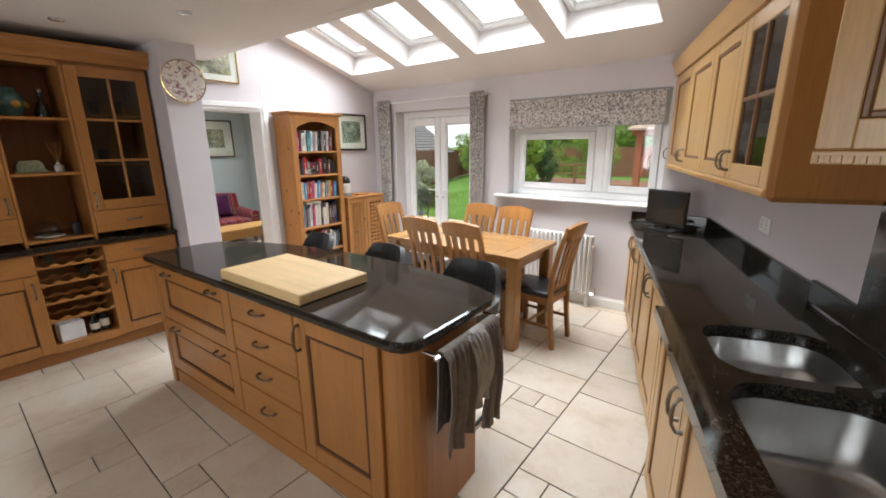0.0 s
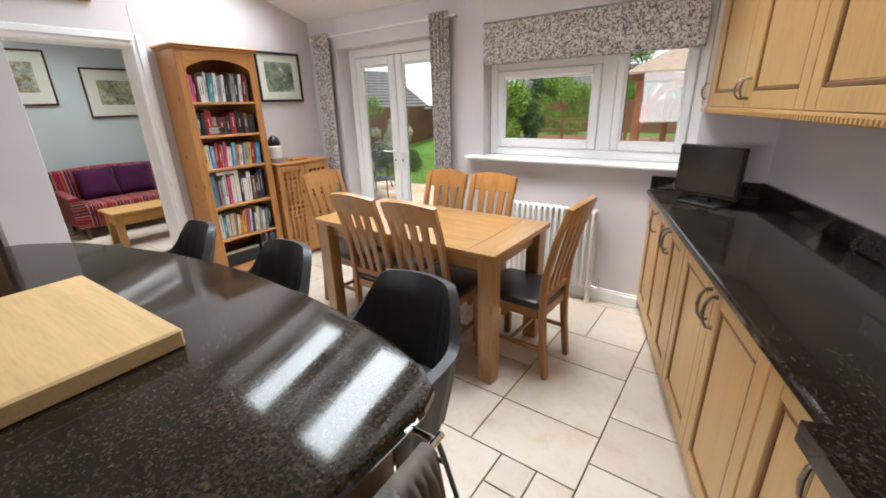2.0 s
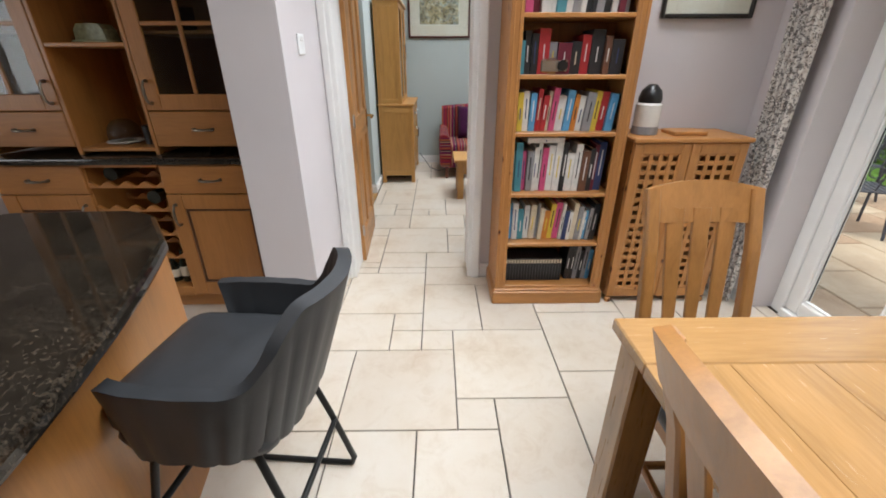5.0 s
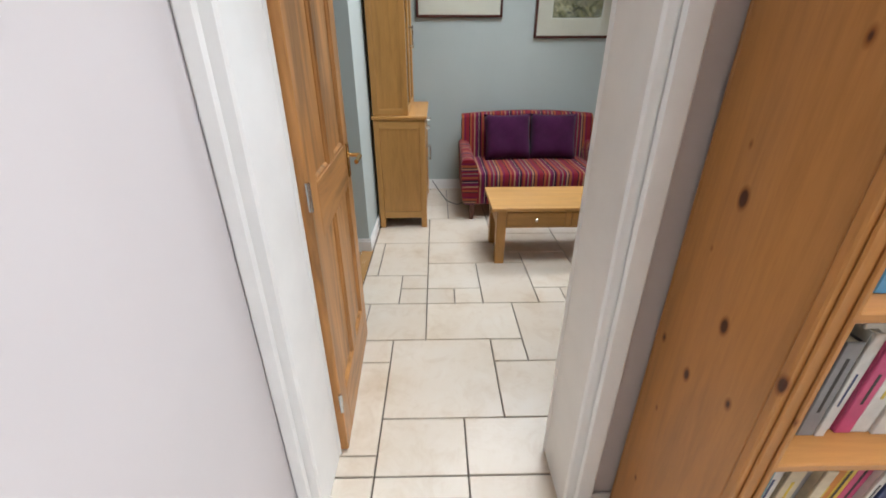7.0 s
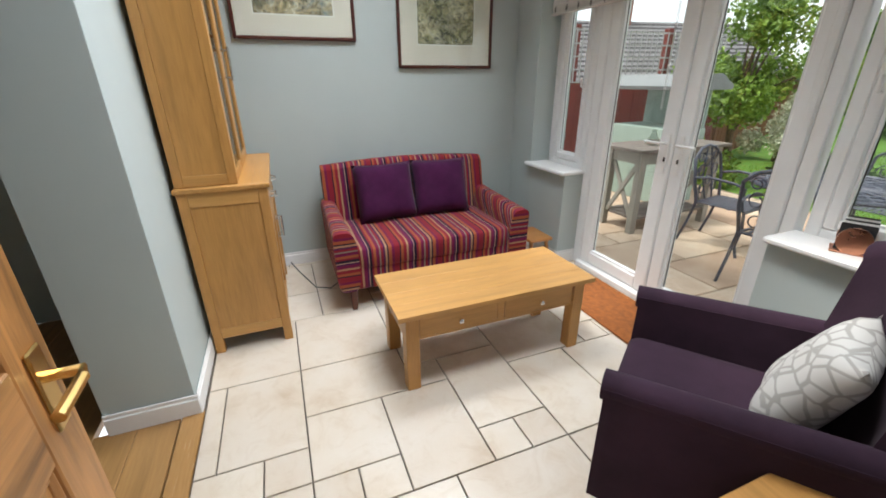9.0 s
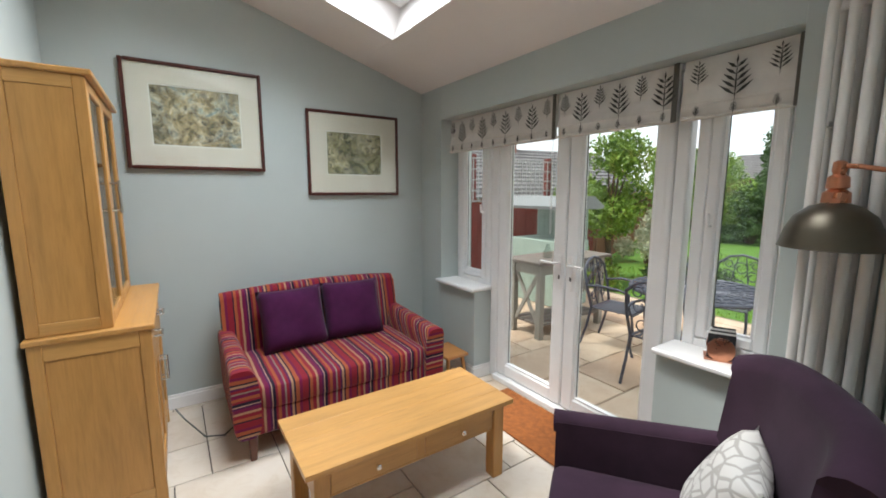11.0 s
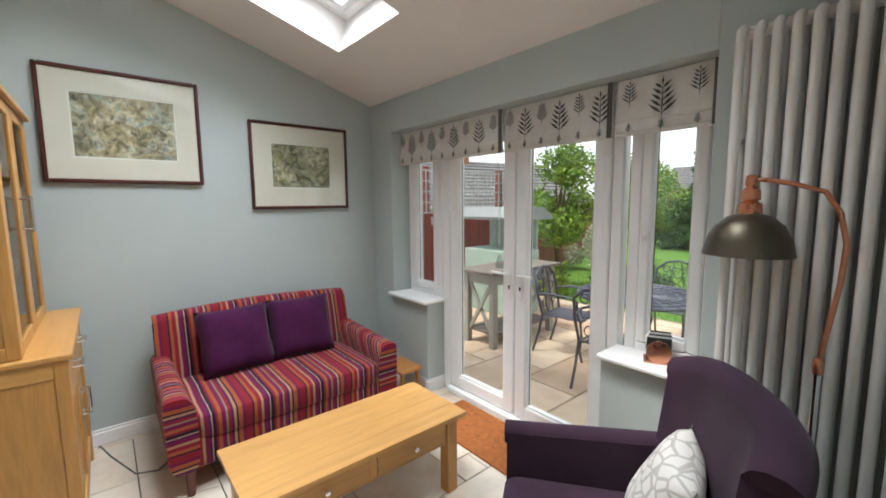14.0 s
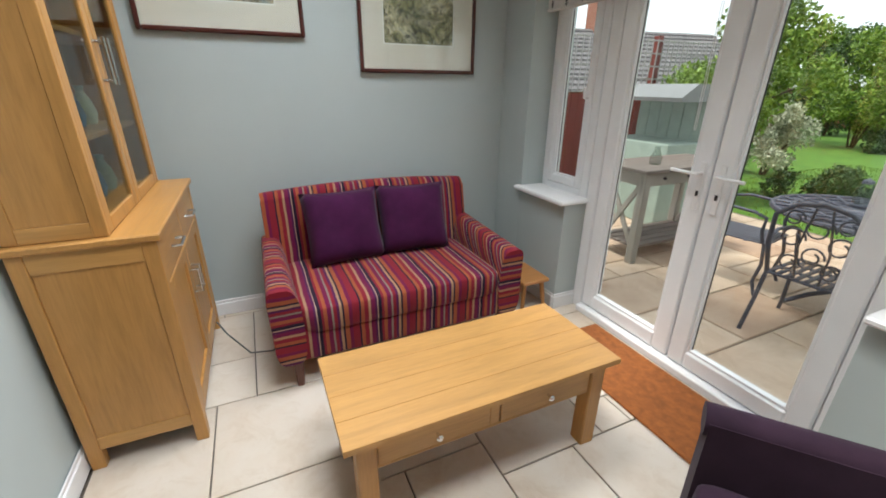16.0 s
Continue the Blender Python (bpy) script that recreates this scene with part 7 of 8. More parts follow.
def leaves(centres, radii, count, size, seed, squash=1.0):
    """Many small folded leaves spread through clumps."""
    rng = np.random.default_rng(seed)
    verts, faces = [], []
    tot = sum(r ** 2 for r in radii)
    for c, r in zip(centres, radii):
        n = int(count * r * r / tot)
        d = rng.normal(size=(n, 3))
        d /= np.linalg.norm(d, axis=1)[:, None]
        rad = r * rng.uniform(0.35, 1.08, n) ** 0.6
        p = np.array(c) + d * rad[:, None] * np.array([1, 1, squash])
        for q in p:
            s = size * rng.uniform(0.6, 1.3)
            u = rng.normal(size=3)
            u /= np.linalg.norm(u)
            w = np.cross(u, rng.normal(size=3))
            w /= np.linalg.norm(w)
            k = len(verts)
            dn = np.cross(u, w) * s * 0.15
            verts += [q.tolist(), (q + u * s * 0.5 + w * s * 0.28 + dn).tolist(), (q + u * s).tolist(), (q + u * s * 0.5 - w * s * 0.28 + dn).tolist()]
            faces += [(k, k + 1, k + 2), (k, k + 2, k + 3)]
    return verts, faces


def leaf_part(name, parent, centres, radii, count, size, seed, material, squash=1.0):
    v, f_ = leaves(centres, radii, count, size, seed, squash)
    me = bpy.data.meshes.new(name)
    me.from_pydata(v, [], f_)
    me.materials.append(M[material])
    ob = new(name, me)
    ob.parent = parent
    return ob


def tree(x, y, h, r, seed, label, material="leaf", count=7000, size=0.07, trunk=0.05, low=0.4):
    t = thing("tree", pose(x, y, G - 0.04), label, "tree")
    rng = random.Random(seed)
    bend = [(0, 0, 0), (rng.uniform(-.1, .1), rng.uniform(-.1, .1), h * 0.3), (rng.uniform(-.15, .15), rng.uniform(-.1, .1), h * 0.6), (0, 0, h * 0.9)]
    part("trunk", bar(bend, [trunk, trunk * 0.8, trunk * 0.5, trunk * 0.15], 9), M["bark"], t)
    cs, rs = [], []
    for i in range(16):
        a = rng.uniform(0, 6.28)
        z = h * rng.uniform(low, 0.95)
        k = math.sin(math.pi * min(1, max(0.12, (z / h - low + 0.12) / (1.1 - low)))) ** 0.6
        e = (r * k * rng.uniform(0.25, 0.85) * math.cos(a), r * k * rng.uniform(0.25, 0.85) * math.sin(a), z)
        s = (bend[1][0], bend[1][1], h * rng.uniform(0.25, 0.5))
        part("branch", bar([s, ((s[0] + e[0]) / 2, (s[1] + e[1]) / 2, (s[2] + e[2]) / 2 + 0.05), e], [trunk * 0.4, trunk * 0.25, trunk * 0.08], 6), M["bark"], t)
        cs.append(e)
        rs.append(r * rng.uniform(0.2, 0.42))
    leaf_part("crown", t, cs, rs, count, size, seed, material)
    return t


def shrub(x, y, h, r, seed, label, material="leafd", count=5000, size=0.08, far=False):
    t = thing("shrub", pose(x, y, G - 0.045), label, "shrub")
    rng = random.Random(seed)
    cs, rs = [], []
    for i in range(14):
        a, q = rng.uniform(0, 6.28), rng.uniform(0, 0.75) ** 0.7
        z = h * rng.uniform(0.15, 0.85)
        k = math.sqrt(max(0.1, 1 - (z / h - 0.35) ** 2 * 1.9))
        cs.append((r * q * k * math.cos(a), r * q * k * math.sin(a), z))
        rs.append(min(r, h) * rng.uniform(0.22, 0.4))
    for i in range(5):
        e = cs[i]
        part("stem", bar([(e[0] * 0.15, e[1] * 0.15, 0), (e[0] * 0.5, e[1] * 0.5, e[2] * 0.6), e], [0.03, 0.02, 0.008], 6), M["bark"], t)
    leaf_part("foliage", t, cs, rs, count, size, seed, material)
    return t


# west boundary: red close-boarded fence with trellis above
def fence(x0, y0, x1, y1, h, material, label, trellis=0.0, pitch=0.125):
    ln = math.hypot(x1 - x0, y1 - y0)
    t = thing("fence", pose(x0, y0, G - 0.045, 0, 0, math.degrees(math.atan2(y1 - y0, x1 - x0))), label, "fence")
    n = int(ln / pitch)
    me = finish(box(0, pitch - 0.006, -0.009, 0.009, 0.03, h, 0.003), "slat", M[material])
    for i in range(n):
        o = new("slat", me)
        o.parent = t
        o.matrix_basis = pose(i * pitch, 0.006 * (i % 2), 0)
    m2 = finish(box(-0.05, 0.05, -0.05, 0.05, 0, h + trellis + 0.05, 0.005), "post", M[material])
    for i in range(int(ln / 1.8) + 1):
        o = new("post", m2)
        o.parent = t
        o.matrix_basis = pose(min(ln, i * 1.8), 0.065, 0)
    for z in (0.3, h - 0.2):
        part("rail", box(0, ln, 0.016, 0.055, z, z + 0.07), M[material], t)
    if trellis:
        bm = bmesh.new()
        for i in range(int(ln / 0.11)):
            cbox(bm, i * 0.11, i * 0.11 + 0.022, -0.008, 0.004, h + 0.02, h + trellis, 0.002)
        for k in range(5):
            z = h + 0.02 + k * (trellis - 0.05) / 4
            cbox(bm, 0, ln, 0.004, 0.016, z, z + 0.022, 0.002)
        part("trellis", bm, M["trellis"], t, "weathered grey trellis panel")
    return t


fence(-9.95, 4.6, -9.95, 9.6, 1.42, "fence", "red stained board fence with grey trellis on top", 0.75)
fence(-9.95, 9.7, -16.0, 24.0, 1.55, "fence2", "brown board fence along the garden")
fence(-15.9, 24.1, 12.0, 24.1, 1.6, "fence2", "brown board fence at the end of the garden")


def garden_bench():
    """Weathered potting table with crossed ends."""
    t = thing("garden_worktable", pose(-7.675, 5.85, G), "weathered white wooden garden table with crossed ends", "garden table")
    a, b_, h = 0.235, 0.56, 0.84
    for sx in (-1, 1):
        for sy in (-1, 1):
            part("leg", box(sx * (a - 0.04) - 0.035, sx * (a - 0.04) + 0.035, sy * (b_ - 0.06) - 0.035, sy * (b_ - 0.06) + 0.035, 0, h - 0.03, 0.005), M["grey_wood"], t)
    for i in range(5):
        w = 2 * (a + 0.04) / 5
        part("top_board", box(-a - 0.04 + i * w + 0.002, -a - 0.04 + (i + 1) * w - 0.002, -b_ - 0.04, b_ + 0.04, h - 0.03, h, 0.004), M["greytop"], t)
    for sy in (-1, 1):
        y = sy * (b_ - 0.06)
        part("rail", box(-a + 0.07, a - 0.07, y - 0.02, y + 0.02, h - 0.15, h - 0.035), M["grey_wood"], t)
        for s in (-1, 1):
            part("cross_brace", ribbon([(s * -(a - 0.08), y - 0.006 * s, 0.16), (s * (a - 0.08), y - 0.006 * s, h - 0.16)], 0.02, 0.045, (0, 1, 0)), M["grey_wood"], t)
    for sx in (-1, 1):
        part("apron", box(sx * (a - 0.04) - 0.018, sx * (a - 0.04) + 0.018, -b_ + 0.1, b_ - 0.1, h - 0.15, h - 0.035), M["grey_wood"], t)
        for k in range(3):
            part("drawer_pull", turned([(0, 0), (0.012, 0), (0.012, 0.02), (0, 0.022)], 10), M["black"], t, at=pose(sx * (a - 0.04) + sx * 0.018, -0.3 + 0.3 * k, h - 0.09, 0, 90 * sx, 0))
    for i in range(5):
        w = 2 * (a - 0.02) / 5
        part("shelf_slat", box(-a + 0.02 + i * w + 0.006, -a + 0.02 + (i + 1) * w - 0.006, -b_ + 0.06, b_ - 0.06, 0.14, 0.165), M["greytop"], t)


garden_bench()
bb = vase(pose(-7.62, 5.6, G + 0.841), [(0, 0), (0.045, 0), (0.05, 0.06), (0.03, 0.1), (0.02, 0.13), (0.024, 0.15), (0, 0.15)], "cabglass", "glass_jar", "clear glass jar on the garden table", "jar")
gb = thing("garden_kitchen", pose(-8.55, 6.7, G), "mint green outdoor cooking cabinet with grey canopy", "barbecue cabinet")
part("body", box(-0.5, 0.42, -0.3, 0.3, 0, 0.9, 0.01), M["bbq"], gb)
for k in range(6):
    part("back_board", box(-0.5 + k * 0.153, -0.5 + (k + 1) * 0.153 - 0.004, 0.24, 0.27, 0.9, 1.33, 0.003), M["bbq"], gb)
part("canopy", cast([(-0.4, 1.33), (0.4, 1.33), (0.42, 1.37), (0.2, 1.5), (-0.2, 1.5), (-0.42, 1.37)], -0.62, 0.55, "x"), M["slate"], gb, "grey canopy roof")


def scroll(bm, c, r, plane, turns=1.2, rad=0.006):
    pts = []
    for i in range(18):
        a = i / 17 * turns * 2 * math.pi
        q = r * (1 - 0.55 * i / 17)
        pts.append((c[0] + q * math.cos(a), c[1], c[2] + q * math.sin(a)))
    tube(bm, pts, rad, 6)


def garden_chair(m):
    """Cast metal chair facing +y."""
    t = thing("garden_chair", m, "grey cast metal garden armchair with pierced scroll back", "garden chair", "patio chairs")
    for s in (-1, 1):
        part("front_leg", bar([(s * 0.2, 0.2, 0.4), (s * 0.215, 0.225, 0.25), (s * 0.205, 0.2, 0.1), (s * 0.225, 0.24, 0.0)], 0.013, 8), M["castmetal"], t, smooth=60)
        part("back_leg", bar([(s * 0.2, -0.2, 0.4), (s * 0.205, -0.24, 0.2), (s * 0.21, -0.3, 0.0)], 0.013, 8), M["castmetal"], t, smooth=60)
        part("arm", bar([(s * 0.225, -0.24, 0.62), (s * 0.25, -0.1, 0.645), (s * 0.25, 0.1, 0.63), (s * 0.24, 0.18, 0.6), (s * 0.22, 0.17, 0.5), (s * 0.21, 0.19, 0.41)], 0.012, 8), M["castmetal"], t, smooth=60)
    bm = bmesh.new()
    tube(bm, [(-0.2, -0.2, 0.4), (-0.225, -0.24, 0.6), (-0.215, -0.28, 0.78), (-0.12, -0.295, 0.86), (0, -0.3, 0.885), (0.12, -0.295, 0.86), (0.215, -0.28, 0.78), (0.225, -0.24, 0.6), (0.2, -0.2, 0.4)], 0.014, 8)
    part("back_frame", bm, M["castmetal"], t, smooth=60)
    bm = bmesh.new()
    for cx, cz, r in ((0, 0.74, 0.075), (-0.11, 0.66, 0.065), (0.11, 0.66, 0.065), (0, 0.57, 0.06), (-0.1, 0.5, 0.055), (0.1, 0.5, 0.055), (-0.12, 0.78, 0.05), (0.12, 0.78, 0.05)):
        scroll(bm, (cx, -0.21 - (cz - 0.4) * 0.19, cz), r, "xz")
    for x in (-0.06, 0.06):
        tube(bm, [(x, -0.2, 0.41), (x * 1.3, -0.25, 0.6), (x * 0.6, -0.285, 0.86)], 0.007, 6)
    part("scrollwork", bm, M["castmetal"], t, smooth=60)
    bm = bmesh.new()
    for i in range(9):
        x = -0.19 + i * 0.0475
        cbox(bm, x - 0.014, x + 0.014, -0.2, 0.21, 0.395, 0.407, 0.003)
    for y in (-0.2, -0.06, 0.08, 0.21):
        cbox(bm, -0.21, 0.21, y - 0.014, y + 0.014, 0.39, 0.402, 0.003)
    part("seat", bm, M["castmetal"], t)
    return t


gc = garden_chair(pose(-6.215, 5.465, G, 0, 0, 4))
copy_thing(gc, pose(-6.92, 5.90, G, 0, 0, -80))
copy_thing(gc, pose(-5.45, 6.2, G, 0, 0, 65))
copy_thing(gc, pose(-6.35, 6.95, G, 0, 0, 185))


def round_table(x, y):
    t = thing("garden_table", pose(x, y, G), "round grey cast metal garden table", "garden table")
    bm = bmesh.new()
    for r in (0.55, 0.44, 0.33, 0.22, 0.1):
        tube(bm, [(r * math.cos(a), r * math.sin(a), 0.7) for a in [k * math.pi / 16 for k in range(33)]], 0.016 if r > 0.5 else 0.011, 6, False)
    for k in range(24):
        a = k * math.pi / 12
        cbox_pts = [(0.06 * math.cos(a), 0.06 * math.sin(a), 0.7), (0.3 * math.cos(a + 0.12), 0.3 * math.sin(a + 0.12), 0.7), (0.55 * math.cos(a), 0.55 * math.sin(a), 0.7)]
        tube(bm, cbox_pts, 0.012, 6)
    lathe(bm, [(0, 0.692), (0.535, 0.692), (0.535, 0.696), (0, 0.696)], 32)
    part("tabletop", bm, M["castmetal"], t)
    part("column", turned([(0.06, 0.1), (0.045, 0.2), (0.03, 0.35), (0.04, 0.5), (0.03, 0.6), (0.08, 0.69)], 18), M["castmetal"], t, smooth=50)
    for k in range(4):
        a = math.radians(45 + 90 * k)
        part("foot", bar([(0.04 * math.cos(a), 0.04 * math.sin(a), 0.16), (0.2 * math.cos(a), 0.2 * math.sin(a), 0.1), (0.33 * math.cos(a), 0.33 * math.sin(a), 0.02)], 0.016, 8), M["castmetal"], t, smooth=60)


round_table(-6.25, 6.02)
ln = thing("lantern", pose(-6.40, 6.14, G + 0.715), "dark glass lantern on the garden table", "lantern")
part("base", turned([(0, 0), (0.05, 0), (0.05, 0.015), (0.035, 0.02), (0, 0.02)], 16), M["castmetal"], ln)
part("glass", turned([(0.035, 0.02), (0.055, 0.06), (0.05, 0.12), (0.03, 0.16)], 18), M["cabglass"], ln, smooth=50)
part("cap", turned([(0.035, 0.16), (0.03, 0.18), (0.012, 0.19), (0, 0.2)], 16), M["castmetal"], ln)

tree(-8.75, 8.5, 2.55, 0.95, 4, "small bright green tree beside the red fence", count=10000, size=0.075, trunk=0.06, low=0.42)
tree(-4.6, 8.6, 2.6, 0.7, 9, "slender green garden tree beyond the patio", count=6000, size=0.08, trunk=0.04, low=0.35)
shrub(-9.1, 8.0, 0.7, 0.7, 12, "low leafy plants at the foot of the fence", "leaf", 4000, 0.07)
shrub(-7.9, 9.5, 0.5, 0.9, 13, "low leafy border plants", "leafd", 3500, 0.06)
shrub(-9.6, 11.0, 1.3, 0.7, 14, "pale flowering shrub by the fence", "leafw", 4000, 0.07)
shrub(-11.0, 17.6, 3.2, 1.6, 15, "large light green shrub across the lawn", "leaf", 9000, 0.1)
shrub(-9.7, 17.0, 1.8, 1.2, 16, "dark glossy evergreen shrub across the lawn", "leafd", 8000, 0.1)
shrub(-7.2, 20.5, 3.0, 1.6, 17, "rounded green shrub across the lawn", "leaf", 8000, 0.1)
shrub(-5.9, 12.4, 1.9, 0.85, 18, "dense dark green rounded shrub", "leafd", 9000, 0.07)
shrub(-5.6, 10.2, 0.9, 0.5, 19, "low pale green shrub beside the lawn", "leaf", 4000, 0.06)
shrub(-13.0, 20.5, 3.4, 1.6, 20, "tall mixed shrub at the end of the garden", "leafd", 8000, 0.12)
for i in range(7):
    tree(-19 + i * 5.2, 31 + 2 * (i % 3), 4.3 + (i * 7 % 3) * 0.8, 2.1, 30 + i, "tall garden tree behind the end fence", "leafd" if i % 2 else "leaf", 6000, 0.22, 0.14, 0.3)


def far_house(x, y, rot, w, d, h, label):
    t = thing("house", pose(x, y, G - 0.045, 0, 0, rot), label, "house")
    part("wall", box(-w / 2, w / 2, -d / 2, d / 2, 0, h, 0.01), M["brick"], t)
    bm = bmesh.new()
    n = 14
    for s in (-1, 1):
        for k in range(n):
            y0, y1 = s * (d / 2 + 0.3) * (1 - k / n), s * (d / 2 + 0.3) * (1 - (k + 1) / n)
            z0, z1 = h - 0.1 + 1.9 * k / n, h - 0.1 + 1.9 * (k + 1) / n
            vs = [bm.verts.new(p) for p in ((-w / 2 - 0.2, y0, z0 + 0.05), (w / 2 + 0.2, y0, z0 + 0.05), (w / 2 + 0.2, y1, z1), (-w / 2 - 0.2, y1, z1))]
            bm.faces.new(vs)
            vs = [bm.verts.new(p) for p in ((-w / 2 - 0.2, y0, z0), (w / 2 + 0.2, y0, z0), (w / 2 + 0.2, y0, z0 + 0.05), (-w / 2 - 0.2, y0, z0 + 0.05))]
            bm.faces.new(vs)
    part("roof", bm, M["rooftile"], t)
    for s in (-1, 1):
        part("gable", cast([(-d / 2, h - 0.1), (d / 2, h - 0.1), (0, h + 1.75)], s * w / 2 - 0.05, s * w / 2 + 0.05, "x"), M["brick"], t)
    part("chimney", box(-0.3, 0.3, -0.3, 0.3, h + 1.2, h + 2.6), M["brick"], t)
    for k in (-0.25, 0.25):
        wn = part("window", boxes((k * w - 0.6, k * w + 0.6, -d / 2 - 0.03, -d / 2 + 0.02, h - 1.7, h - 0.5)), M["upvc"], t)
        part("pane", box(k * w - 0.5, k * w + 0.5, -d / 2 - 0.04, -d / 2 - 0.03, h - 1.6, h - 0.6), M["screen"], wn)


far_house(-17.0, 13.5, 80, 9, 6, 1.5, "neighbouring brick bungalow with grey tiled roof behind the fence")
far_house(-13.0, 40.0, 8, 11, 7, 2.6, "brick house with tiled roof beyond the trees")


def gazebo():
    """Timber gazebo with a pale shingle roof, curved braces."""
    t = thing("gazebo", pose(-0.55, 10.4, G), "red cedar garden gazebo with pale shingle roof", "gazebo")
    a, h = 1.45, 1.86
    for sx in (-1, 1):
        for sy in (-1, 1):
            part("post", box(sx * a - 0.06, sx * a + 0.06, sy * a - 0.06, sy * a + 0.06, 0, h, 0.008), M["redwood"], t)
    for s in (-1, 1):
        part("beam", box(-a - 0.15, a + 0.15, s * a - 0.05, s * a + 0.05, h, h + 0.16, 0.006), M["redwood"], t)
        part("beam", box(s * a - 0.05, s * a + 0.05, -a + 0.05, a - 0.05, h, h + 0.16, 0.006), M["redwood"], t)
        for sx in (-1, 1):
            pts = [(sx * (a - 0.06), s * a, h - 0.75), (sx * (a - 0.12), s * a, h - 0.42), (sx * (a - 0.34), s * a, h - 0.14), (sx * (a - 0.7), s * a, h)]
            part("brace", ribbon(pts, 0.07, 0.12, (0, 1, 0)), M["redwood"], t)
    rows = 11
    for q in range(4):
        rt = Matrix.Rotation(q * math.pi / 2, 4, "Z")
        for k in range(rows):
            e0, e1 = (a + 0.2) * (1 - k / rows), (a + 0.2) * (1 - (k + 1) / rows)
            z0, z1 = h + 0.1 + 1.05 * k / rows, h + 0.1 + 1.05 * (k + 1) / rows
            bm = bmesh.new()
            vs = [bm.verts.new(rt @ Vector(p)) for p in ((-e0, -e0, z0), (e0, -e0, z0), (e1, -e1, z1 + 0.02), (-e1, -e1, z1 + 0.02), (-e0, -e0, z0 + 0.035), (e0, -e0, z0 + 0.035), (e1, -e1, z1 + 0.045), (-e1, -e1, z1 + 0.045))]
            for f_ in ((0, 1, 5, 4), (4, 5, 6, 7), (3, 2, 1, 0), (1, 2, 6, 5), (0, 4, 7, 3)):
                bm.faces.new([vs[i] for i in f_])
            part("shingle_course", bm, M["roof"], t)


gazebo()
shrub(-0.4, 13.2, 1.8, 1.4, 22, "dark shrubs behind the gazebo", "leafd", 6000, 0.09)


def deck(x0, x1, y0, y1):
    t = thing("deck", pose(0, 0, G), "raised timber deck with rail across the lawn", "deck")
    n = int((y1 - y0) / 0.14)
    for i in range(n):
        part("plank", box(x0, x1, y0 + i * 0.14, y0 + i * 0.14 + 0.133, 0.2, 0.23, 0.003), M["fence2"], t)
    part("fascia", box(x0, x1, y0 - 0.03, y0 - 0.002, 0, 0.2), M["fence2"], t)
    for i in range(int((x1 - x0) / 1.1) + 1):
        x = x0 + i * 1.1
        part("post", box(x - 0.04, x + 0.04, y0, y0 + 0.08, 0.23, 1.0), M["fence2"], t)
    for z in (0.55, 0.92):
        part("rail", box(x0, x1, y0 + 0.02, y0 + 0.06, z, z + 0.06), M["fence2"], t)
    for i in range(int((x1 - x0) / 0.16)):
        x = x0 + 0.08 + i * 0.16
        part("baluster", box(x - 0.014, x + 0.014, y0 + 0.026, y0 + 0.054, 0.6, 0.93, 0.002), M["fence2"], t)


deck(-8.2, -2.4, 16.2, 18.6)


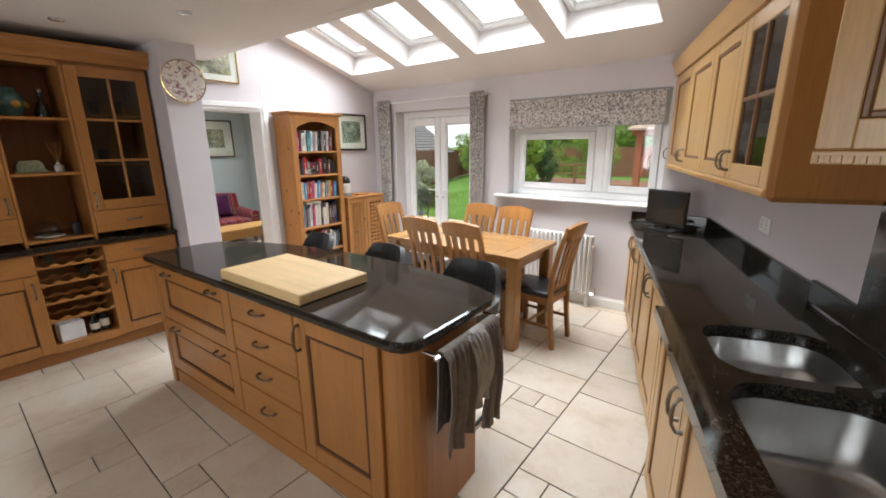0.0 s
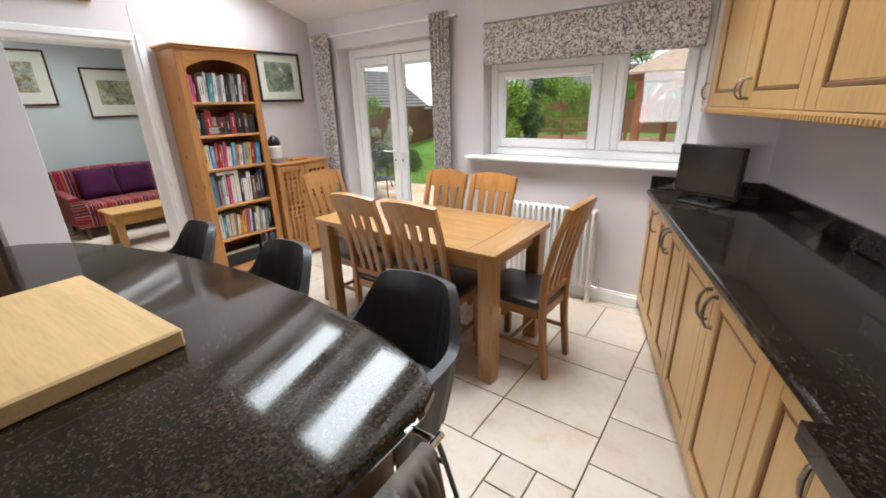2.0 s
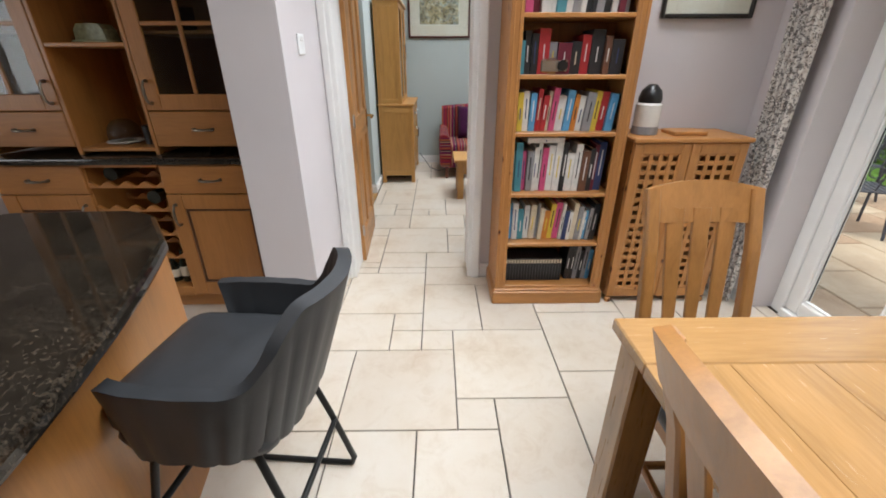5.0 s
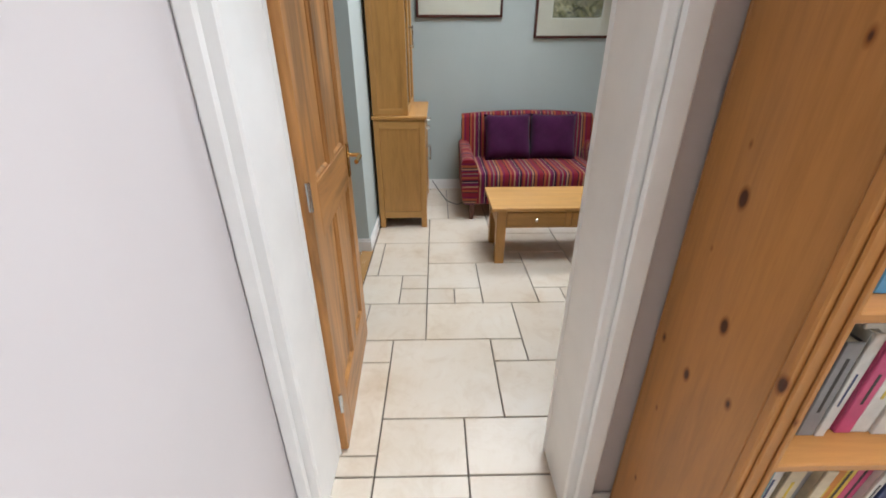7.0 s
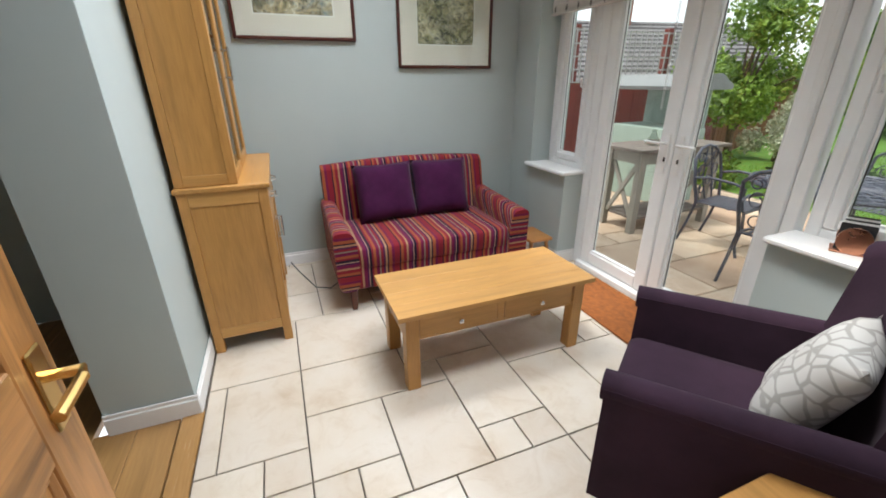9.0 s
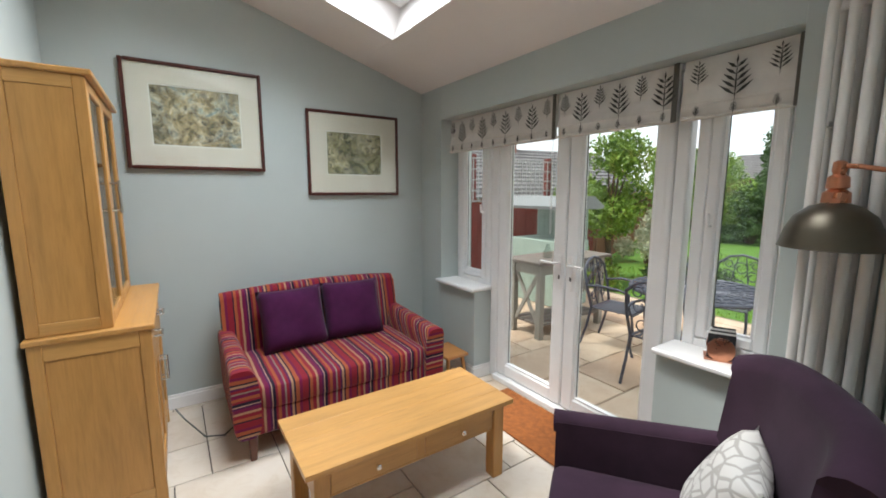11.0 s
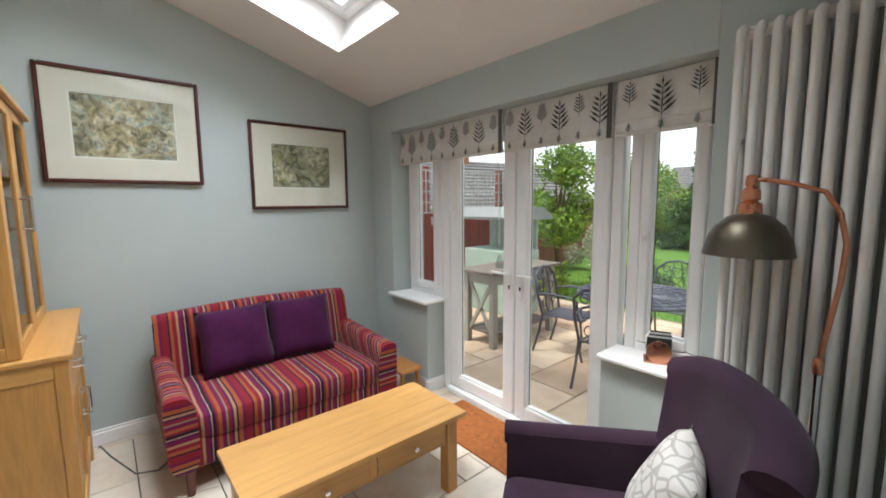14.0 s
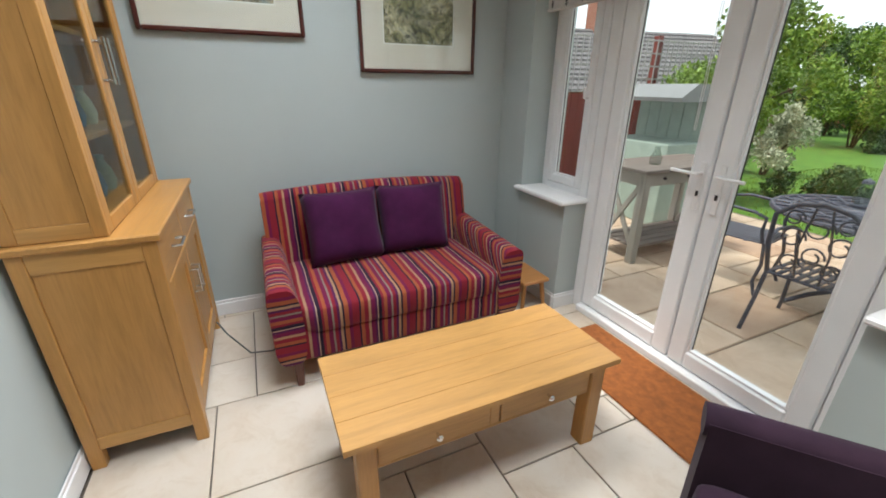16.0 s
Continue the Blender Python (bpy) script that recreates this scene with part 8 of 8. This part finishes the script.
# ---- floor tiles and patio slabs ----
def lay(nx, ny, sizes, seed, placed=()):
    """Fills a grid with rectangles of whole units; returns (i, j, w, h)."""
    rng = random.Random(seed)
    used = [[False] * nx for _ in range(ny)]
    out = list(placed)
    for i, j, w, h in placed:
        for b_ in range(j, j + h):
            used[b_][i:i + w] = [True] * w
    for j in range(ny):
        for i in range(nx):
            if used[j][i]:
                continue
            opts = list(sizes)
            rng.shuffle(opts)
            opts.sort(key=lambda s: -s[2] * rng.random())
            for w, h, _ in opts + [(2, 1, 0), (1, 2, 0), (1, 1, 0)]:
                if i + w > nx or j + h > ny:
                    continue
                if any(used[b_][a] for b_ in range(j, j + h) for a in range(i, i + w)):
                    continue
                for b_ in range(j, j + h):
                    for a in range(i, i + w):
                        used[b_][a] = True
                out.append((i, j, w, h))
                break
    return out


floor_ob = bpy.data.objects["floor"]
U0 = 0.1665
OX, OY = -4.71 - 20 * U0, 1.937 - 24 * U0
DOORWAY = [(17, 24, 3, 3), (17, 27, 1, 1), (18, 27, 2, 2), (15, 25, 2, 3), (14, 25, 1, 1), (15, 23, 2, 2), (20, 24, 2, 2), (20, 26, 3, 3), (22, 23, 3, 3), (21, 23, 1, 1)]
TILE = {}


def tile_mesh(w, h, name, material, z0, z1, b, cache):
    key = (round(w, 3), round(h, 3), name)
    if key not in cache:
        cache[key] = finish(box(0, w, 0, h, z0, z1, b), name, material)
    return cache[key]


def piece(rect, regions, parent, name, material, z0, z1, b, gap, cache):
    x0, x1, y0, y1 = rect
    for rx0, rx1, ry0, ry1 in regions:
        a, c, d, e = max(x0, rx0), min(x1, rx1), max(y0, ry0), min(y1, ry1)
        if c - a > 0.03 and e - d > 0.03:
            o = new(name, tile_mesh(c - a - gap, e - d - gap, name, material, z0, z1, b, cache))
            o.parent = parent
            o.matrix_basis = pose(a + gap / 2, d + gap / 2, 0)


REGIONS = [(-4.46, 1.75, -2.0, 4.35), (-7.76, -4.46, 1.692, 4.26)]
for i, j, w, h in lay(60, 44, [(3, 3, 1.2), (3, 2, 1.3), (2, 3, 1.0), (2, 2, 0.6), (1, 1, 0.3)], 21, DOORWAY):
    x, y = OX + i * U0, OY + j * U0
    piece((x, x + w * U0, y, y + h * U0), REGIONS, floor_ob, "tile", M["tile"], -0.011, 0.0, 0.0022, 0.006, TILE)

patio_ob = bpy.data.objects["patio"]
SLAB = {}
for i, j, w, h in lay(44, 13, [(3, 2, 1.0), (2, 3, 0.8), (2, 2, 0.8), (3, 3, 0.5), (1, 2, 0.3)], 8):
    x, y = -9.8 + i * 0.25, 4.56 + j * 0.25
    piece((x, x + w * 0.25, y, y + h * 0.25), [(-9.9, 1.4, 4.51, 7.88)], patio_ob, "slab", M["slab"], G - 0.03, G, 0.006, 0.014, SLAB)
